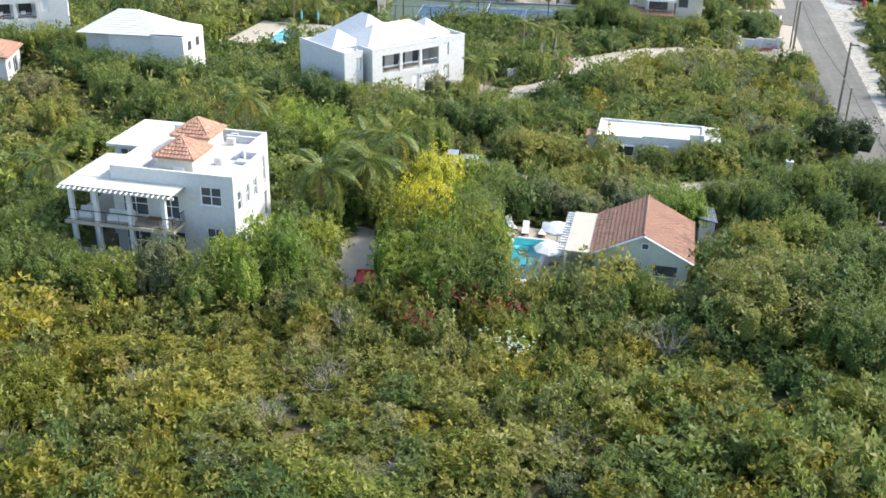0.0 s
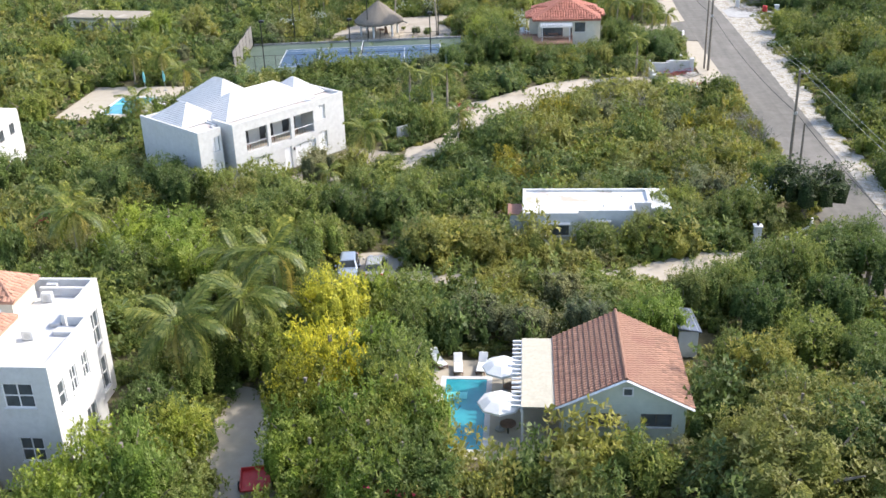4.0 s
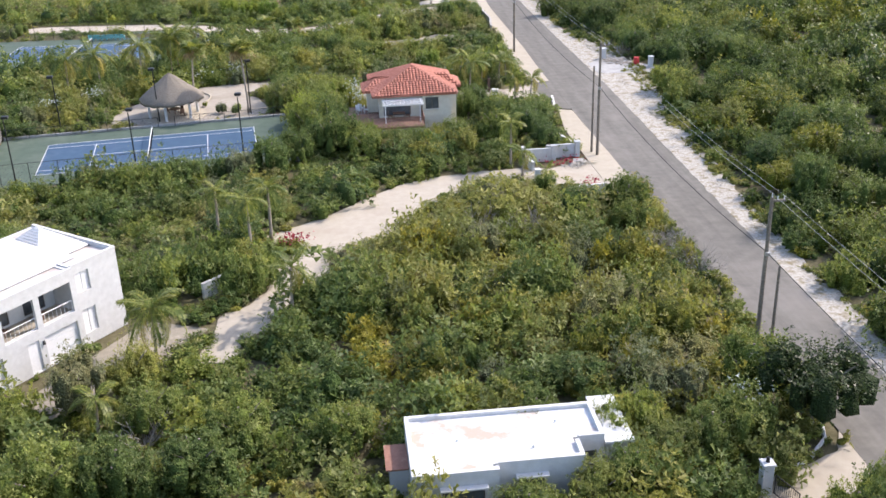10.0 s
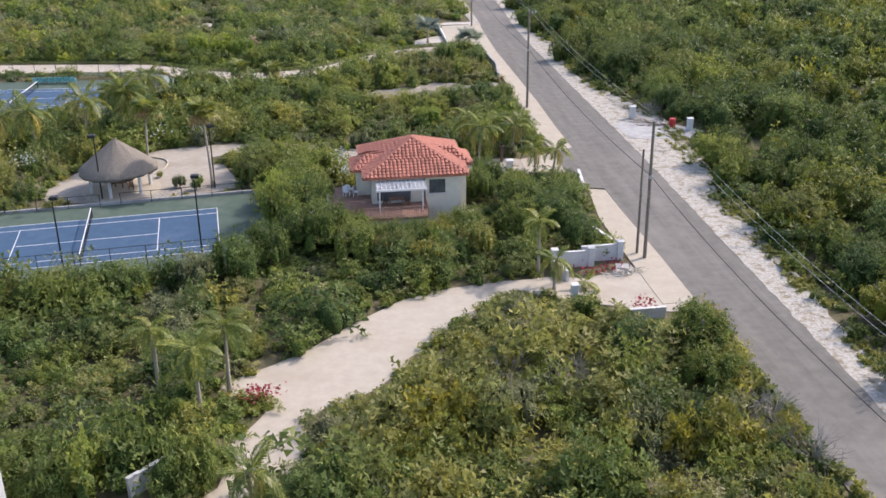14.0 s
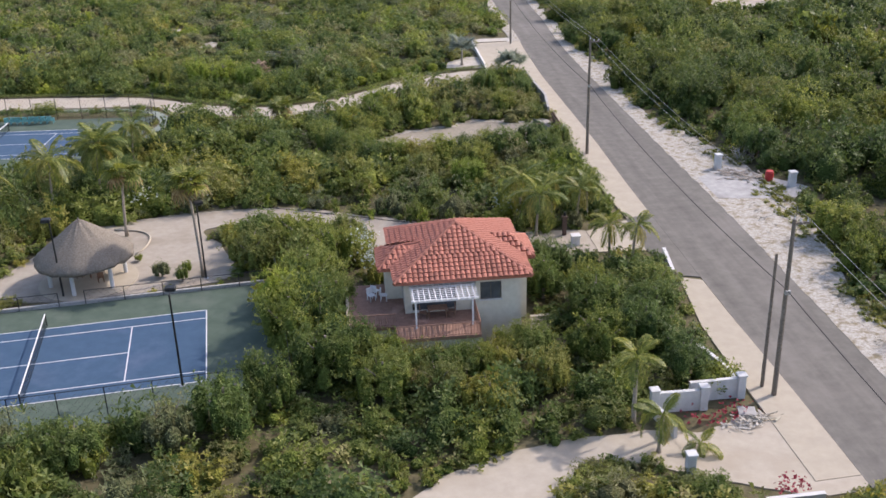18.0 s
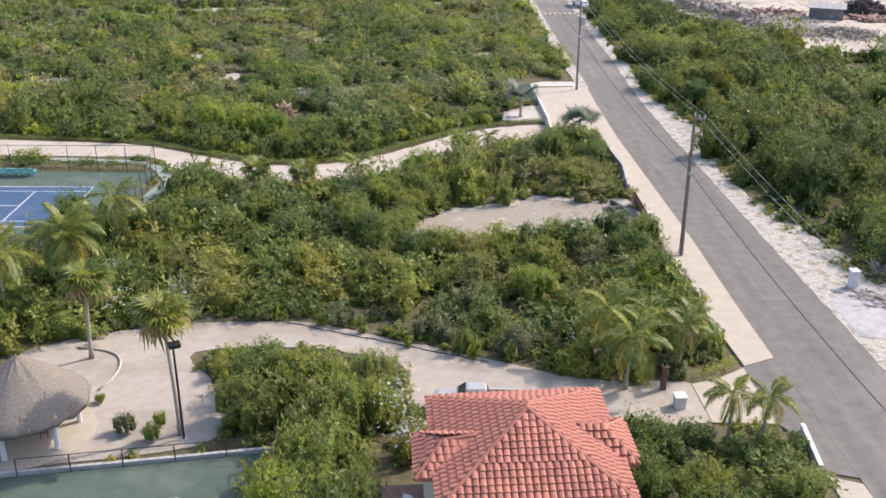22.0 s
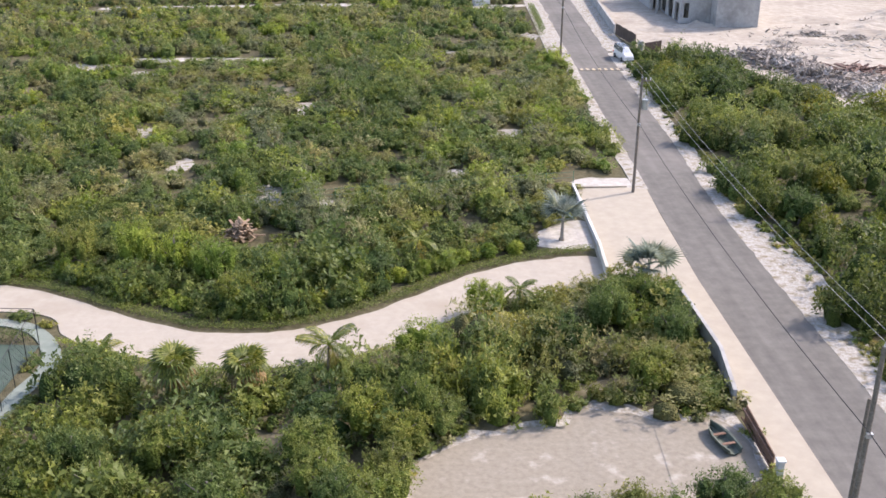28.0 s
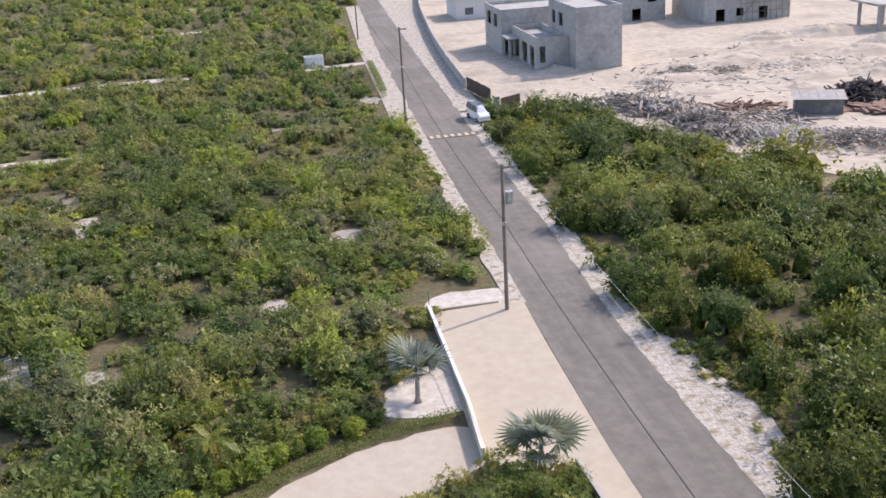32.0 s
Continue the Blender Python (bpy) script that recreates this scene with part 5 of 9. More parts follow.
U6 = math.degrees(math.atan2(2.55, 23.77))
mid = (-19.6 - 11.885 * math.cos(radians(U6)) + 5.485 * math.sin(radians(U6)), 178.45 - 11.885 * math.sin(radians(U6)) - 5.485 * math.cos(radians(U6)), 0)
_, cx, cy = tennis_court("tennis_court_near", mid, U6, 5.6, 3.6, "blue tennis court on a green apron with white lines")
court_fence(mid, U6, [((cx, -cy), (-cx, -cy)), ((cx, cy - 1.0), (cx, -cy))], 2.6, "dark chain-link fence round the blue court")
court_fence(mid, U6, [((-cx - 0.1, -cy), (-cx - 0.1, cy))], 3.4, "tall end fence of the blue court hung with grey netting", screen=(0,))
court_fence(mid, U6, [((cx, cy), (2.5, cy)), ((0.5, cy), (-cx, cy))], 1.2, "low dark chain-link fence behind the blue court")
bm = bmesh.new()
box(bm, -cx, cy + 0.02, 0.0, cx, cy + 0.26, 0.28)
hd = thing("court_kerb", "dark low kerb wall along the court", "kerb", mid, U6)
part("kerb_wall", bm, M_CONC, hd)
M_COURTPATH = surface("pale_green_concrete", (0.2, 0.235, 0.195), (0.26, 0.295, 0.25), 1.5, 0.3, 0.9, bump=0.08, stain=(0.27, 0.29, 0.25), spec=0.2)
slab("court_path", rounded([(-44.0, 240.9), (-36.0, 239.6), (-32.8, 238.0), (-30.4, 234.6), (-29.7, 231.2), (-30.8, 227.6), (-31.4, 221.0), (-32.4, 221.0), (-32.0, 228.0), (-31.2, 231.4), (-31.7, 234.2), (-33.4, 237.0), (-36.4, 238.6), (-44.0, 239.8)], 4), 0.03, M_COURTPATH, "pale concrete path curving round a court", "path")
COURT2 = (-49.9, 226.4, 0)
_, cx, cy = tennis_court("tennis_court_far", COURT2, -4.0, 5.2, 4.6, "far blue tennis court on a green apron")
court_fence(COURT2, -4.0, [((cx, cy), (-cx, cy)), ((cx, cy), (cx + 1.5, -2.0)), ((cx + 1.5, -2.0), (cx, -cy))], 3.0, "tall dark chain-link fence round the far court")


def floodlight(at, turn, h=6.8):
    l_ = thing("court_floodlight", "slim dark floodlight post beside the tennis court", "floodlight", at, turn, "court floodlights")
    part("post", rod(bmesh.new(), (0, 0, 0), (0, 0, h), 0.085, 0.06), M_DARK, l_)
    part("arm", rod(bmesh.new(), (0, 0, h - 0.05), (0, -0.5, h + 0.1), 0.04), M_DARK, l_)
    hd_ = part("lamp_head", soft(boxes((-0.36, -1.0, h, 0.36, -0.4, h + 0.28)), 0.06), M_DARK, l_)
    part("lens", boxes((-0.28, -0.92, h - 0.03, 0.28, -0.48, h - 0.005)), M_GLASS, hd_)
    part("base_plate", boxes((-0.2, -0.2, 0, 0.2, 0.2, 0.04)), M_STEEL, l_)


for x, y, a in ((-20.0, 167.2, 180), (-31.4, 182.6, 0), (-20.3, 184.4, 20), (-43.0, 181.3, 0), (-31.0, 163.4, 180), (-43.5, 163.0, 180)):
    floodlight((x, y, 0), a)
M_TEAL = surface("teal_plastic", (0.12, 0.4, 0.42), (0.2, 0.52, 0.54), 4.0, 1.0, 0.5, bump=0.02)


def slat_chair(at, turn, material, label, group):
    c_ = thing("garden_chair", label, "chair", at, turn, group)
    for i in range(4):
        part("seat_slat", boxes((-0.3 + 0.155 * i, -0.35, 0.32, -0.165 + 0.155 * i, 0.3, 0.36)), material, c_)
    bm = bmesh.new()
    for i in range(4):
        a, b = Vector((-0.23 + 0.155 * i, 0.3, 0.34)), Vector((-0.25 + 0.167 * i, 0.62, 1.0))
        rod(bm, a, b, 0.07, n=4)
    part("backrest", bm, material, c_)
    for x in (-0.36, 0.36):
        part("armrest", boxes((x - 0.06, -0.4, 0.55, x + 0.06, 0.35, 0.59)), material, c_)
        part("leg", boxes((x - 0.04, -0.36, 0, x + 0.04, -0.28, 0.548)), material, c_)
        part("leg", boxes((x - 0.04, 0.25, 0, x + 0.04, 0.33, 0.548)), material, c_)
    return c_


first = slat_chair((-50.4, 235.4, 0.02), 176, M_TEAL, "teal slatted garden chair beside the far court", "teal chairs by the court")
for i in range(1, 8):
    copy_thing(first, pose(-50.4 + 0.75 * i, 235.4 - 0.05 * i, 0.02, 0, 0, 176 + 6 * math.sin(i * 2.1)))


# ---- power line ----
def power_pole(at, h, label, arms=True, box_=False, r=0.17):
    p_ = thing("power_pole", label, "power pole", at, 0, "power poles")
    part("shaft", rod(bmesh.new(), (0, 0, -0.1), (0, 0, h), r, r * 0.7, 10), M_POLE, p_)
    if arms:
        a_ = part("crossarm", boxes((-0.1, -0.08, h - 0.35, 0.95, 0.08, h - 0.2)), M_POLE, p_)
        for x in (0.4, 0.85):
            part("insulator", rod(bmesh.new(), (x, 0, h - 0.198), (x, 0, h + 0.05), 0.05, 0.03), M_GREYW, a_)
        part("pin", rod(bmesh.new(), (0, 0, h), (0, 0, h + 0.25), 0.04, 0.025), M_GREYW, p_)
        part("bracket", boxes((-0.16, -0.3, h * 0.6, 0.16, -0.1, h * 0.6 + 0.25)), M_STEEL, p_)
    if box_:
        t_ = part("transformer", rod(bmesh.new(), (0.5, 0, h - 3.2), (0.5, 0, h - 2.2), 0.3, n=14), M_STEEL, p_, "grey pole-mounted transformer can")
        part("bushing", rod(bmesh.new(), (0.5, 0, h - 2.2), (0.5, 0, h - 1.95), 0.06), M_GREYW, t_)
    return p_


POLES = [((21.5, 66.0, 0), 11.0), ((19.6, 119.0, 0), 10.6), ((18.3, 160.2, 0), 12.2), ((17.9, 210.1, 0), 12.6), ((18.9, 267.0, 0), 12.2), ((20.9, 331.8, 0), 13.6), ((23.2, 412.0, 0), 13.0)]
for i, (a, h_) in enumerate(POLES):
    power_pole(a, h_, "weathered wooden power pole beside the road", True, i == 4)
for a, h_ in (((20.5, 118.6, 0), 5.6), ((17.95, 161.3, 0), 9.5), ((18.0, 210.75, 0), 9.3), ((20.95, 332.5, 0), 9.5)):
    power_pole(a, h_, "short grey stub pole braced beside a power pole", False, r=0.13)
M_WIRE = surface("aluminium_wire", (0.26, 0.26, 0.26), (0.36, 0.36, 0.36), 9.0, 1.0, 0.5, 0.2, bump=0.0)


def cable(a, b, sag, r, material, label):
    a, b = Vector(a), Vector(b)
    pts = [a.lerp(b, i / 14) - Vector((0, 0, sag * 4 * (i / 14) * (1 - i / 14))) for i in range(15)]
    tagged(part("power_line", tube(bmesh.new(), pts, [r] * 15, 5), material), label, "power line", "power lines")


for (a, ha), (b, hb) in zip(POLES, POLES[1:]):
    cable((a[0], a[1], ha + 0.25), (b[0], b[1], hb + 0.25), 0.75, 0.013, M_WIRE, "thin bare aluminium wire strung between poles")
    cable((a[0] + 0.85, a[1], ha + 0.05), (b[0] + 0.85, b[1], hb + 0.05), 0.75, 0.013, M_WIRE, "thin bare aluminium wire strung between poles")
    cable((a[0], a[1], ha * 0.62), (b[0], b[1], hb * 0.62), 0.8, 0.03, M_BLACKRUB, "thick black service cable strung between poles")

# ---- walls, pillars and gates ----
def wall_run(name, label, pts, h, material, thick=0.22, cap_=True):
    w_ = thing(name, label, "wall")
    for a, b in zip(pts, pts[1:]):
        d = (Vector(b) - Vector(a)).normalized()
        part("wall_panel", wall_with(bmesh.new(), a, b, -0.02, h, (), thick), material, w_)
        if cap_:
            n = Vector((-d.y, d.x)) * 0.03
            part("coping", wall_with(bmesh.new(), (a[0] - n.x, a[1] - n.y), (b[0] - n.x, b[1] - n.y), h + 0.002, h + 0.07, (), thick + 0.06), material, w_)
    return w_


def pillar(at, h, label, material=None, size=0.5, lamp=False, group=""):
    p_ = thing("gate_pillar", label, "pillar", at, 0, group)
    s = size / 2
    part("shaft", soft(boxes((-s, -s, -0.02, s, s, h)), 0.02), material or M_WHITE, p_)
    part("pillar_cap", soft(boxes((-s - 0.07, -s - 0.07, h + 0.002, s + 0.07, s + 0.07, h + 0.12)), 0.03), material or M_WHITE, p_)
    if lamp:
        part("lantern", rod(bmesh.new(), (0, 0, h + 0.122), (0, 0, h + 0.45), 0.12, 0.08), M_DARK, p_)
    return p_


wall_run("entrance_wall", "white rendered entrance wall with stepped panels", [(10.2, 159.3), (13.2, 159.25)], 1.35, M_WHITE)
wall_run("inner_entrance_wall", "white rendered wall set back behind an entrance wall", [(12.7, 160.2), (16.0, 160.3)], 1.35, M_WHITE)
clearing([(10.4, 155.6), (16.4, 155.6), (16.4, 159.7), (10.0, 159.0)], 0.6)
wall_run("entrance_return", "white sloping end of an entrance wall", [(9.9, 158.9), (10.5, 156.4)], 0.9, M_WHITE)
wall_run("boundary_wall", "low white wall curving beside the footway", [(16.05, 160.4), (16.2, 162.6), (15.3, 166.0)], 0.85, M_WHITE)
for a in ((10.15, 159.4, 0), (13.3, 159.36, 0), (16.1, 160.35, 0)):
    pillar(a, 1.6, "square white pillar in the entrance wall", group="entrance pillars")
mc = thing("meter_slab", "square grey concrete slab in a stony planted bed", "slab", (15.8, 158.4, 0.1), -12)
part("slab_top", soft(boxes((-0.55, -0.5, 0, 0.55, 0.5, 0.14)), 0.02), M_CONC, mc)
wall_run("planter_wall", "white low planter wall with red blossoms behind it", [(13.2, 148.9), (16.5, 149.0)], 0.85, M_WHITE)
clearing([(12.8, 148.2), (17.0, 148.2), (17.0, 150.6), (12.8, 150.6)], 0.3)
pillar((10.3, 152.8, 0), 1.4, "square white pillar beside the drive", group="entrance pillars")
# raw concrete in place of pale render: a darker colour standing for shade
wall_run("lane_wall", "pale grey rendered wall along the footway", [(16.7, 225.0), (17.5, 231.0), (17.1, 243.0)], 1.25, M_CONC)
fe = thing("lot_fence", "dark brown boarded fence panel beside the footway", "fence")
for i in range(14):
    y = 217.6 + 0.4 * i
    part("board", boxes((16.6 + 0.01 * i, y, 0.1, 16.66 + 0.01 * i, y + 0.37, 1.3)), M_WOOD, fe)
part("rail", boxes((16.5, 217.5, 0.3, 16.58, 223.2, 0.4), (16.5, 217.5, 1.0, 16.58, 223.2, 1.1)), M_WOOD, fe)
pillar((16.75, 216.9, 0), 1.35, "square white pillar at the end of a brown fence", size=0.4)
wall_run("bay_wall", "low white wall beside the parking bay", [(12.7, 252.4), (12.9, 268.6)], 0.55, M_WHITE, 0.2)
wall_run("bay_wall_return", "low brown-topped wall beside a drive gate", [(12.2, 246.0), (12.6, 252.2)], 0.9, M_CREAM, 0.2)
bk = thing("bay_kerb", "low stone kerb across the end of the parking bay", "kerb")
part("kerb_stone", soft(boxes((13.1, 268.5, 0.0, 18.6, 268.75, 0.22)), 0.03), M_PAVE, bk)
for a in ((30.0, 203.0, 0), (35.2, 196.6, 0)):
    pillar(a, 1.5, "white gate pillar across the road", size=0.62, group="far gate pillars")
slab("gate_pad", [(27.1, 194.6), (34.2, 193.6), (36.8, 196.2), (31.0, 203.4), (27.1, 200.6)], 0.06, M_CONC, "grey concrete pad between gate pillars", "drive")
dr = thing("red_drum", "red plastic drum standing by a gate pillar", "drum", (33.7, 198.6, 0.06))
M_REDP = surface("red_plastic", (0.42, 0.03, 0.03), (0.55, 0.05, 0.045), 4.0, 1.0, 0.5, bump=0.03, stain=(0.35, 0.05, 0.04))
part("drum_body", tube(bmesh.new(), [(0, 0, 0), (0, 0, 0.1), (0, 0, 0.5), (0, 0, 0.85), (0, 0, 0.95)], [0.36, 0.4, 0.42, 0.4, 0.34], 16), M_REDP, dr)
part("lid", rod(bmesh.new(), (0, 0, 0.952), (0, 0, 1.0), 0.36, n=16), M_REDP, dr)
pillar((13.1, 101.9, 0), 1.9, "white gate pillar with a lantern by a sandy drive", size=0.6, lamp=True)
g_ = thing("iron_gate", "dark iron gate standing open beside a white pillar", "gate", (13.5, 101.6, 0), -72)
part("gate_frame", boxes((0, -0.02, 0.1, 1.9, 0.02, 0.16), (0, -0.02, 1.3, 1.9, 0.02, 1.36), (0, -0.02, 0.161, 0.06, 0.02, 1.299), (1.84, -0.02, 0.161, 1.9, 0.02, 1.299)), M_DARK, g_)
for i in range(1, 12):
    part("bar", rod(bmesh.new(), (0.155 * i, 0, 0.165), (0.155 * i, 0, 1.295), 0.015, n=5), M_DARK, g_)
kb = thing("curved_kerb", "white curved kerb under a dark tree", "kerb")
pts = [(13.4, 102.6), (15.2, 103.4), (17.0, 104.5), (18.6, 106.2), (19.2, 108.0)]
part("kerb_stone", tube(bmesh.new(), [(x, y, 0.08) for x, y in pts], [0.13] * 5, 6), M_WHITE, kb)
M_POST = surface("dark_carved_timber", (0.07, 0.045, 0.035), (0.14, 0.09, 0.07), 6.0, 0.8, 0.8, bump=0.3)
pillar((10.7, 188.4, 0), 1.7, "dark timber gate post with a lamp beside palms", M_POST, 0.34, True, "drive gate posts")
pillar((11.2, 186.2, 0), 0.8, "low white gate block at the end of a sand drive", M_WHITE, 0.7, False, "drive gate posts")
wall_run("gate_wing_wall", "low white wing wall beside the gate apron", [(17.6, 178.6), (18.2, 183.0)], 0.5, M_WHITE)
wall_run("villa_garden_wall", "short white garden wall among shrubs", [(-20.6, 131.6), (-18.2, 134.0)], 1.25, M_WHITE)
fe = thing("wire_fence", "thin green wire fence through the scrub", "fence")
fpts = [(13.0, 269.6), (1.0, 267.6), (-12.0, 265.0), (-25.0, 262.5)]
M_GWIRE = surface("green_coated_wire", (0.05, 0.14, 0.09), (0.09, 0.2, 0.13), 5.0, 1.0, 0.6, bump=0.0)
for a, b in zip(fpts, fpts[1:]):
    for z in (0.9, 1.5):
        part("wire", rod(bmesh.new(), (*a, z), (*b, z), 0.02, n=4), M_GWIRE, fe)
    for i in range(4):
        q = Vector(a).lerp(Vector(b), i / 4)
        part("post", rod(bmesh.new(), (q.x, q.y, 0), (q.x, q.y, 1.6), 0.035, n=6), M_GWIRE, fe)


slab("palm_bed", rounded([(7.4, 252.8), (12.4, 252.6), (12.5, 259.0), (9.6, 258.6), (7.6, 256.0)], 4, 0.2), 0.0, M_SAND, "bed of pale sand round a silver palm", "bed")

# ---- vehicles ----
def vehicle(name, label, at, turn, paint, length, width, profile, glass, roof_z, bed=None, interior=None):
    """Local x forward. profile: the side outline; glass: side outline of the windows."""
    v_ = thing(name, label, "vehicle", at, turn)
    def extrude(pts, y0, y1, inset=0.0):
        bm = bmesh.new()
        slim = lambda x: 1 - 0.13 * abs(2 * x / length) ** 3
        a = [bm.verts.new((x, (y0 + inset * max(0.0, (z - 0.85) / 0.55)) * slim(x), z)) for x, z in pts]
        b = [bm.verts.new((x, (y1 - inset * max(0.0, (z - 0.85) / 0.55)) * slim(x), z)) for x, z in pts]
        n = len(pts)
        bm.faces.new(a[::-1]), bm.faces.new(b)
        for i in range(n):
            bm.faces.new((a[i], a[(i + 1) % n], b[(i + 1) % n], b[i]))
        bmesh.ops.recalc_face_normals(bm, faces=bm.faces)
        return bm
    w = width / 2
    part("body", soft(extrude(profile, -w, w, 0.24), 0.07, 3), paint, v_, smooth=False)
    for s in (-1, 1):
        bm = bmesh.new()
        q = [bm.verts.new((x, s * ((w - 0.24 * max(0.0, (z - 0.85) / 0.55)) * (1 - 0.13 * abs(2 * x / length) ** 3) + 0.012), z)) for x, z in glass]
        bm.faces.new(q if s < 0 else q[::-1])
        bmesh.ops.solidify(bm, geom=bm.faces[:], thickness=0.02)
        part("side_window", bm, M_GLASS, v_)
    xs_ = [x for x, _ in glass]
    zlo, zhi = min(z for _, z in glass), max(z for _, z in glass)
    fx0, fx1 = max(xs_), max(x for x, z in glass if z == zhi)
    rx0, rx1 = min(xs_), min(x for x, z in glass if z == zhi)
    top = sorted((p for p in profile if p[1] > roof_z - 0.06), key=lambda p: p[0])
    front = min((p for p in profile if p[0] > top[-1][0] and p[1] > 0.9), key=lambda p: p[0])
    back = max((p for p in profile if p[0] < top[0][0] and p[1] > 0.8), key=lambda p: p[0])
    for nm, lo_, hi_, sgn in (("windscreen", front, top[-1], 1), ("rear_window", back, top[0], -1)):
        bm = bmesh.new()
        lo_, hi_ = Vector(lo_), Vector(hi_)
        nn = Vector((hi_.y - lo_.y, -(hi_.x - lo_.x))).normalized()
        nn = nn if nn.y > 0 else -nn
        p0, p1 = lo_.lerp(hi_, 0.1) + nn * 0.02, lo_.lerp(hi_, 0.9) + nn * 0.02
        q = [bm.verts.new(p) for p in ((p0.x, -w + 0.17, p0.y), (p0.x, w - 0.17, p0.y), (p1.x, w - 0.32, p1.y), (p1.x, -w + 0.32, p1.y))]
        bm.faces.new(q if sgn > 0 else q[::-1])
        bmesh.ops.solidify(bm, geom=bm.faces[:], thickness=0.015)
        part(nm, bm, M_GLASS, v_)
    for x in (length * 0.31, -length * 0.31):
        for s in (-1, 1):
            t_ = part("wheel", rod(bmesh.new(), (x, s * (w - 0.2), 0.33), (x, s * (w + 0.01), 0.33), 0.33, n=18), M_BLACKRUB, v_)
            part("rim", rod(bmesh.new(), (x, s * (w + 0.012), 0.33), (x, s * (w + 0.03), 0.33), 0.2, n=12), M_STEEL, t_)
    for s in (-1, 1):
        part("headlight", soft(boxes((length / 2 - 0.08, s * (w - 0.38) - 0.16, 0.62, length / 2 + 0.015, s * (w - 0.38) + 0.16, 0.78)), 0.02), M_FRAMEW, v_)
        part("tail_light", soft(boxes((-length / 2 - 0.015, s * (w - 0.2) - 0.1, 0.7, -length / 2 + 0.06, s * (w - 0.2) + 0.1, 0.95)), 0.02), M_REDP, v_)
        part("mirror", soft(boxes((fx0 - 0.1, s * (w + 0.12) - 0.08, 0.98, fx0 + 0.02, s * (w + 0.12) + 0.08, 1.14)), 0.03), paint, v_)
    part("number_plate", boxes((-length / 2 - 0.022, -0.22, 0.55, -length / 2 - 0.008, 0.22, 0.66)), M_LINE, v_)
    part("bumper", soft(boxes((length / 2 - 0.05, -w + 0.1, 0.3, length / 2 + 0.06, w - 0.1, 0.5)), 0.03), paint, v_)
    return v_


def paint_mat(name, c):
    return surface(name, tuple(k * 0.93 for k in c), c, 2.0, 0.5, 0.28, 0.25, bump=0.0, spec=0.6)


P_SILVER, P_WHITE, P_BLUEISH = paint_mat("silver_paint", (0.42, 0.4, 0.37)), paint_mat("white_paint", (0.82, 0.82, 0.82)), paint_mat("pale_blue_paint", (0.33, 0.39, 0.47))
HATCH = [(-2.0, 0.25), (2.0, 0.25), (2.02, 0.7), (1.7, 0.86), (1.0, 0.96), (0.35, 1.42), (-1.2, 1.46), (-1.75, 1.05), (-2.02, 0.9)]
HGLASS = [(-1.45, 0.97), (0.72, 0.97), (0.3, 1.36), (-1.1, 1.4)]
vehicle("parked_car", "pale blue hatchback parked on a sandy clearing", (-20.5, 96.4, 0.02), -83, P_BLUEISH, 4.0, 1.7, HATCH, HGLASS, 1.46)
vehicle("parked_car", "silver hatchback parked on a sandy clearing", (-18.3, 96.4, 0.02), 94, P_SILVER, 4.0, 1.7, HATCH, HGLASS, 1.46)
VAN = [(-2.65, 0.3), (2.65, 0.3), (2.68, 0.9), (2.4, 1.14), (1.8, 1.28), (1.15, 2.12), (-2.5, 2.22), (-2.67, 1.25)]
VGLASS = [(-2.35, 1.3), (1.5, 1.3), (1.05, 2.0), (-2.3, 2.06)]
vehicle("van", "white passenger van standing on the road beside a gate", (31.1, 331.2, 0.03), -82, P_WHITE, 5.3, 1.95, VAN, VGLASS, 2.22)
PICK = [(-2.7, 0.4), (2.7, 0.4), (2.72, 0.95), (2.5, 1.08), (1.25, 1.16), (0.6, 1.72), (-0.65, 1.74), (-0.82, 1.0), (-0.84, 0.62), (-2.55, 0.62), (-2.56, 1.05), (-2.7, 1.05)]
PGLASS = [(-0.5, 1.14), (0.95, 1.14), (0.5, 1.6), (-0.45, 1.62)]
pk = vehicle("pickup_truck", "silver pickup truck with a reddish load bed on sand", (-2.0, 186.7, 0.02), 174, P_SILVER, 5.4, 1.8, PICK, PGLASS, 1.74)
M_RUSTBED = surface("rusty_bed_liner", (0.22, 0.1, 0.08), (0.36, 0.19, 0.15), 3.0, 0.6, 0.8, bump=0.1)
part("bed_floor", boxes((-2.54, -0.72, 0.63, -0.86, 0.72, 0.66)), M_RUSTBED, pk)
for s in (-1, 1):
    part("bed_side", boxes((-2.56, s * 0.8 - 0.07, 0.625, -0.84, s * 0.8 + 0.07, 1.06)), P_SILVER, pk)
tr = thing("utility_trailer", "small red utility trailer on a shaded drive", "trailer", (-21.2, 68.4, 0.02), 12)
part("trailer_bed", soft(boxes((-0.85, -0.95, 0.5, 0.85, 0.95, 0.62)), 0.03), M_REDP, tr)
part("side_board", boxes((-0.85, -0.95, 0.622, -0.8, 0.95, 0.85), (0.8, -0.95, 0.622, 0.85, 0.95, 0.85), (-0.798, 0.9, 0.622, 0.798, 0.95, 0.85)), M_REDP, tr)
for s in (-1, 1):
    part("wheel", rod(bmesh.new(), (s * 0.88, 0, 0.28), (s * 1.02, 0, 0.28), 0.28, n=14), M_BLACKRUB, tr)
part("drawbar", rod(bmesh.new(), (0, -0.95, 0.5), (0, -2.0, 0.4), 0.05), M_DARK, tr)
part("stand", rod(bmesh.new(), (0, -1.9, 0), (0, -1.9, 0.4), 0.04), M_DARK, tr)
bt = thing("dinghy", "small dark green dinghy lying on bare sand", "boat", (14.6, 220.9, 0.0), 104)
bm = bmesh.new()
secs = []
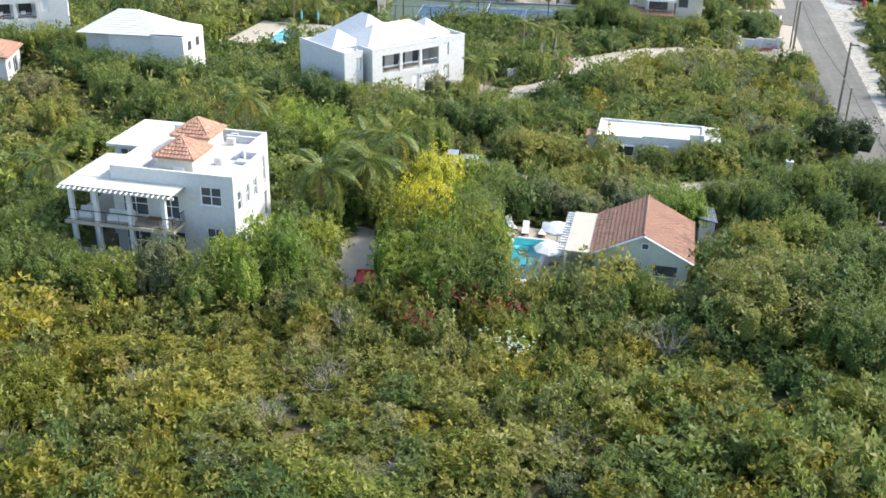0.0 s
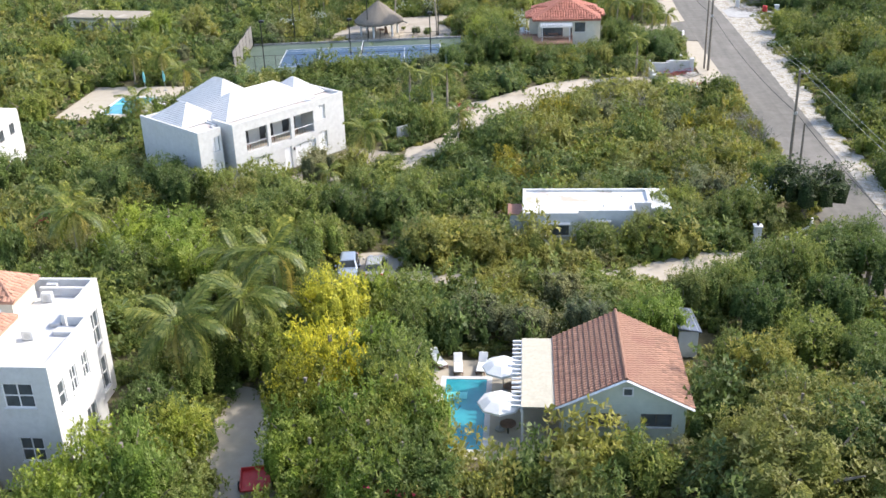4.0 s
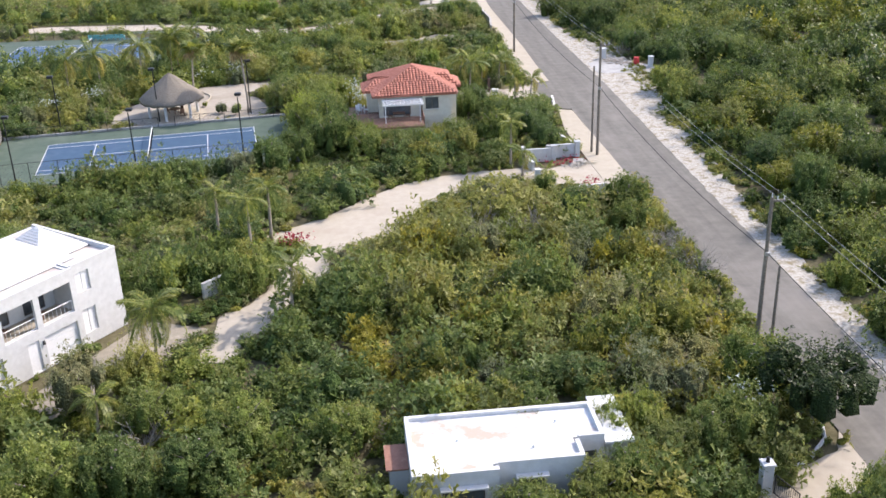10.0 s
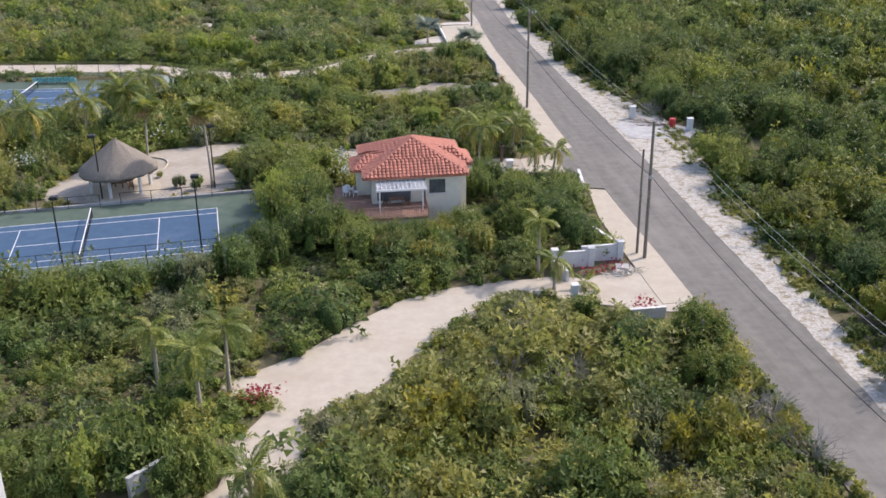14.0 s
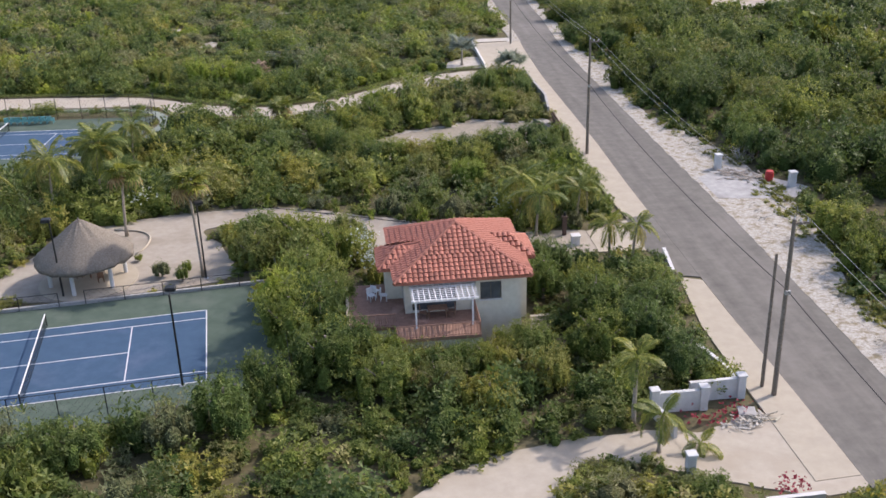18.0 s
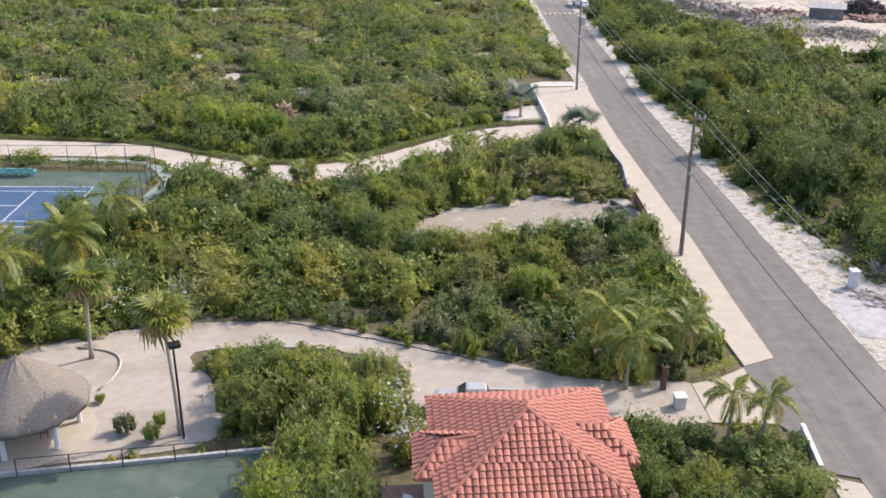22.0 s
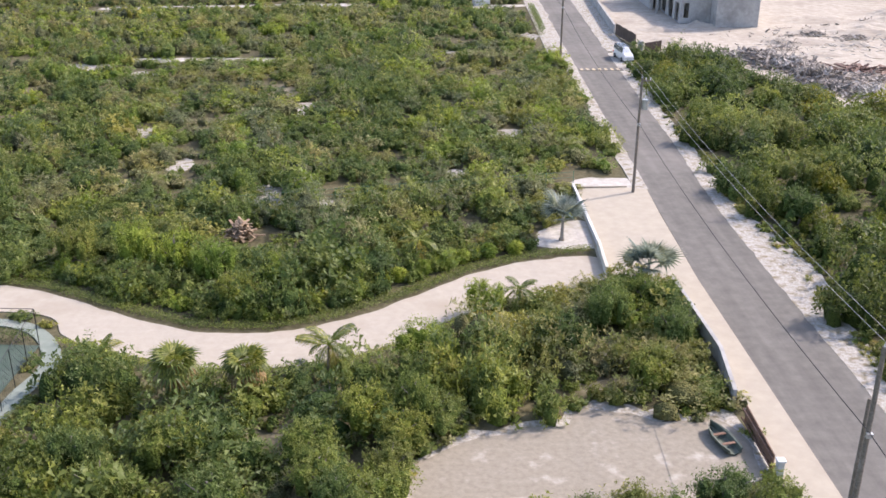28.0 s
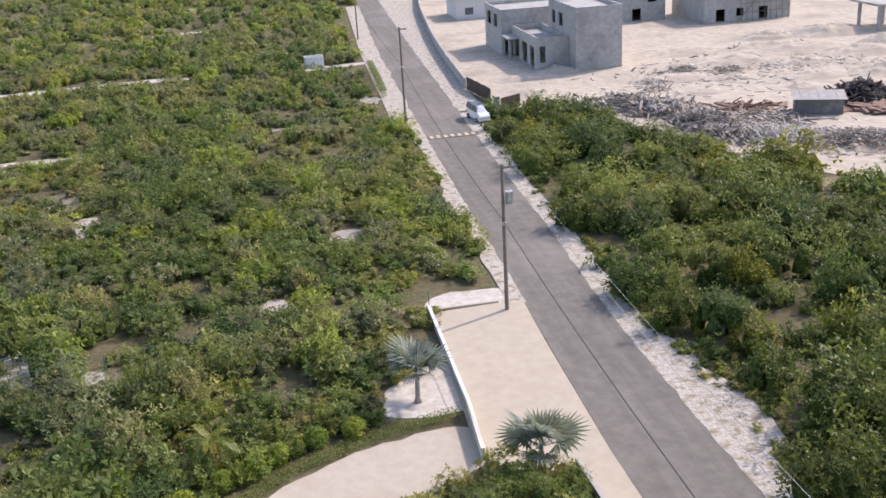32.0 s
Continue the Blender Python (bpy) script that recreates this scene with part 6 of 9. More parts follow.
for x, w, z in ((-1.5, 0.5, 0.5), (-0.8, 0.62, 0.5), (0.2, 0.64, 0.52), (1.0, 0.45, 0.58), (1.65, 0.06, 0.7)):
    secs.append([bm.verts.new((x, w * c, z * s_)) for c, s_ in ((-1, 1), (-0.85, 0.35), (0, 0.0), (0.85, 0.35), (1, 1), (0.8, 0.95), (0.6, 0.4), (0, 0.2), (-0.6, 0.4), (-0.8, 0.95))])
for a, b in zip(secs, secs[1:]):
    for i in range(10):
        bm.faces.new((a[i], a[(i + 1) % 10], b[(i + 1) % 10], b[i]))
bm.faces.new(secs[0][::-1]), bm.faces.new(secs[-1])
part("hull", bm, surface("dull_green_hull", (0.06, 0.08, 0.06), (0.11, 0.13, 0.1), 3.0, 0.6, 0.6), bt)
for x in (-0.7, 0.4):
    part("thwart", boxes((x - 0.12, -0.5, 0.38, x + 0.12, 0.5, 0.42)), M_WOOD, bt)

# ---- pool and its furniture ----
M_POOL, t_n, p_n = shader("pool_water")
g_n = noise_tex(t_n, 0.6, 3.0)
link(t_n, ramp(t_n, g_n, (0.3, (0.02, 0.22, 0.28)), (0.7, (0.04, 0.33, 0.38))), p_n.inputs["Base Color"])
p_n.inputs["Roughness"].default_value = 0.05
b_n = node(t_n, "ShaderNodeBump", Strength=0.15, Distance=0.03)
link(t_n, noise_tex(t_n, 5.0, 3.0), b_n.inputs["Height"])
link(t_n, b_n.outputs[0], p_n.inputs["Normal"])
M_POOLSTEP = surface("turquoise_pool_tile", (0.1, 0.5, 0.52), (0.16, 0.58, 0.6), 3.0, 0.5, 0.3, bump=0.02)


def pool(name, label, x0, y0, x1, y1, step, deck_z=0.04):
    p_ = thing(name, label, "swimming pool", ((x0 + x1) / 2, (y0 + y1) / 2, deck_z))
    w, d = (x1 - x0) / 2, (y1 - y0) / 2
    part("water", boxes((-w, -d, 0.002, w, d, 0.012)), M_POOL, p_, "still turquoise water")
    part("pool_step", boxes((-w + 0.1, step - 0.4, 0.013, w * 0.1, step + 0.4, 0.018)), M_POOLSTEP, p_)
    part("coping", boxes((-w - 0.35, -d - 0.35, -0.02, w + 0.35, -d, 0.05), (-w - 0.35, d, -0.02, w + 0.35, d + 0.35, 0.05), (-w - 0.35, -d + 0.002, -0.02, -w, d - 0.002, 0.05), (w, -d + 0.002, -0.02, w + 0.35, d - 0.002, 0.05)), M_WHITE, p_)


pool("swimming_pool", "small turquoise pool with pale coping beside a cottage", -11.3, 72.4, -8.6, 80.3, 2.0)


def umbrella(at, r_, h_, label, material, closed=False):
    u_ = thing("parasol", label, "umbrella", at, rng.uniform(0, 60), "poolside umbrellas")
    part("pole", rod(bmesh.new(), (0, 0, 0.08), (0, 0, h_ + 0.1), 0.03), M_STEEL, u_)
    part("base", rod(bmesh.new(), (0, 0, 0), (0, 0, 0.08), 0.3, n=16), M_CONC, u_)
    bm = bmesh.new()
    n = 8
    if closed:
        rings_ = [(0.05, h_ + 0.1), (0.18, h_ - 0.5), (0.14, h_ - 1.3)]
    else:
        rings_ = [(0.03, h_ + 0.1), (r_ * 0.55, h_ - 0.18), (r_, h_ - 0.55), (r_, h_ - 0.68)]
    rr = [[bm.verts.new((q * math.cos(2 * math.pi * i / n), q * math.sin(2 * math.pi * i / n), z)) for i in range(n)] for q, z in rings_]
    bm.faces.new(rr[0])
    for a, b in zip(rr, rr[1:]):
        for i in range(n):
            bm.faces.new((a[i], b[i], b[(i + 1) % n], a[(i + 1) % n]))
    c_ = part("canopy", bm, material, u_)
    if not closed:
        for i in range(n):
            a = 2 * math.pi * i / n
            part("rib", rod(bmesh.new(), (0, 0, h_), (r_ * 0.97 * math.cos(a), r_ * 0.97 * math.sin(a), h_ - 0.6), 0.012, n=4), M_STEEL, c_)


M_CANVAS = surface("white_canvas", (0.74, 0.74, 0.72), (0.82, 0.82, 0.8), 3.0, 0.6, 0.9, bump=0.05, spec=0.1)
for x, y in ((-7.5, 78.8), (-7.6, 74.6)):
    umbrella((x, y, 0.04), 1.35, 2.5, "open white canvas umbrella beside a pool", M_CANVAS)
    t_ = thing("pool_table", "dark round table under a pool umbrella", "table", (x + 0.5, y - 0.4, 0.04))
    part("tabletop", rod(bmesh.new(), (0, 0, 0.7), (0, 0, 0.74), 0.5, n=14), M_WOOD, t_)
    part("table_leg", rod(bmesh.new(), (0, 0, 0), (0, 0, 0.698), 0.05), M_DARK, t_)


def lounger(at, turn, material, label):
    l_ = thing("sun_lounger", label, "sun lounger", at, turn, "sun loungers")
    part("lounger_frame", boxes((-0.32, -0.9, 0.22, 0.32, 0.35, 0.27)), M_WOOD, l_)
    part("mattress", soft(boxes((-0.3, -0.88, 0.272, 0.3, 0.33, 0.36)), 0.03), material, l_)
    b_ = part("backrest", soft(boxes((-0.3, 0, 0, 0.3, 0.72, 0.08)), 0.03), material, l_)
    b_.matrix_local = pose(0, 0.36, 0.3, 45)
    for x in (-0.27, 0.27):
        for y in (-0.8, 0.3):
            part("leg", boxes((x - 0.03, y - 0.03, 0, x + 0.03, y + 0.03, 0.218)), M_WOOD, l_)


for x, y, a in ((-10.6, 81.6, 5), (-9.0, 81.7, -6), (-12.0, 82.3, 30)):
    lounger((x, y, 0.04), a, M_CANVAS, "white cushioned sun lounger on the pool deck")
# second pool, behind the villas
slab("terrace_pool_deck", [(-65, 140.0), (-51.5, 140.0), (-51.5, 155.0), (-65, 155.0)], 0.05, M_PAVE, "pale stone terrace round a second pool", "deck")
pool("terrace_pool", "turquoise pool on a pale terrace behind villas", -59.5, 142.0, -55.0, 149.5, 1.0, 0.06)
for x, y in ((-57.4, 152.6), (-54.8, 153.0)):
    umbrella((x, y, 0.05), 1.2, 2.6, "closed turquoise umbrella on a pool terrace", M_TEAL, True)
for i in range(4):
    lounger((-53.2 + 0.2 * i, 142.4 + 1.5 * i, 0.05), 90, M_CANVAS, "white sun lounger on the pool terrace")

# ---- building site ----
def raw_block(parent, x0, y0, x1, y1, z, holes=None, parapet=0.6):
    shell(parent, [(x0, y0), (x1, y0), (x1, y1), (x0, y1)], 0, z, M_CONC, holes, 0.3)
    part("roof_slab", boxes((x0 + 0.31, y0 + 0.31, z - parapet - 0.3, x1 - 0.31, y1 - 0.31, z - parapet)), M_CONC, parent)
    clearing([(x0, y0), (x1, y0), (x1, y1), (x0, y1)], 1.0)


h = thing("concrete_house", "unfinished grey concrete house with raw walls and open windows", "building", (0, 0, 0))
raw_block(h, 54.2, 358.2, 62.3, 374.0, 10.4, {3: [(2.0, 4.0, 6.4, 8.6, 0), (6.0, 8.4, 6.4, 8.6, 0)]})
raw_block(h, 48.4, 362.0, 54.17, 378.5, 5.4, {0: [(0.6, 1.6, 1.1, 3.9, 0)], 3: [(1.5, 5.0, 0.1, 3.6, 0), (7.0, 10.5, 0.1, 3.6, 0), (12.0, 15.0, 0.1, 3.6, 0)]}, 1.0)
raw_block(h, 46.5, 379.0, 62.3, 392.0, 8.2, {0: [(0.5, 4.5, 0.1, 3.4, 0)], 3: [(2.0, 5.0, 4.6, 7.0, 0), (7.0, 10.0, 4.6, 7.0, 0)]})
for x, y in ((46.5, 373.6), (46.5, 377.8), (47.7, 377.8)):
    part("porch_column", boxes((x, y, 0, x + 0.4, y + 0.4, 3.6)), M_CONC, h)
part("porch_roof", boxes((46.2, 373.2, 3.603, 48.36, 378.6, 3.85)), M_CONC, h)
h = thing("concrete_shell", "second unfinished concrete house behind the site", "building", (0, 0, 0))
raw_block(h, 79.5, 404.0, 89.0, 420.0, 8.0, {0: [(2.0, 4.0, 0.1, 2.6, 0), (5.5, 7.5, 3.8, 5.6, 0)]})
h = thing("scaffolded_house", "unfinished concrete house wrapped in timber scaffolding", "building", (0, 0, 0))
raw_block(h, 93.0, 393.0, 112.0, 410.0, 7.5, {0: [(2.5, 4.5, 0.1, 2.6, 0), (7.0, 8.6, 1.0, 2.6, 0), (12.0, 14.0, 0.1, 2.6, 0)]})
sc = thing("timber_scaffold", "raw timber scaffold poles against a concrete wall", "scaffold", (0, 0, 0))
for i in range(9):
    x = 100.5 + 1.3 * i
    part("scaffold_pole", rod(bmesh.new(), (x, 391.6, 0), (x + rng.uniform(-0.2, 0.2), 392.6, 6.5), 0.07, n=6), M_POLE, sc)
for z in (1.8, 3.6, 5.4):
    part("scaffold_rail", rod(bmesh.new(), (100.2, 391.8, z), (111.2, 391.9, z + 0.1), 0.06, n=6), M_POLE, sc)
part("scaffold_brace", rod(bmesh.new(), (99.0, 390.6, 0), (105.0, 391.4, 6.0), 0.07, n=6), M_POLE, sc)
h = thing("column_frame", "bare concrete frame of a building under way", "building", (0, 0, 0))
for x in (116.5, 121.5):
    for y in (368.5, 375.0):
        part("column", boxes((x, y, 0, x + 0.5, y + 0.5, 4.5)), M_CONC, h)
part("floor_slab", boxes((116, 368, 4.503, 126, 378, 4.9)), M_CONC, h)
h = thing("site_shed", "low grey block shed with a pale sheet-metal roof on the site", "shed", (71.0, 316.2, 0), -24)
# shed walls darker than bare concrete: their shade is put into the base colour
M_BLOCKSHADE = surface("shaded_weathered_block", (0.1, 0.1, 0.1), (0.17, 0.17, 0.165), 1.2, 0.4, 0.9, bump=0.15, stain=(0.22, 0.21, 0.2))
part("front_wall", boxes((0, 0, 0, 6.0, 0.2, 2.05)), M_BLOCKSHADE, h)
part("back_wall", boxes((0, 3.4, 0, 6.0, 3.6, 2.35)), M_BLOCKSHADE, h)
for x in (0, 5.8):
    part("side_wall", boxes((x, 0.203, 0, x + 0.2, 3.397, 2.05)), M_BLOCKSHADE, h)
M_SHEET = surface("dull_sheet_roof", (0.23, 0.225, 0.215), (0.33, 0.325, 0.31), 1.5, 0.5, 0.7, 0.1, bump=0.05, stain=(0.26, 0.24, 0.22))
for i in range(6):
    bm = boxes((0, 0, 0, 1.13, 4.5, 0.05), (1.06, 0, 0.05, 1.13, 4.5, 0.09))
    bmesh.ops.transform(bm, matrix=pose(-0.45 + 1.15 * i, -0.45, 2.06, 4.4 + 0.5 * (i % 2)), verts=bm.verts)
    part("roof_sheet", bm, M_SHEET, h)
clear_local(h, [(0, 0), (6, 0), (6, 3.6), (0, 3.6)], 0.8)
h = thing("blue_house", "low pale blue and white house beyond the building site", "house", (0, 0, 0))
shell(h, [(48.0, 428.0), (66.0, 428.0), (66.0, 440.0), (48.0, 440.0)], 0, 4.5, M_WHITE, {0: [(2.0, 4.0, 1.0, 2.6), (7.0, 9.0, 1.0, 2.6), (13.0, 15.0, 1.0, 2.6)]}, frame_mat=M_FRAME)
part("roof", boxes((47.5, 427.5, 4.503, 66.5, 440.5, 4.8)), M_ROOFW, h)
clearing([(47, 427), (67, 427), (67, 441), (47, 441)])
w_ = wall_run("site_wall", "grey concrete boundary wall along the far road", [(33.9, 352.0), (35.4, 376.0), (37.6, 402.0), (42.5, 446.0), (48.0, 480.0)], 1.7, M_CONC, 0.25)
fe = thing("site_hoarding", "brown sheet hoarding at the site entrance", "fence", (0, 0, 0))
M_HOARD = surface("dark_brown_board", (0.05, 0.035, 0.028), (0.1, 0.072, 0.055), 3.0, 0.6, 0.8, bump=0.15, stain=(0.14, 0.1, 0.075))
for i in range(7):
    m = pose(33.9 + 0.2 * i, 351.6 - 1.5 * i, 0.05, 0, 0, -82.4)
    bm = boxes((0.0, -0.03, 0.0, 1.46, 0.03, 2.0 + 0.08 * (i % 2)))
    bmesh.ops.transform(bm, matrix=m, verts=bm.verts)
    part("sheet", bm, M_HOARD, fe)
for i in range(3):
    bm = boxes((0.0, -0.03, 0.0, 1.3, 0.03, 1.9))
    bmesh.ops.transform(bm, matrix=pose(35.3 + 1.12 * i, 334.5 + 0.72 * i, 0.05, 0, 0, 33), verts=bm.verts)
    part("sheet", bm, M_HOARD, fe)
pillar((34.7, 335.0, 0), 2.1, "concrete post at the site entrance", M_CONC, 0.8)
bump_ = thing("speed_bump", "low speed hump with worn yellow stripes across the road", "speed bump", (26.0, 323.6, 0.03))
part("hump", soft(boxes((-3.4, -0.8, 0.0, 3.5, 0.8, 0.07)), 0.03), M_ASPHALT, bump_)
M_YELL = surface("worn_yellow_paint", (0.5, 0.38, 0.2), (0.6, 0.5, 0.3), 4.0, 1.2, 0.8, bump=0.0, stain=(0.3, 0.27, 0.24), stain_at=(0.45, 0.65))
for i in range(7):
    part("stripe", boxes((-3.2 + 0.95 * i, -0.7, 0.072, -2.75 + 0.95 * i, 0.7, 0.077)), M_YELL, bump_)
bx = thing("white_enclosure", "open-topped white walled enclosure in the scrub", "enclosure", (11.9, 384.4, 0), 5)
part("floor_slab", boxes((-1.6, -1.0, -0.02, 1.6, 1.0, 0.3)), M_GREYW, bx)
for x0, y0, x1, y1 in ((-1.7, -1.1, 1.7, -0.92), (-1.7, 0.92, 1.7, 1.1), (-1.7, -0.915, -1.52, 0.915), (1.52, -0.915, 1.7, 0.915)):
    part("side_wall", soft(boxes((x0, y0, 0.0, x1, y1, 2.0)), 0.03), M_WHITE, bx)
clearing([(10.0, 382.4), (13.9, 382.4), (13.9, 386.6), (10.0, 386.6)], 0.3)
r = np.random.default_rng(21)


def debris(name, label, centre, reach, count, size, material, turn=0.0, heap=0.9, tip=14):
    """A heap of loose boards and broken pieces."""
    bm = bmesh.new()
    q = Matrix.Rotation(radians(turn), 2)
    for _ in range(count):
        u = q @ Vector((r.normal() * reach[0] * 0.5, r.normal() * reach[1] * 0.5))
        z = heap * math.exp(-((u.x / reach[0]) ** 2 + (u.y / reach[1]) ** 2)) * r.uniform(0.1, 1.0)
        l_, w, t_ = size * r.uniform(0.4, 1.5), size * r.uniform(0.06, 0.22), size * r.uniform(0.03, 0.07)
        m = pose(centre[0] + u.x, centre[1] + u.y, z + 0.05, r.normal() * tip, r.normal() * tip, r.uniform(0, 180))
        v = [bm.verts.new(m @ Vector(c)) for c in ((-l_, -w, -t_), (l_, -w, -t_), (l_, w, -t_), (-l_, w, -t_), (-l_, -w, t_), (l_, -w, t_), (l_, w, t_), (-l_, w, t_))]
        for f in ((3, 2, 1, 0), (4, 5, 6, 7), (0, 1, 5, 4), (1, 2, 6, 5), (2, 3, 7, 6), (3, 0, 4, 7)):
            bm.faces.new([v[i] for i in f])
    tagged(part(name, bm, material), label, "rubble", kind="stuff")


M_SCRAP = surface("grey_scrap_timber", (0.15, 0.125, 0.1), (0.42, 0.375, 0.32), 0.5, 0.4, 0.9, bump=0.1, stain=(0.52, 0.48, 0.43), stain_at=(0.54, 0.66))
M_REBAR = surface("rusty_dark_steel", (0.05, 0.045, 0.042), (0.14, 0.11, 0.1), 0.8, 0.4, 0.85, bump=0.1)
M_SCRAPR = surface("reddish_scrap_timber", (0.13, 0.075, 0.058), (0.3, 0.2, 0.155), 0.5, 0.4, 0.9, bump=0.1)
for hx, hy, rx, ry, n_, tn, hp in ((52.5, 331.0, 5.5, 3.6, 480, -30, 1.3), (55.8, 325.0, 5.0, 4.2, 540, -60, 1.6), (57.6, 317.0, 5.5, 3.6, 500, -70, 1.5), (58.0, 309.6, 4.4, 2.8, 280, -75, 1.1)):
    debris("scrap_heap", "long heap of grey broken timber and rubble", (hx, hy), (rx, ry), n_, 0.85, M_SCRAP, tn, hp, 24)
debris("scrap_heap_low", "scattered grey rubble at the edge of the scrub", (70.5, 301.0), (8.0, 5.0), 520, 0.6, M_SCRAP, -20, 1.3, 24)
debris("timber_stack", "scattered reddish boards beside a shed", (66.5, 322.5), (7.0, 3.2), 60, 1.3, M_SCRAPR, -20, 0.5)
debris("plank_litter", "grey planks strewn over the ground beside a shed", (66.0, 316.0), (8.0, 5.0), 190, 1.0, M_SCRAP, -20, 0.3)
debris("board_stack", "long reddish boards laid beside a shed", (82.0, 314.6), (5.0, 1.4), 80, 2.2, M_SCRAPR, -20, 0.5, 4)
debris("rebar_heap", "dark heap of twisted reinforcing bars", (83.2, 320.6), (4.2, 2.8), 380, 1.2, M_REBAR, -20, 2.6, 20)
debris("white_rubble", "pale limestone rubble in front of a shed", (64.0, 306.0), (7.5, 5.0), 700, 0.5, M_SAND, -30, 1.2, 24)
debris("yard_rubble", "pale rubble scattered over a building site", (84.0, 345.0), (26.0, 14.0), 420, 0.6, M_SAND, 10, 0.25)
debris("site_scrap", "grey offcuts scattered over a building site", (72.0, 350.0), (20.0, 12.0), 110, 0.8, M_SCRAP, 10, 0.2)
for gx, gy, gn in ((62.0, 343.4, 70), (70.0, 350.4, 110), (76.0, 347.0, 90), (85.6, 362.0, 120), (96.0, 362.0, 120), (60.0, 338.0, 60)):
    debris("rubble_patch", "grey broken stone tipped on a building site", (gx, gy), (2.8, 1.8), gn, 0.5, M_SCRAP, 10, 0.7, 24)
bm = tube(bmesh.new(), [Vector((x, y, 0.09)) for x, y in ((-30.0, 196.4), (-29.0, 196.2), (-28.0, 195.9), (-27.3, 195.5), (-26.8, 195.0), (-26.45, 194.3), (-26.3, 193.6), (-26.3, 192.8), (-26.4, 192.0), (-26.6, 191.2), (-27.0, 190.4))], [0.09] * 11, 6)
tagged(part("bed_edging", bm, M_PAVE, smooth=True), "low curved pale stone edging in a sand yard", "edging")
debris("brush_heap", "heap of dead red-brown palm fronds in the scrub", (-20.2, 255.4), (1.3, 0.7), 80, 0.7, surface("dead_brown_brush", (0.22, 0.155, 0.1), (0.38, 0.28, 0.19), 1.5, 0.4, 0.95, bump=0.1), 20, 1.9)
clearing([(-22.8, 253.6), (-17.6, 253.6), (-17.6, 257.2), (-22.8, 257.2)])
debris("verge_rubble", "loose white stones and dead branches on the sand verge", (31.5, 200.5), (3.0, 1.6), 120, 0.4, M_SCRAP, -40, 0.3)
for vx, vy, vn in ((29.0, 247.0, 130), (28.6, 240.0, 90), (28.4, 233.0, 70), (28.8, 254.0, 80), (30.0, 212.0, 110), (30.4, 205.0, 120), (29.4, 190.0, 90), (28.8, 172.0, 90), (28.6, 165.0, 80), (27.6, 150.0, 70)):
    debris("verge_stones", "loose white stones and dry scraps on the sand verge", (vx, vy), (1.1, 4.0), vn, 0.16, M_SAND, 0, 0.06)
debris("planter_rubble", "loose pale stones round a planted bed", (15.6, 157.4), (1.9, 0.8), 90, 0.3, M_SAND, 20, 0.25)
for k, (x, y, sx, sy, sz) in enumerate(((80, 354, 10, 6, 1.1), (92, 360, 13, 7, 1.3), (103, 352, 9, 5, 1.2), (66, 345, 8, 4, 0.6), (108, 372, 10, 6, 1.7), (98, 336, 8, 5, 1.4), (86, 338, 7, 4, 0.7), (76, 366, 9, 5, 0.8), (51.4, 359.4, 4.4, 2.0, 0.9), (62, 344, 3.6, 2.2, 0.8), (70, 352, 4.4, 2.6, 0.9), (74, 342, 4.0, 2.2, 0.6), (66, 334, 4.5, 2.2, 0.5), (90, 348, 5.0, 3.0, 1.0), (112, 358, 6.0, 4.0, 1.8), (43, 356, 4.5, 2.6, 0.6), (42, 346, 4.0, 3.0, 0.5), (80, 331, 5.0, 2.4, 0.6), (96, 372, 7.0, 3.4, 1.4))):
    bm = bmesh.new()
    gr = []
    for j in range(31):
        row = []
        for i in range(31):
            u, w_ = -1 + i / 15, -1 + j / 15
            e_ = max(0.0, 1 - u * u - w_ * w_)
            q = Vector((u * 3 + k * 7, w_ * 3, 0))
            z = sz * e_ ** 1.3 * (0.75 + 0.6 * noise.noise(q) + 0.35 * noise.noise(q * 2.7)) - 0.03 * (e_ == 0)
            row.append(bm.verts.new((u * sx, w_ * sy, max(z, -0.05))))
        gr.append(row)
    for j in range(30):
        for i in range(30):
            bm.faces.new((gr[j][i], gr[j][i + 1], gr[j + 1][i + 1], gr[j + 1][i]))
    mo = tagged(part("sand_mound", bm, M_SITE, smooth=True), "bulldozed mound of white limestone sand", "mound", "sand mounds", kind="stuff")
    mo.location = (x, y, 0.0)

# ---- vegetation ----
def inside(pts, poly):
    x, y = pts[:, 0], pts[:, 1]
    res = np.zeros(len(pts), bool)
    n = len(poly)
    for i in range(n):
        (x0, y0), (x1, y1) = poly[i], poly[(i + 1) % n]
        if y0 == y1:
            continue
        res ^= ((y0 > y) != (y1 > y)) & (x < (x1 - x0) * (y - y0) / (y1 - y0) + x0)
    return res


def gap_to(pts, poly):
    """Distance to an outline, below zero within it."""
    best = np.full(len(pts), 1e9)
    n = len(poly)
    for i in range(n):
        a, b = poly[i], poly[(i + 1) % n]
        d = b - a
        u = np.clip(((pts - a) @ d) / max(d @ d, 1e-9), 0, 1)
        best = np.minimum(best, np.linalg.norm(pts - a - u[:, None] * d, axis=1))
    return np.where(inside(pts, poly), -best, best)


def free_of(pts, reach):
    keep = np.ones(len(pts), bool)
    for poly, margin in CLEAR:
        lo, hi = poly.min(0) - 6, poly.max(0) + 6
        near = ((pts > lo) & (pts < hi)).all(1) & keep
        idx = np.nonzero(near)[0]
        if len(idx):
            keep[idx] = gap_to(pts[idx], poly) > margin + reach[idx]
    return keep


def unit(v):
    return v / np.maximum(np.linalg.norm(v, axis=-1, keepdims=True), 1e-9)


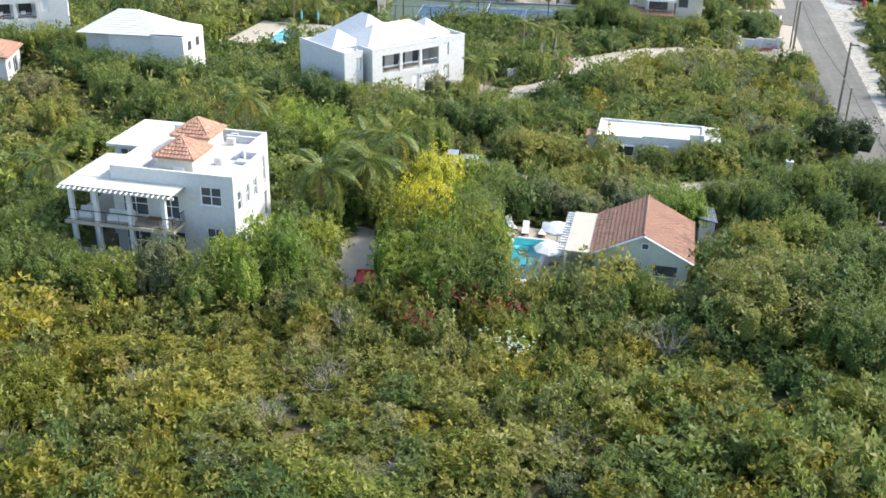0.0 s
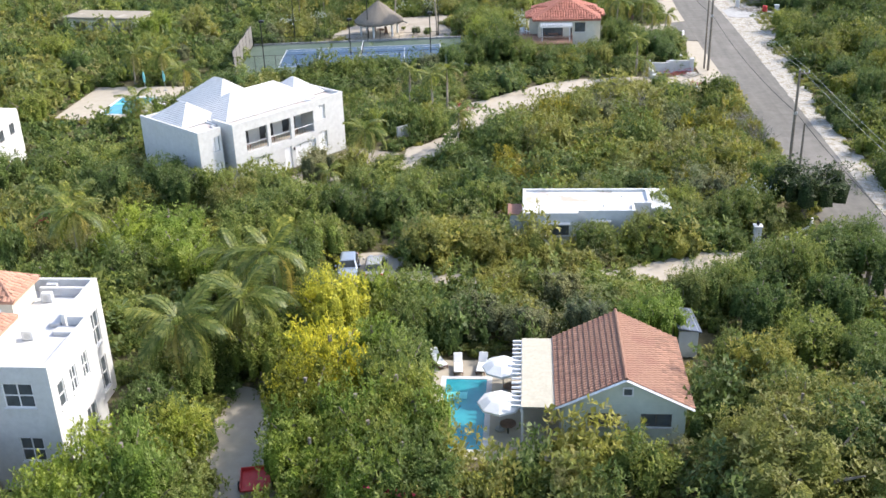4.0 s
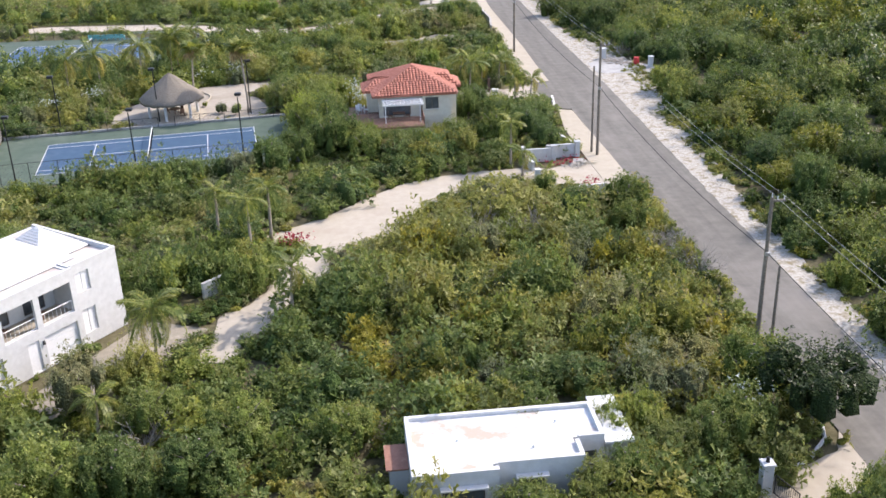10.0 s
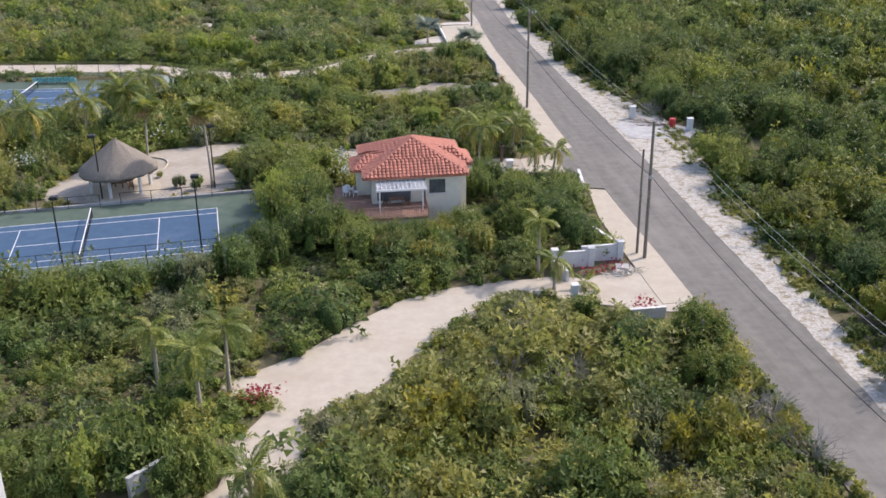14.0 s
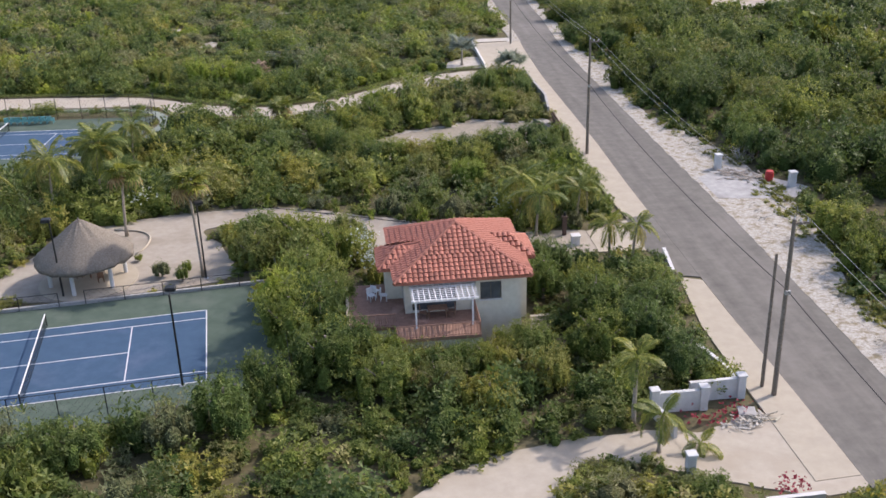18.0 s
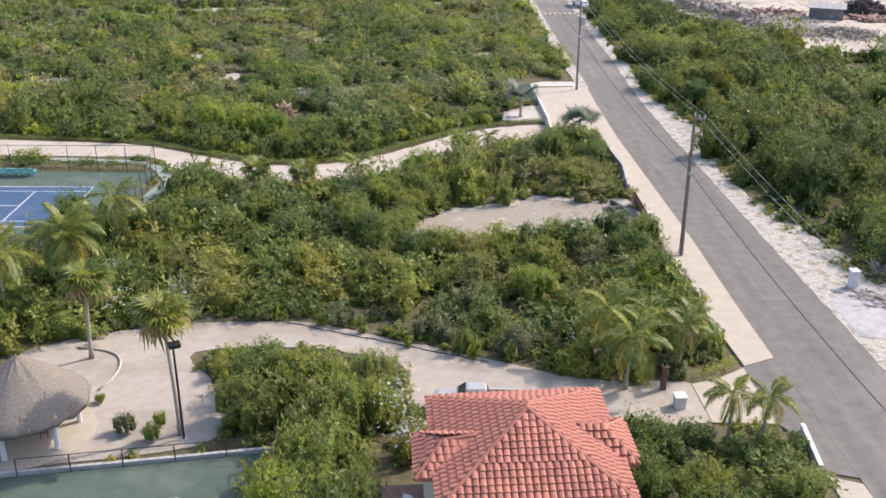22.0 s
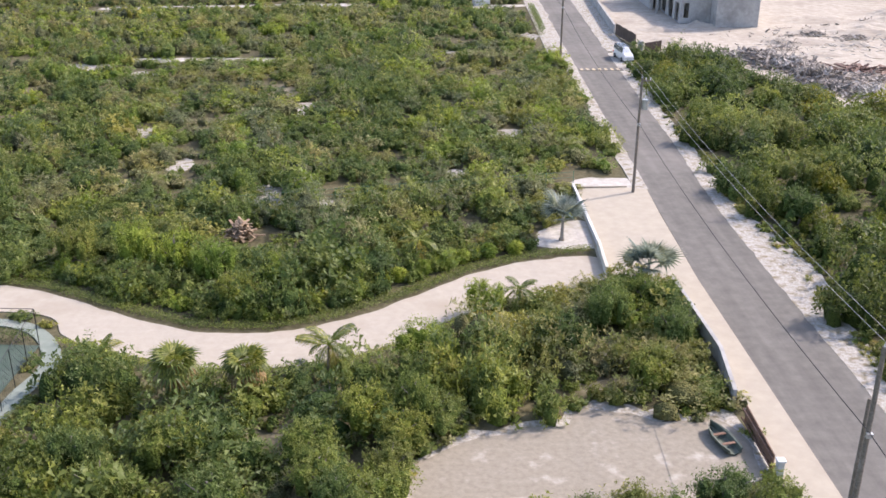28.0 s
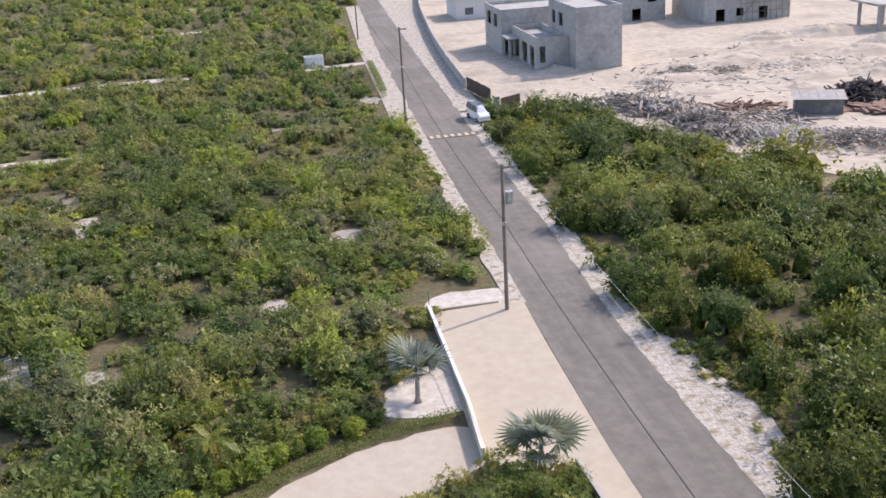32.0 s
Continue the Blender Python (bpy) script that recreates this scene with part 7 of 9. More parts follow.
def leaf_tris(c, nrm, size, r, slim=0.55, fold=0.18):
    """Pointed leaves at c, facing nrm."""
    n = len(c)
    along = unit(np.cross(nrm, unit(r.normal(size=(n, 3)))))
    side = np.cross(nrm, along)
    s = size[:, None]
    v = np.empty((n, 3, 3))
    v[:, 0] = c + along * s * 0.6 - nrm * s * fold
    v[:, 1] = c - along * s * 0.3 + side * s * slim * 0.6
    v[:, 2] = c - along * s * 0.3 - side * s * slim * 0.6 + nrm * s * fold
    return v


class Form:
    """A lobed, uneven dome round c: how far its skin reaches in any direction."""
    def __init__(self, r, c, size, tall, rough=1.0):
        self.c, self.size, self.tall = np.array(c, float), size, tall
        self.k = unit(r.normal(size=(7, 3))) * np.array([2.2, 2.8, 3.6, 5.2, 6.6, 9.0, 12.0])[:, None]
        self.a = np.array([0.17, 0.15, 0.13, 0.11, 0.09, 0.07, 0.06]) * rough
        self.p = r.uniform(0, 6.28, 7)

    def skin(self, d):
        return np.maximum(1 + (np.sin(d @ self.k.T + self.p) * self.a).sum(1), 0.35)

    def at(self, d, f):
        return self.c + d * (self.skin(d) * f)[:, None] * np.array([self.size, self.size, self.tall])


def shoots(r, form, count, per, leaves, size, up=0.6, slim=0.3, spread=0.16, low=0.03, droop=-0.12):
    """Leafy shoot tips all over a form: each tip a loose bunch of leaf rosettes. Returns verts, faces."""
    d = unit(r.normal(size=(count, 3)) + np.array([0, 0, 0.5]))
    d[:, 2] = np.where(d[:, 2] < droop, -0.6 * d[:, 2], d[:, 2])
    d = unit(d)
    tip = form.at(d, 0.66 + 0.4 * r.uniform(0, 1, count) ** 0.8)
    n_ = count * per
    d = np.repeat(d, per, 0)
    c = np.repeat(tip, per, 0) + r.normal(size=(n_, 3)) * spread * np.array([form.size, form.size, form.tall * 0.7])
    c[:, 2] = np.maximum(c[:, 2], low + r.uniform(0, 0.1, n_))
    n = unit(d * 0.55 + np.array([0, 0, up]) + r.normal(size=(n_, 3)) * 0.42)
    t1 = unit(np.cross(n, unit(r.normal(size=(n_, 3)))))
    t2 = np.cross(n, t1)
    s = size * np.exp(np.clip(r.normal(size=n_) * 0.2, -0.4, 0.4))
    v = np.empty((n_, 1 + 2 * leaves, 3))
    v[:, 0] = c - n * (s * 0.15)[:, None]
    for j in range(leaves):
        a = 2 * np.pi * j / leaves + r.uniform(-0.5, 0.5, n_)
        lift = r.uniform(-0.25, 0.95, n_)[:, None]
        rad_ = t1 * np.cos(a)[:, None] + t2 * np.sin(a)[:, None]
        sid = -t1 * np.sin(a)[:, None] + t2 * np.cos(a)[:, None]
        dr = unit(rad_ + n * lift)
        ln = (s * r.uniform(0.65, 1.25, n_))[:, None]
        v[:, 1 + 2 * j] = c + dr * ln - sid * ln * slim
        v[:, 2 + 2 * j] = c + dr * ln * 0.8 + sid * ln * slim
    f = np.array([[0, 1 + 2 * j, 2 + 2 * j] for j in range(leaves)])
    faces = (f[None] + (np.arange(n_) * (1 + 2 * leaves))[:, None, None]).reshape(-1, 3)
    return v.reshape(-1, 3), faces


def joined(lst):
    """Several (verts, faces) as one."""
    off, vs, fs = 0, [], []
    for v, f in lst:
        vs.append(v)
        fs.append(f + off)
        off += len(v)
    return np.concatenate(vs), np.concatenate(fs)


def ball(level):
    bm = bmesh.new()
    bmesh.ops.create_icosphere(bm, subdivisions=level, radius=1.0)
    v = np.array([x.co for x in bm.verts])
    f = np.array([[x.index for x in g.verts] for g in bm.faces])
    bm.free()
    f = f[v[f].mean(1)[:, 2] > -0.45]
    return v, f


BALL = {k: ball(k) for k in (1, 2, 3)}


def core(r, form, level=1, full=0.55):
    """The dense inside of a bush, under its outer leaves, darkened to paint shade there."""
    v0, f0 = BALL[level]
    v = form.at(v0, full * r.uniform(0.82, 1.1, len(v0)))
    v[:, 2] = np.where(v0[:, 2] < -0.1, v[:, 2] * 0.3, v[:, 2])
    return v, f0


def bush_forms(r, k, rough=1.0):
    """One broad dome with smaller ones leaning against it."""
    big = r.uniform(0.62, 0.78)
    out = [Form(r, (r.uniform(-0.12, 0.12), r.uniform(-0.12, 0.12), 0.18), big, r.uniform(0.66, 0.8), rough)]
    a0 = r.uniform(0, 6.28)
    for i in range(1, k):
        a, q = a0 + i * 2.4 + r.uniform(-0.4, 0.4), r.uniform(0.34, 0.52)
        out.append(Form(r, ((1 - q) * math.cos(a) * r.uniform(0.8, 1.05), (1 - q) * math.sin(a) * r.uniform(0.8, 1.05), r.uniform(0.1, 0.3)), q, r.uniform(0.35, 0.62), rough))
    return out


def crown_forms(r, k):
    """Rounded masses of leaves on the limbs of a tree."""
    out = [Form(r, (0, 0, 0.48), 0.58, 0.5)]
    a0 = r.uniform(0, 6.28)
    for i in range(k):
        a, q = a0 + i * 2.4 + r.uniform(-0.4, 0.4), r.uniform(0.27, 0.43)
        d = r.uniform(0.45, 0.66)
        out.append(Form(r, (d * math.cos(a), d * math.sin(a), r.uniform(0.22, 0.66)), q, q * r.uniform(0.7, 0.95)))
    return out


def mesh_of(name, parts_, materials):
    """One mesh from several (verts, faces), a material slot for each."""
    v = np.concatenate([p[0] for p in parts_])
    off, ff, mi = 0, [], []
    for i, (pv, pf) in enumerate(parts_):
        ff.append(pf + off)
        mi.append(np.full(len(pf), i))
        off += len(pv)
    f, mi = np.concatenate(ff), np.concatenate(mi)
    me = bpy.data.meshes.new(name)
    me.vertices.add(len(v))
    me.vertices.foreach_set("co", np.ascontiguousarray(v, np.float32).ravel())
    me.loops.add(len(f) * 3)
    me.loops.foreach_set("vertex_index", f.astype(np.int32).ravel())
    me.polygons.add(len(f))
    me.polygons.foreach_set("loop_start", (np.arange(len(f)) * 3).astype(np.int32))
    me.polygons.foreach_set("material_index", mi.astype(np.int32))
    for m in materials:
        me.materials.append(m)
    me.update(calc_edges=True)
    return me


def quick_mesh(name, leaves, inner, materials):
    """Loose leaves (n, 3, 3), and a dense inside (verts, faces) if there is one."""
    q = np.ascontiguousarray(leaves.reshape(-1, 3))
    lst = [(q, np.arange(len(q)).reshape(-1, 3))] + ([inner] if inner is not None else [])
    return mesh_of(name, lst, materials)


def scrub(name, label, at, radius, height, count, leaves, size, material, seed, lumps=3, level=1, slim=0.3, up=0.6, category="scrub", per=4):
    """Many bushes of one kind, as one object. count: leaf rosettes on each; size: metres."""
    r = np.random.default_rng(seed)
    kinds = 12
    outer, inner = [[], [], []], [[], [], []]
    base = [0, 0]
    pick = r.integers(0, kinds, len(at))
    for k in range(kinds):
        sel = np.nonzero(pick == k)[0]
        if not len(sel):
            continue
        mean_r = float(radius[sel].mean())
        forms = bush_forms(r, lumps)
        share = np.array([f.size * (f.size + f.tall) for f in forms])
        share = np.maximum((share / share.sum() * count / per).astype(int), 2)
        tm = (joined([shoots(r, f, n_, per, leaves, size / mean_r, up, slim, r.uniform(0.08, 0.15)) for f, n_ in zip(forms, share)]), joined([core(r, f, level) for f in forms]))
        a = r.uniform(0, 2 * np.pi, len(sel))
        rot = np.zeros((len(sel), 3, 3))
        rot[:, 0, 0], rot[:, 0, 1], rot[:, 1, 0], rot[:, 1, 1] = np.cos(a), -np.sin(a), np.sin(a), np.cos(a)
        rot[:, 2, 2] = 1
        sc = np.stack([radius[sel] * r.uniform(0.85, 1.2, len(sel)), radius[sel] * r.uniform(0.85, 1.2, len(sel)), height[sel]], 1)
        rot = rot * sc[:, None, :]
        off = np.concatenate([at[sel], np.zeros((len(sel), 1))], 1)
        tone = r.uniform(0, 1, len(sel))
        for i, (store, (tv, tf)) in enumerate(zip((outer, inner), tm)):
            store[0].append((np.einsum("bij,vj->bvi", rot, tv) + off[:, None]).reshape(-1, 3))
            store[1].append((tf[None] + (base[i] + np.arange(len(sel)) * len(tv))[:, None, None]).reshape(-1, 3))
            store[2].append(np.repeat(tone, len(tv)))
            base[i] += len(sel) * len(tv)
    me = mesh_of(name, [(np.concatenate(q[0]), np.concatenate(q[1])) for q in (outer, inner)], [material, SHADED_MASS[material.name]])
    me.attributes.new("plant", "FLOAT", "POINT").data.foreach_set("value", np.concatenate([np.concatenate(q[2]) for q in (outer, inner)]).astype(np.float32))
    return tagged(new(name, me), label, category, kind="stuff")


def scatter(y0, y1, spacing, seed, left=None, right=None):
    """Jittered places over the stretch of country between y0 and y1."""
    r = np.random.default_rng(seed)
    yy = np.arange(y0, y1, spacing * 0.9)
    out = []
    for j, y in enumerate(yy):
        x0 = float(np.interp(y, (20, 60, 140, 210, 260, 340, 400, 540), (-56, -80, -126, -122, -98, -94, -98, -94))) if left is None else left
        x1 = float(np.interp(y, (20, 60, 100, 200, 280, 310, 380, 410, 520), (14, 28, 42, 92, 116, 104, 140, 145, 5))) if right is None else right
        xx = np.arange(x0, x1, spacing) + (j % 2) * spacing * 0.5
        out.append(np.stack([xx, np.full(len(xx), y)], 1))
    p = np.concatenate(out)
    return p + r.uniform(-0.62, 0.62, p.shape) * spacing


# ---- palms ----
def frond_mesh(name, length, leaflets, droop, width, material, r, fan=False, spread=125):
    """One palm frond along +x, bending down, with its leaflets."""
    tri = []
    if fan:
        base = np.array([length * 0.42, 0, 0.02])
        ring = [radians(-spread + 2 * spread * i / leaflets) for i in range(leaflets + 1)]
        edge = [base + np.array([math.cos(a), math.sin(a), 0.0]) * length * 0.34 + np.array([0, 0, -0.05 * length * droop + 0.035 * length * math.cos(a)]) for a in ring]
        for i in range(leaflets):
            a = 0.5 * (ring[i] + ring[i + 1])
            d = np.array([math.cos(a), math.sin(a), 0.0])
            m = base + d * length * 0.36 + np.array([0, 0, -0.02 * length - 0.05 * length * droop + 0.035 * length * math.cos(a)])
            tip = base + d * length * 0.62 * r.uniform(0.9, 1.08) + np.array([0, 0, -droop * 0.3 * length * r.uniform(0.6, 1.2)])
            tri += [[base, edge[i], m], [base, m, edge[i + 1]], [edge[i], tip, m], [m, tip, edge[i + 1]]]
        st = np.array([0, 0.025, 0])
        tri += [[-st, st, np.array([length * 0.47, 0, 0.02])]]
    else:
        n = 9
        xs_ = np.linspace(0, 1, n)
        spine = np.stack([length * (xs_ - 0.18 * droop * xs_ ** 3), 0 * xs_, length * (0.16 * xs_ - 0.66 * droop * xs_ ** 2.0)], 1)
        w = 0.045
        for a, b in zip(spine, spine[1:]):
            tri += [[a + [0, w, 0], a - [0, w, 0], b - [0, w * 0.7, 0]], [a + [0, w, 0], b - [0, w * 0.7, 0], b + [0, w * 0.7, 0]]]
        for i in range(leaflets):
            u = 0.14 + 0.86 * i / (leaflets - 1)
            k = u * (n - 1)
            j = min(int(k), n - 2)
            c = spine[j] + (spine[j + 1] - spine[j]) * (k - j)
            d = spine[j + 1] - spine[j]
            d = d / np.linalg.norm(d)
            reach = (length * 0.29 * math.sin(math.pi * min(0.97, 0.18 + u * 0.82)) ** 0.6 + 0.03) * r.uniform(0.75, 1.15)
            for s in (-1, 1):
                mid_ = c + np.array([0, s, 0]) * reach * 0.5 + d * reach * 0.35 + np.array([0, 0, reach * 0.05])
                tip = mid_ + np.array([0, s, 0]) * reach * 0.25 + d * reach * 0.3 + np.array([0, 0, -reach * r.uniform(0.35, 0.8)])
                tri += [[c - d * width * 0.2, mid_ + d * width * 0.5, mid_ - d * width * 0.5], [mid_ - d * width * 0.5, mid_ + d * width * 0.5, tip]]
    v = np.array(tri)
    return quick_mesh(name, v, None, [material])


_r = np.random.default_rng(5)
COCO = [frond_mesh("coconut_frond", 1.0, 30, d, 0.034, L_PALM, _r) for d in (0.45, 0.95, 1.45)]
COCO_DRY = frond_mesh("yellowed_coconut_frond", 1.0, 26, 1.5, 0.034, L_YELLOWED, _r)
FAN = [frond_mesh("fan_frond", 1.0, 15, d, 0.035, L_PALM, _r, True) for d in (0.6, 1.3)]
FAN_DRY = frond_mesh("dry_fan_frond", 1.0, 13, 1.6, 0.035, L_DEADP, _r, True)
SILVER = [frond_mesh("silver_frond", 1.0, 17, d, 0.034, L_SILVER, _r, True, 105) for d in (0.12, 0.4)]


def palm(at, h, reach, count, style, label, lean=(0, 0), seed=0, thick=0.15):
    r = np.random.default_rng(100 + seed)
    name, young, old, dry = {"coconut": ("coconut_palm", COCO[:2], COCO[1:], COCO_DRY), "royal": ("royal_palm", COCO[:2], COCO[1:], COCO[2]),
                             "fan": ("fan_palm", FAN[:1], FAN, FAN_DRY), "silver": ("silver_palm", SILVER[:1], SILVER, SILVER[1])}[style]
    p_ = thing(name, label, "palm", (*at, 0), 0)
    pts = [Vector((lean[0] * (u ** 1.6), lean[1] * (u ** 1.6), h * u)) for u in np.linspace(0, 1, 8)]
    radii = [0.86 * thick * (1.5 if i == 0 else 1.05 - 0.05 * i) for i in range(8)]
    if style == "royal":
        radii = [thick * k for k in (1.5, 1.25, 1.1, 1.0, 0.95, 0.9, 0.8, 0.6)]
    part("trunk", tube(bmesh.new(), pts, radii, 9), M_PALMBARK, p_, smooth=True)
    top = pts[-1]
    count = int(count * {"coconut": 0.8, "silver": 0.95}.get(style, 1.0))
    for i in range(count):
        u = i / count
        tilt = 62 - 100 * u ** 0.9 if style != "silver" else 84 - 80 * u
        kind_ = young if u < 0.35 else old
        me = kind_[r.integers(len(kind_))] if u < (0.74 if style == "fan" else 0.82) or style in ("royal", "silver") else dry
        L = reach * r.uniform(0.65 if style == "silver" else 0.85, 1.1) * (0.8 + 0.2 * min(1, u * 3))
        m = Matrix.Translation(top) @ pose(0, 0, 0, 0, 0, i * 137.5 + r.uniform(-15, 15)) @ pose(0.05, 0, 0, r.uniform(-14, 14), -tilt + r.uniform(-8, 8) * (2.4 if style == "silver" else 1.0), 0) @ Matrix.Scale(L, 4)
        piece("frond", me, p_, m)
    return p_


CO, RO, FA, SI = ("tall coconut palm with arching green fronds", "smooth-trunked palm with short bright fronds", "fan palm with a shaggy trunk and dry fronds", "silver-blue fan palm on a short stout trunk")
PALMS = [
    ((-28.2, 77.4), 5.7, 3.9, 22, "coconut", (0.3, 0.1)), ((-25.2, 81.9), 5.5, 3.7, 20, "coconut", (0.4, -0.3)), ((-24.4, 88.4), 5.6, 3.4, 18, "coconut", (-0.3, 0.2)),
    ((-27.6, 89.0), 5.0, 3.4, 16, "coconut", (0.2, 0.4)), ((-43.0, 96.0), 5.6, 3.2, 16, "coconut", (0.4, 0)), ((-52.4, 75.0), 5.0, 3.2, 16, "coconut", (0, 0.3)), ((-45.5, 101.0), 5.0, 3.0, 15, "coconut", (0.3, 0)),
    ((-60.2, 156.4), 4.4, 2.8, 16, "coconut", (0.3, 0)), ((-56.0, 156.0), 4.2, 2.8, 16, "coconut", (0, 0.3)), ((-50.6, 148.6), 4.0, 2.7, 16, "coconut", (0.2, 0.2)), ((-52.0, 135.0), 4.0, 2.6, 15, "coconut", (0.2, 0)),
    ((-32.7, 204.4), 6.4, 3.4, 19, "coconut", (0.5, -0.4)), ((-36.2, 200.2), 6.0, 3.2, 18, "coconut", (0.3, 0.2)), ((-41.2, 197.8), 5.6, 3.2, 18, "coconut", (-0.4, 0)), ((-45.8, 198.4), 5.0, 3.0, 16, "coconut", (0.2, 0.2)), ((-31.4, 204.0), 5.8, 3.2, 18, "coconut", (-0.5, -0.5)),
    ((-28.6, 194.9), 6.4, 2.0, 26, "fan", (0.6, -0.6)), ((-20.6, 184.9), 8.2, 2.1, 26, "fan", (-0.4, 0.6)),
    ((-20.3, 142.0), 5.4, 2.1, 13, "royal", (0.1, 0)), ((-17.3, 139.0), 5.4, 2.2, 13, "royal", (0, 0.1)), ((-15.8, 142.4), 5.2, 2.1, 13, "royal", (0.1, 0)),
    ((-13.5, 126.8), 4.4, 2.1, 16, "coconut", (0.2, 0.2)), ((-23.0, 122.6), 4.0, 2.9, 18, "coconut", (0.2, 0)), ((-25.0, 112.6), 3.0, 2.0, 13, "coconut", (0.2, 0)),
    ((8.5, 158.2), 4.8, 2.0, 13, "royal", (0.05, 0)), ((9.2, 155.2), 2.6, 1.9, 16, "coconut", (0.1, 0)), ((11.6, 154.9), 0.6, 1.5, 12, "coconut", (0, 0)),
    ((8.2, 188.6), 4.2, 2.9, 18, "coconut", (0.2, -0.6)), ((7.4, 192.6), 4.0, 2.9, 17, "coconut", (0.3, 0.2)), ((12.4, 190.8), 3.4, 2.0, 15, "coconut", (0.2, 0)), ((13.6, 192.2), 3.4, 2.0, 15, "coconut", (0, 0.2)),
    ((13.2, 182.3), 3.4, 1.9, 16, "coconut", (-0.1, 0)), ((15.0, 181.7), 3.3, 1.9, 16, "coconut", (0.3, 0.1)), ((10.6, 193.8), 3.2, 2.2, 15, "coconut", (0.1, 0)),
    ((-10.6, 231.0), 1.9, 2.4, 16, "coconut", (0.1, 0.1)), ((-26.4, 230.6), 1.8, 2.3, 15, "coconut", (0.1, 0)), ((-20.2, 226.4), 3.2, 2.0, 26, "fan", (0, 0)), ((-15.7, 227.2), 2.7, 1.8, 24, "fan", (0, 0)),
    ((3.9, 239.6), 2.0, 1.8, 14, "coconut", (0, 0)), ((-4.0, 249.6), 2.2, 1.9, 14, "coconut", (0.1, 0)), ((-14.2, 243.2), 1.6, 1.9, 13, "coconut", (0.1, 0)), ((-31.0, 213.4), 5.2, 3.0, 17, "coconut", (0.3, 0.2)),
    ((9.5, 254.4), 2.2, 2.9, 18, "silver", (0.1, 0.2)), ((14.9, 242.8), 2.4, 2.8, 20, "silver", (0, 0.3)), ((-2.6, 111.4), 1.2, 2.0, 12, "coconut", (0, 0)), ((0.8, 112.2), 1.2, 2.0, 12, "coconut", (0, 0)),
]
for k, (at, h_, reach_, n_, st, ln) in enumerate(PALMS):
    lb = {"coconut": CO if h_ > 3.5 else "young coconut palm with low arching fronds", "royal": RO, "fan": FA, "silver": SI}[st]
    palm(at, h_, reach_, n_, st, lb, ln, k, {"coconut": 0.14, "royal": 0.13, "fan": 0.16, "silver": 0.22}[st])


# ---- trees and large shrubs ----
def crown_mesh(name, seed, count, size, lumps, material, leaves=3):
    r = np.random.default_rng(seed)
    forms = crown_forms(r, lumps)
    share = np.array([f.size ** 2 for f in forms])
    share = np.maximum((share / share.sum() * count / 4).astype(int), 3)
    return mesh_of(name, [joined([shoots(r, f, n_, 4, leaves, size, 0.6, 0.32, r.uniform(0.1, 0.19), 0.02, -0.45) for f, n_ in zip(forms, share)]), joined([core(r, f, 1, 0.58) for f in forms])], [material, SHADED_MASS[material.name]])


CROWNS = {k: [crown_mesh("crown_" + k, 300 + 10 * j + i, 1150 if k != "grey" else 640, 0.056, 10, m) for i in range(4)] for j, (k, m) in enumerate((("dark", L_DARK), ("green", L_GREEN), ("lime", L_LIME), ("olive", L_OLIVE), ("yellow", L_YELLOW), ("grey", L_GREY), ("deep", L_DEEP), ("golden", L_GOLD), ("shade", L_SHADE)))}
_bm = bmesh.new()
tube(_bm, [(0, 0, 0), (0.02, 0.01, 0.25), (-0.01, 0.02, 0.5), (0.02, 0, 0.8)], [0.05, 0.04, 0.032, 0.018], 7)
TRUNK = bpy.data.meshes.new("trunk")
_bm.to_mesh(TRUNK)
_bm.free()
TRUNK.materials.append(M_BARK)
BRANCHES = []
for a in range(4):
    _bm = bmesh.new()
    c, s = math.cos(a * 1.6), math.sin(a * 1.6)
    tube(_bm, [(0, 0, 0.22 + 0.06 * a), (0.18 * c, 0.18 * s, 0.42 + 0.06 * a), (0.42 * c, 0.42 * s, 0.62 + 0.06 * a)], [0.026, 0.018, 0.008], 5)
    BRANCHES.append(bpy.data.meshes.new("branch"))
    _bm.to_mesh(BRANCHES[-1])
    _bm.free()
    BRANCHES[-1].materials.append(M_BARK)
TREE_LABEL = {"dark": "broad dark green tree with a dense rounded crown", "green": "bushy green tree with an uneven crown", "lime": "fresh bright green tree with a full crown",
              "olive": "olive-green spreading tree in the scrub", "yellow": "tree covered in bright yellow blossom", "grey": "thin grey-green tree with sparse leaves", "deep": "glossy dark evergreen tree beside the road", "golden": "yellow-green rounded tree beside the road", "shade": "very dark spreading tree overhanging the road"}


def tree(at, h, rad, kind_, seed, bare=0.16):
    r = np.random.default_rng(900 + seed)
    t_ = thing("tree", TREE_LABEL[kind_], "tree", (*at, 0), r.uniform(0, 360))
    piece("trunk", TRUNK, t_, Matrix.Diagonal((h, h, h, 1)))
    for me in BRANCHES:
        piece("branch", me, t_, Matrix.Diagonal((rad * 1.3, rad * 1.3, h, 1)))
    lift = h * bare
    piece("crown", CROWNS[kind_][seed % 4], t_, Matrix.Translation((0, 0, lift)) @ Matrix.Diagonal((rad * r.uniform(0.9, 1.1), rad * r.uniform(0.9, 1.1), (h - lift) * 1.0, 1)))


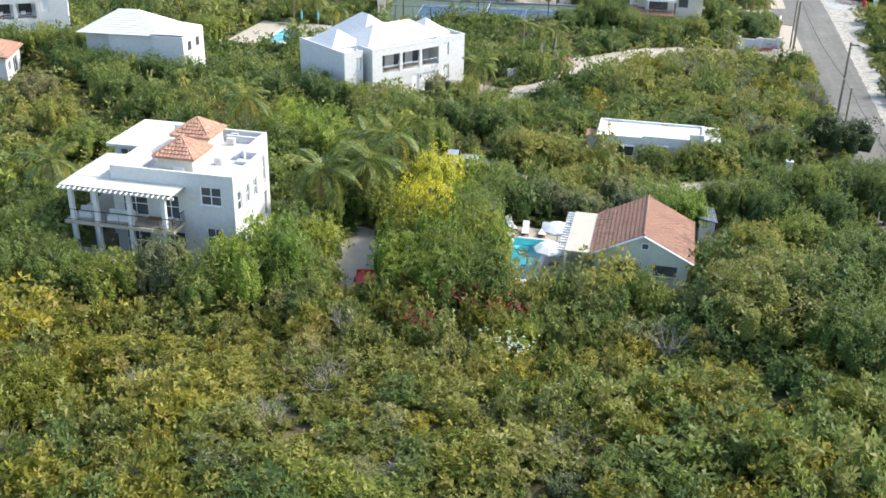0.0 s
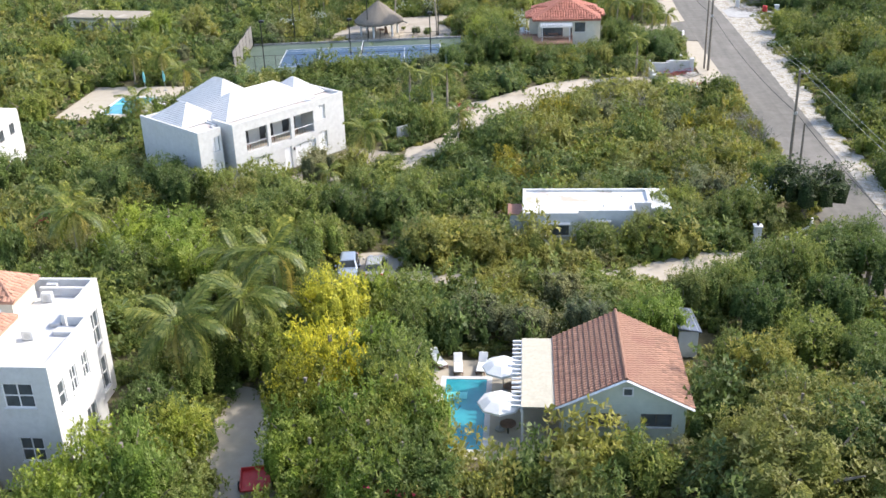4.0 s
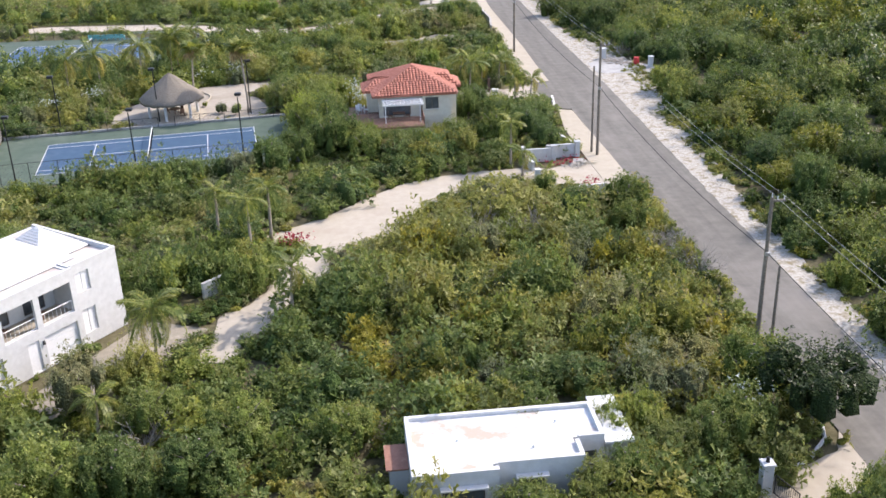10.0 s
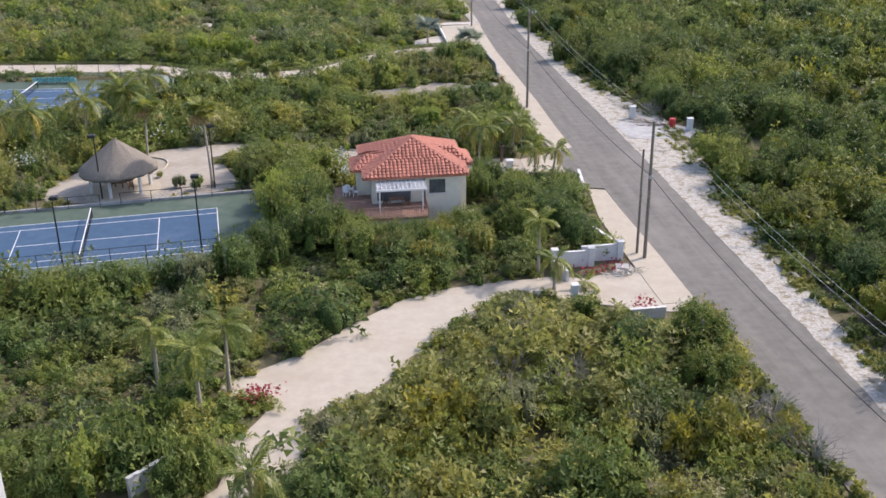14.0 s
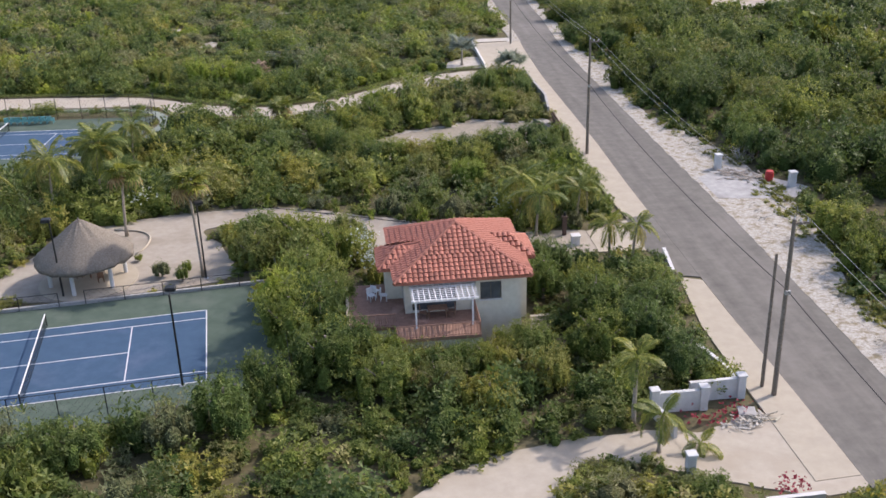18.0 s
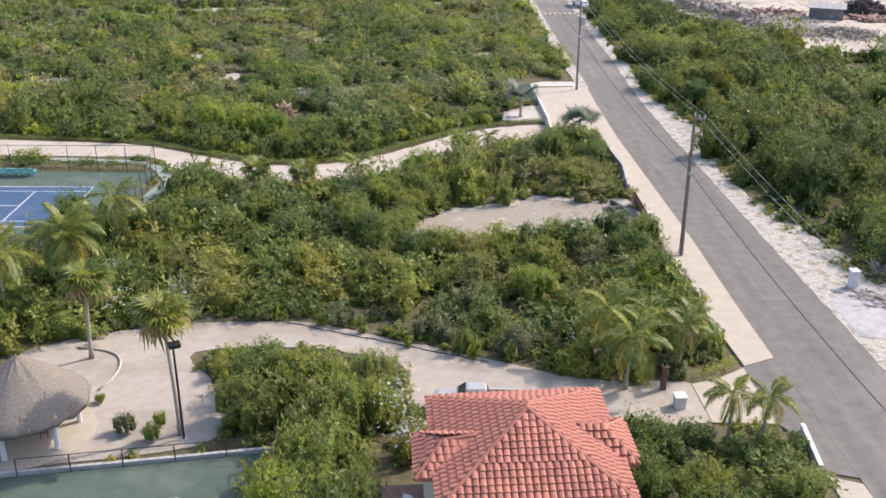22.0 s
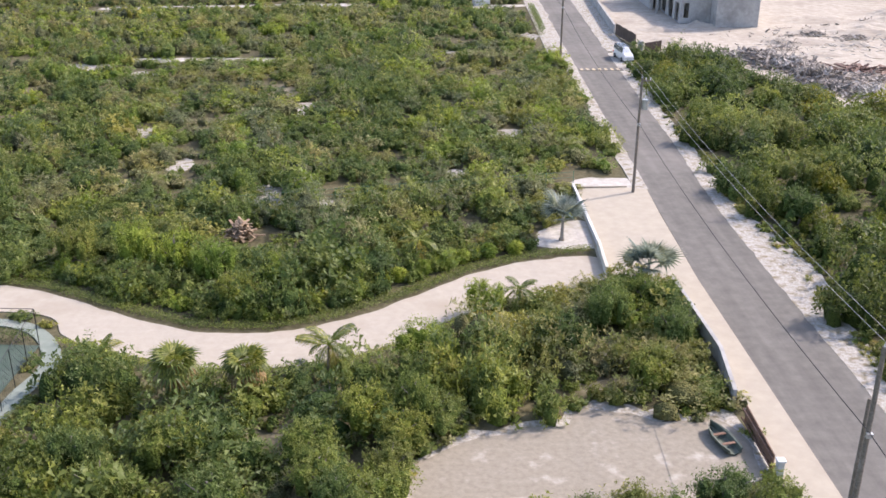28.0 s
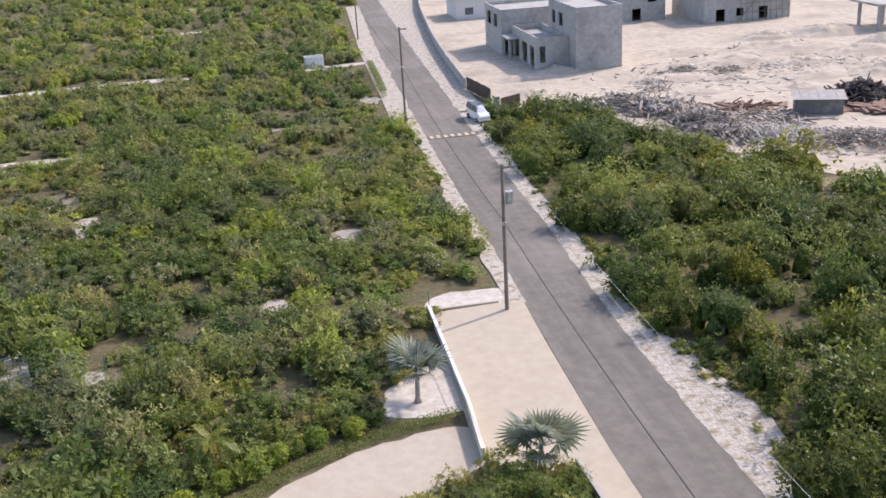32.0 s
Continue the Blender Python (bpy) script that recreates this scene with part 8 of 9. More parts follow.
TREES = [
    # round the white house and its drive
    (-29.6, 64.4, 6.4, 3.2, "lime"), (-26.8, 64.8, 7.0, 3.2, "lime"), (-28.4, 62.4, 5.6, 2.8, "lime"), (-30.6, 62.8, 5.0, 2.6, "lime"), (-31.6, 61.2, 4.8, 3.2, "green"), (-35.2, 62.6, 5.4, 2.8, "grey"), (-38.4, 60.6, 4.6, 3.0, "green"), (-42.6, 60.4, 4.6, 3.0, "dark"), (-46.8, 61.4, 4.8, 3.0, "green"), (-24.4, 61.6, 3.4, 2.4, "olive"), (-28.4, 72.6, 4.8, 2.6, "green"), (-27.8, 76.8, 4.6, 2.6, "green"), (-23.6, 79.6, 4.8, 2.6, "green"), (-26.6, 80.6, 4.4, 2.4, "dark"), (-23.0, 83.6, 4.4, 2.4, "green"), (-26.0, 69.8, 4.6, 2.8, "lime"), (-25.6, 64.4, 4.2, 2.6, "green"), (-36.2, 62.2, 3.8, 2.6, "grey"), (-40.6, 61.6, 3.6, 2.8, "green"), (-44.8, 63.0, 4.2, 2.8, "dark"), (-49.5, 66.5, 4.6, 3.0, "green"), (-50.0, 71.0, 4.4, 2.8, "dark"),
    (-14.6, 65.8, 5.2, 2.6, "lime"), (-12.6, 66.8, 5.6, 2.8, "green"), (-12.2, 70.0, 5.8, 3.0, "lime"), (-15.6, 70.2, 6.6, 2.8, "lime"), (-13.2, 71.4, 7.2, 2.8, "green"), (-14.6, 68.4, 6.0, 2.6, "green"), (-13.6, 75.2, 6.4, 3.0, "green"), (-11.6, 66.4, 4.6, 2.6, "green"), (-18.0, 76.4, 6.8, 3.0, "yellow"), (-19.6, 74.0, 5.0, 2.2, "yellow"), (-20.3, 79.4, 4.6, 2.4, "yellow"), (-19.6, 84.4, 6.0, 3.3, "yellow"), (-16.0, 80.0, 5.2, 2.6, "lime"), (-13.8, 84.6, 4.6, 2.6, "green"), (-17.6, 67.4, 5.2, 2.8, "lime"), (-18.6, 72.0, 6.4, 3.0, "golden"), (-19.0, 69.4, 5.2, 2.2, "lime"),
    # behind and beside the gable cottage
    (2.6, 84.6, 4.8, 2.6, "lime"), (0.0, 70.4, 2.8, 1.9, "green"), (4.6, 69.4, 3.2, 2.0, "olive"), (-3.2, 70.8, 2.8, 1.8, "olive"), (-14.6, 88.6, 4.0, 2.4, "green"), (-8.4, 91.0, 3.2, 2.2, "olive"), (-3.4, 91.4, 3.0, 2.2, "grey"), (-6.6, 99.4, 2.6, 2.0, "olive"), (3.4, 101.4, 3.4, 1.9, "olive"), (6.0, 102.6, 3.8, 2.0, "green"), (5.6, 106.6, 3.6, 1.8, "green"), (-11.6, 100.0, 3.4, 2.4, "green"), (-0.4, 100.6, 3.0, 2.0, "green"), (-1.6, 86.4, 3.6, 2.2, "grey"), (-6.0, 85.6, 3.4, 2.4, "grey"), (-9.6, 86.6, 3.6, 2.4, "grey"), (6.4, 70.4, 4.6, 2.6, "olive"), (9.6, 72.6, 5.2, 3.2, "olive"), (12.8, 74.0, 5.0, 3.0, "olive"), (9.2, 67.2, 6.2, 4.8, "olive"), (-35.5, 45.0, 3.8, 2.6, "golden"), (-37.5, 43.2, 3.4, 2.2, "golden"), (13.8, 68.6, 4.8, 3.0, "dark"), (6.4, 76.6, 3.0, 1.5, "green"), (8.6, 79.0, 4.4, 2.4, "olive"), (10.0, 86.8, 4.6, 2.6, "dark"), (14.4, 93.6, 4.8, 2.8, "green"), (15.6, 88.6, 4.6, 2.8, "dark"), (12.6, 82.4, 4.4, 2.6, "green"), (7.4, 80.8, 3.9, 1.7, "green"), (17.6, 97.0, 4.2, 2.2, "dark"), (16.0, 81.0, 4.4, 2.6, "green"), (12.0, 70.5, 6.2, 3.8, "dark"), (9.8, 75.2, 4.6, 2.8, "green"), (15.8, 76.0, 5.6, 3.4, "dark"), (14.4, 64.8, 5.4, 3.4, "green"), (7.0, 90.0, 4.2, 2.2, "green"), (11.0, 91.4, 4.4, 2.4, "dark"), (13.0, 94.0, 4.2, 1.9, "green"), (-21.0, 87.4, 4.9, 2.2, "green"), (-16.8, 87.8, 4.8, 2.0, "lime"), (9.0, 90.6, 4.5, 2.1, "green"), (5.2, 89.0, 4.3, 2.0, "olive"), (13.8, 93.0, 4.9, 2.3, "dark"), (11.4, 93.6, 4.6, 1.9, "green"),
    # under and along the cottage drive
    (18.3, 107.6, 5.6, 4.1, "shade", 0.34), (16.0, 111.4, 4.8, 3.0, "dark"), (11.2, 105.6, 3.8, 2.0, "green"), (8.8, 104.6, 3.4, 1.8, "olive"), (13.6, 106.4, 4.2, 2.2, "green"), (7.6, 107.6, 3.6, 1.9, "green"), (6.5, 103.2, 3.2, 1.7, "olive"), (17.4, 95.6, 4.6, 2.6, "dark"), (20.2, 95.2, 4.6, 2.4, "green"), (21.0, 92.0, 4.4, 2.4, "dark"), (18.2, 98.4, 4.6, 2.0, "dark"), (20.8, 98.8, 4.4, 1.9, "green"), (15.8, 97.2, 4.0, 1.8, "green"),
    # woods west of the villas
    (-35.6, 98.4, 5.4, 3.3, "lime"), (-38.8, 97.4, 5.6, 3.4, "lime"), (-29.4, 91.4, 4.8, 3.0, "lime"), (-29.6, 100.0, 5.0, 3.2, "green"), (-33.4, 94.0, 5.2, 4.0, "lime"), (-37.4, 92.4, 4.8, 3.2, "green"), (-42.6, 89.0, 5.0, 3.2, "dark"), (-22.4, 106.0, 4.6, 3.0, "dark"), (-23.4, 97.8, 5.0, 2.8, "green"), (-24.6, 94.6, 4.6, 2.6, "green"), (-14.2, 99.2, 4.0, 2.6, "olive"), (-26.4, 105.4, 4.8, 3.2, "green"), (-29.2, 103.2, 5.0, 3.2, "dark"), (-18.0, 106.8, 4.2, 2.8, "dark"), (-21.8, 113.0, 3.8, 2.4, "green"), (-16.0, 110.0, 4.0, 2.6, "green"), (-9.6, 109.0, 3.6, 2.2, "green"), (-50.0, 96.0, 5.0, 3.4, "dark"), (-56.0, 100.0, 5.2, 3.6, "dark"), (-62.0, 104.0, 5.4, 3.6, "dark"), (-66.0, 109.0, 5.0, 3.4, "green"), (-57.0, 88.0, 4.8, 3.2, "green"), (-64.0, 94.0, 4.8, 3.2, "olive"), (-48.0, 84.0, 4.6, 3.0, "green"), (-46.0, 110.0, 5.2, 3.2, "dark"), (-52.0, 116.0, 5.0, 3.4, "green"), (-45.0, 140.0, 4.6, 3.0, "dark"), (-38.0, 140.0, 4.2, 2.8, "green"), (-30.0, 134.0, 4.0, 2.6, "green"), (-23.6, 117.6, 4.4, 2.2, "olive"), (-26.6, 116.0, 4.6, 2.4, "grey"), (-30.8, 111.4, 4.0, 2.4, "green"), (-35.4, 111.4, 4.2, 2.6, "green"), (-38.6, 110.6, 4.6, 2.8, "dark"), (-41.4, 113.4, 4.6, 2.8, "green"), (-33.0, 108.4, 4.2, 2.6, "olive"), (-62.0, 113.4, 4.8, 3.0, "dark"), (-66.2, 113.0, 5.0, 3.0, "green"), (-70.4, 113.6, 5.0, 3.2, "dark"), (-58.4, 114.0, 4.6, 2.8, "green"), (-74.4, 115.0, 4.6, 3.0, "green"), (-70.0, 128.0, 5.0, 3.4, "dark"), (-66.0, 136.0, 5.0, 3.4, "green"), (-76.0, 116.0, 4.8, 3.0, "dark"), (-72.0, 103.0, 4.6, 3.0, "grey"), (-70.0, 160.0, 4.8, 3.2, "dark"), (-76.0, 168.0, 5.0, 3.4, "green"), (-66.0, 181.6, 5.4, 3.4, "lime"), (-60.0, 184.0, 5.4, 3.6, "olive"), (-62.0, 170.0, 4.6, 3.0, "green"), (-84.0, 122.0, 5.6, 3.2, "green"), (-79.6, 121.0, 5.6, 3.2, "dark"), (-88.6, 120.4, 5.8, 3.4, "green"),
    # round the blue court and the red-roofed house
    (-11.4, 178.0, 5.4, 3.0, "green"), (-9.4, 174.4, 4.6, 2.0, "green"), (-12.6, 170.4, 5.6, 2.8, "green"), (-10.2, 165.4, 5.0, 2.6, "dark"), (-13.0, 174.0, 5.4, 2.4, "lime"), (-6.6, 162.8, 4.0, 2.4, "green"), (-16.4, 160.6, 4.4, 2.8, "dark"), (-19.6, 159.6, 3.6, 2.2, "grey"), (-3.0, 162.6, 3.6, 2.2, "olive"), (9.4, 171.6, 4.2, 2.6, "dark"), (11.8, 167.4, 4.2, 2.6, "dark"), (13.0, 162.6, 3.8, 2.2, "dark"), (8.2, 165.8, 4.4, 2.6, "dark"), (13.6, 171.0, 3.6, 2.2, "green"), (14.6, 174.4, 3.2, 1.8, "green"), (9.6, 175.4, 3.6, 2.0, "green"), (-16.6, 185.6, 4.0, 2.4, "olive"), (-12.6, 187.6, 4.2, 2.8, "green"), (-10.0, 184.0, 4.6, 2.6, "green"), (-15.8, 189.8, 3.8, 2.4, "green"), (-9.0, 188.4, 3.8, 2.2, "olive"), (4.0, 163.0, 3.2, 2.0, "olive"), (0.0, 160.6, 3.0, 2.0, "olive"), (-14.0, 163.4, 4.2, 2.2, "dark"), (-10.6, 170.8, 5.2, 2.4, "dark"), (-7.6, 166.2, 4.0, 1.9, "green"), (17.2, 145.6, 3.2, 1.8, "dark"), (16.5, 142.0, 4.2, 2.8, "deep"), (13.6, 144.2, 2.8, 1.8, "olive"), (15.8, 138.6, 3.4, 2.2, "dark"), (-6.8, 214.4, 3.2, 2.4, "green"), (-5.6, 220.6, 3.0, 2.0, "green"), (-6.2, 217.6, 2.8, 1.8, "olive"), (-6.8, 165.6, 3.2, 1.9, "green"), (-5.6, 164.4, 3.4, 2.0, "green"), (-2.2, 164.8, 3.2, 1.7, "green"), (-4.4, 165.0, 3.0, 1.5, "olive"), (0.0, 165.2, 2.8, 1.4, "green"), (1.2, 165.4, 2.8, 1.8, "olive"), (3.6, 166.6, 3.4, 2.0, "green"), (-9.6, 168.4, 4.0, 2.2, "green"), (6.4, 176.4, 4.0, 2.0, "green"), (7.6, 180.0, 3.8, 2.2, "dark"), (-25.0, 158.4, 3.4, 2.4, "green"), (-31.0, 157.8, 3.2, 2.4, "green"), (-8.6, 166.4, 5.0, 2.2, "dark"), (-10.6, 172.6, 5.6, 2.4, "dark"), (-6.4, 165.4, 3.8, 1.8, "green"), (-3.4, 165.2, 3.0, 1.6, "olive"), (-0.9, 165.2, 2.9, 1.5, "green"), (2.4, 167.0, 2.8, 1.6, "green"), (10.6, 149.6, 2.4, 1.4, "green"),
    # between the drives further on
    (-33.0, 214.0, 4.4, 2.6, "dark"), (-28.2, 215.0, 4.2, 2.6, "deep"), (-24.6, 218.4, 3.8, 2.2, "dark"), (-36.0, 218.0, 4.2, 2.4, "dark"), (-22.0, 215.0, 3.8, 2.4, "green"), (-16.0, 214.0, 3.6, 2.4, "green"), (-10.0, 216.0, 3.6, 2.2, "green"), (-8.0, 222.6, 3.6, 2.2, "green"), (-4.0, 227.4, 3.4, 2.2, "green"), (1.0, 230.4, 3.6, 2.2, "green"), (6.0, 232.4, 3.6, 2.2, "dark"), (10.4, 236.4, 4.0, 2.2, "green"), (13.2, 240.8, 3.2, 1.8, "green"), (15.9, 240.2, 2.6, 1.3, "dark"), (11.0, 239.4, 3.2, 1.8, "green"), (15.4, 236.6, 3.2, 1.7, "dark"), (13.6, 238.6, 3.8, 2.0, "dark"), (14.4, 233.0, 3.6, 1.9, "green"), (12.8, 228.8, 3.2, 1.9, "olive"), (-3.0, 211.0, 3.0, 2.2, "green"), (2.0, 210.8, 3.2, 2.4, "green"), (7.0, 212.6, 2.8, 2.0, "olive"), (12.4, 213.8, 3.2, 2.4, "dark"), (15.4, 213.2, 3.0, 1.8, "green"), (9.0, 211.0, 3.6, 2.2, "green"), (13.0, 208.4, 3.6, 2.2, "green"), (14.6, 203.8, 3.4, 2.0, "dark"), (5.0, 207.0, 3.4, 2.2, "green"), (-0.6, 205.0, 3.4, 2.2, "olive"), (-8.0, 205.6, 3.2, 2.2, "olive"), (-14.0, 207.0, 3.2, 2.2, "olive"), (-21.0, 246.0, 4.2, 2.2, "lime"), (-24.4, 247.4, 4.4, 2.2, "lime"), (-28.4, 249.8, 4.2, 2.4, "lime"), (-33.6, 250.6, 4.0, 2.4, "green"), (-15.4, 244.8, 3.2, 2.0, "lime"), (-9.6, 246.6, 2.8, 1.8, "lime"), (-5.4, 210.6, 3.0, 2.0, "green"), (-0.4, 209.4, 3.2, 2.1, "olive"), (4.6, 211.8, 2.6, 1.8, "dark"), (-7.6, 212.0, 3.4, 2.2, "green"), (-4.6, 223.4, 4.2, 1.9, "dark"), (0.8, 226.6, 3.0, 2.0, "green"), (11.4, 227.6, 3.2, 2.0, "green"),
    # small trees in the sand yard
    (-24.0, 185.3, 1.5, 0.9, "grey"), (-22.2, 184.2, 1.4, 0.7, "green"), (-26.5, 188.9, 0.7, 0.45, "green"), (-22.0, 185.8, 1.2, 0.5, "lime"),
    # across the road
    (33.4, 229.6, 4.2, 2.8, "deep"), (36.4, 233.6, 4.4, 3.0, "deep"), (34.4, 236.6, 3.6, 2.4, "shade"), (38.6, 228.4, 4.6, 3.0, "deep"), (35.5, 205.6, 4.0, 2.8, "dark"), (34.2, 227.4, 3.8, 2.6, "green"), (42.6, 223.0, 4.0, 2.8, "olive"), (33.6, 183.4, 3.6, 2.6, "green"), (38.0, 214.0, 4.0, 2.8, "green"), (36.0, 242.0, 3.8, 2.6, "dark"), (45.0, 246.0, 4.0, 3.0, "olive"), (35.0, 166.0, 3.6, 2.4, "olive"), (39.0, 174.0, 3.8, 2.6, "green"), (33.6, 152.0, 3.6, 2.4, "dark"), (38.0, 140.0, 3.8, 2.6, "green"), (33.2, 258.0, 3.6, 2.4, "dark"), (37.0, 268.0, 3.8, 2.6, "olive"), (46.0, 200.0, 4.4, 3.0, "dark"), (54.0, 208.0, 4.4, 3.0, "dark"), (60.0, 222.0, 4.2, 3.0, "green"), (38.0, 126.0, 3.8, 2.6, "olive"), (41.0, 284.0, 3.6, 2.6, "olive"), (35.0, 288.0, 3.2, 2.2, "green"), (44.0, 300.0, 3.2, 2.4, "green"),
]
NAMED_TREES = list(TREES)
_r = np.random.default_rng(77)
for x, y in scatter(120, 262, 7.2, 78, 31.5, 52.0):
    if _r.uniform() < 0.42:
        TREES.append((float(x), float(y), float(_r.uniform(3.4, 5.2)), float(_r.uniform(2.4, 3.6)), ("deep", "dark", "green", "deep", "golden", "green")[_r.integers(6)]))
for x, y in scatter(112, 148, 6.5, 79, -8.0, 17.0):
    if _r.uniform() < 0.36:
        TREES.append((float(x), float(y), float(_r.uniform(2.6, 3.8)), float(_r.uniform(1.8, 2.8)), ("dark", "olive", "olive", "grey")[_r.integers(4)]))
for x, y in scatter(200, 246, 6.5, 81, -32.0, 15.0):
    if _r.uniform() < 0.34:
        TREES.append((float(x), float(y), float(_r.uniform(2.6, 3.8)), float(_r.uniform(1.7, 2.6)), ("dark", "green", "green", "olive", "lime")[_r.integers(5)]))
TREES = NAMED_TREES + [q for q in TREES[len(NAMED_TREES):] if free_of(np.array([q[:2]]), np.array([0.55 * q[3]]))[0]]
for k, (x, y, h_, rd, kd, *bare_) in enumerate(TREES):
    tree((x, y), h_, rd, kd, k, *bare_)


def bare_shrub(at, h, seed):
    r = np.random.default_rng(seed)
    bm = bmesh.new()
    for _ in range(34):
        a, e = r.uniform(0, 2 * math.pi), r.uniform(0.3, 1.3)
        d = Vector((math.cos(a) * math.cos(e), math.sin(a) * math.cos(e), math.sin(e)))
        p0 = d * h * 0.1
        p1 = p0 + d * h * r.uniform(0.3, 0.6)
        rod(bm, p0, p1, 0.03, 0.018, 4, False)
        for _k in range(3):
            q = p1 + (d + Vector(r.normal(size=3) * 0.5)).normalized() * h * r.uniform(0.2, 0.5)
            rod(bm, p1, q, 0.016, 0.006, 3, False)
    tagged(part("bare_shrub", bm, M_DEADWOOD), "leafless grey shrub with tangled twigs", "shrub").location = (*at, 0)


for k, (x, y, h_) in enumerate(((18.6, 134.3, 2.6), (19.2, 129.8, 2.6), (18.4, 131.6, 2.2), (16.9, 134.6, 2.2), (2.8, 141.3, 3.2), (6.6, 139.5, 3.2), (8.6, 138.6, 2.6), (4.4, 138.0, 2.8), (-20.6, 60.6, 2.4), (-30.1, 48.5, 2.8), (-34.2, 41.0, 2.6), (-18.8, 52.7, 2.4), (-21.4, 48.1, 2.2), (-26.0, 40.7, 2.4), (-3.7, 48.5, 2.4), (2.3, 62.7, 3.0), (-12.0, 45.0, 2.0), (-22.0, 111.0, 2.8), (-3.0, 51.0, 2.2), (2.6, 44.0, 2.2), (-10.0, 225.8, 1.8), (33.0, 204.6, 2.0))):
    bare_shrub((x, y), h_, 40 + k)
E_TOP = np.array([(4.8, 251.3), (2.4, 250.7), (0.0, 249.5), (-3.4, 247.4), (-5.6, 245.9)])
for k, (x, y) in enumerate(E_TOP):
    r = np.random.default_rng(70 + k)
    f_ = Form(r, (0, 0, 0.5), 0.72, 0.66, 0.25)
    ob = new("clipped_bush", mesh_of("clipped_bush", [shoots(r, f_, 230, 3, 4, 0.11, spread=0.05, droop=-0.5), core(r, f_, 3, 0.9)], [L_LIME, SHADED_MASS[L_LIME.name]]))
    ob.location = (x, y, 0)
    clearing([(x - 0.8, y - 1.2), (x + 0.8, y - 1.2), (x + 0.8, y + 0.8), (x - 0.8, y + 0.8)])
    tagged(ob, "round clipped green bush beside a drive", "bush", "clipped bushes")


def hedge(name, label, pts, w, h, material, seed):
    """A low clipped hedge along a line."""
    r = np.random.default_rng(seed)
    pts = np.array(pts, float)
    seg = np.linalg.norm(np.diff(pts, axis=0), axis=1)
    cum = np.concatenate([[0], np.cumsum(seg)])
    for a, b in zip(pts, pts[1:]):
        q = np.array((-(b - a)[1], (b - a)[0])) / max(np.linalg.norm(b - a), 1e-6) * w * 0.5
        clearing([a - q, b - q, b + q, a + q], 0.25)
    n = int(cum[-1] * 190 * w)
    u = r.uniform(0, cum[-1], n)
    x, y = np.interp(u, cum, pts[:, 0]), np.interp(u, cum, pts[:, 1])
    off = r.uniform(-w / 2, w / 2, (n, 2))
    z = r.uniform(0.05, h, n) ** 1.0
    onto = r.uniform(size=n) < 0.6
    z[onto] = h * r.uniform(0.9, 1.08, onto.sum())
    c = np.stack([x + off[:, 0], y + off[:, 1], z], 1)
    nr = unit(np.stack([off[:, 0], off[:, 1], np.full(n, 0.5)], 1) + r.normal(size=(n, 3)) * 0.3)
    tagged(new(name, quick_mesh(name, leaf_tris(c, nr, np.full(n, 0.13), r), None, [material])), label, "hedge", kind="stuff")


hedge("drive_hedge", "low clipped green hedge along a pale drive", [(-62, 250.3), (-48, 248.4), (-35.0, 245.8), (-28.0, 241.6), (-21.0, 238.0), (-15.4, 237.6), (-10.8, 239.3), (-5.6, 242.9), (0.7, 248.2), (6.4, 250.7), (11.6, 252.0)], 1.3, 0.32, L_GREEN, 61)
hedge("inner_hedge", "low clipped green hedge on the inner side of a drive", [(2.8, 240.4), (-2.4, 236.8), (-7.7, 232.5), (-12.4, 230.7), (-18.6, 230.6), (-24.0, 232.0), (-30.8, 235.5)], 0.8, 0.45, L_LIME, 62)
hedge("gate_hedge", "low clipped hedge beside a gate", [(13.4, 189.6), (16.4, 191.4)], 1.0, 0.5, L_LIME, 63)
hedge("court_planting", "dark planting along the foot of a court fence", [(-33.0, 236.0), (-40.0, 237.2), (-52.0, 238.6), (-62.0, 239.8)], 1.2, 0.7, L_DARK, 64)



hedge("far_hedge", "straight green hedge beside the far road", [(21.4, 377.0), (20.9, 362.0), (20.3, 350.0)], 1.2, 1.5, L_GREEN, 65)
# ---- scrub ----
SIGHT = [np.array(p_, float) for n_, p_, l_ in DRIVES if n_ in ("drive_villa", "drive_palapa", "drive_court")] + [np.array([(-38, 226), (-29.5, 226), (-29.5, 238), (-34, 240), (-38, 240)], float), np.array([(49, 335), (48.5, 322), (57, 306), (65, 318), (58, 336)], float), np.array([(59, 303), (66, 296), (80, 300), (80, 312), (64, 312)], float), np.array([(10.5, 218), (15, 223), (15, 219)], float), *[np.array(q, float) for q in GAPS], np.array([(33.2, 337), (34.2, 337), (35.0, 352), (34.0, 352)], float), np.array([(-21.2, 131.0), (-20.8, 130.8), (-18.6, 134.4), (-19.2, 134.8)], float), np.array([(-22.5, 253.8), (-18, 253.8), (-18, 256.8), (-22.5, 256.8)], float), np.array([(-22.4, 66.8), (-19.8, 66.8), (-20.2, 71.0), (-23.0, 71.0)], float), np.array([(12.8, 148.4), (17.0, 148.4), (17.0, 151.0), (12.8, 151.0)], float), np.array([(13, 252), (17, 244), (20, 244), (20, 266), (13, 266)], float), np.array([(-21.5, 92), (-16.5, 92), (-16.5, 99.5), (-21.5, 99.5)], float), np.array([(3.5, 95.5), (17, 101.5), (16.5, 104), (4, 98.6)], float), np.array([(-31, 117), (-24, 116), (-20, 127), (-24, 128)], float)]


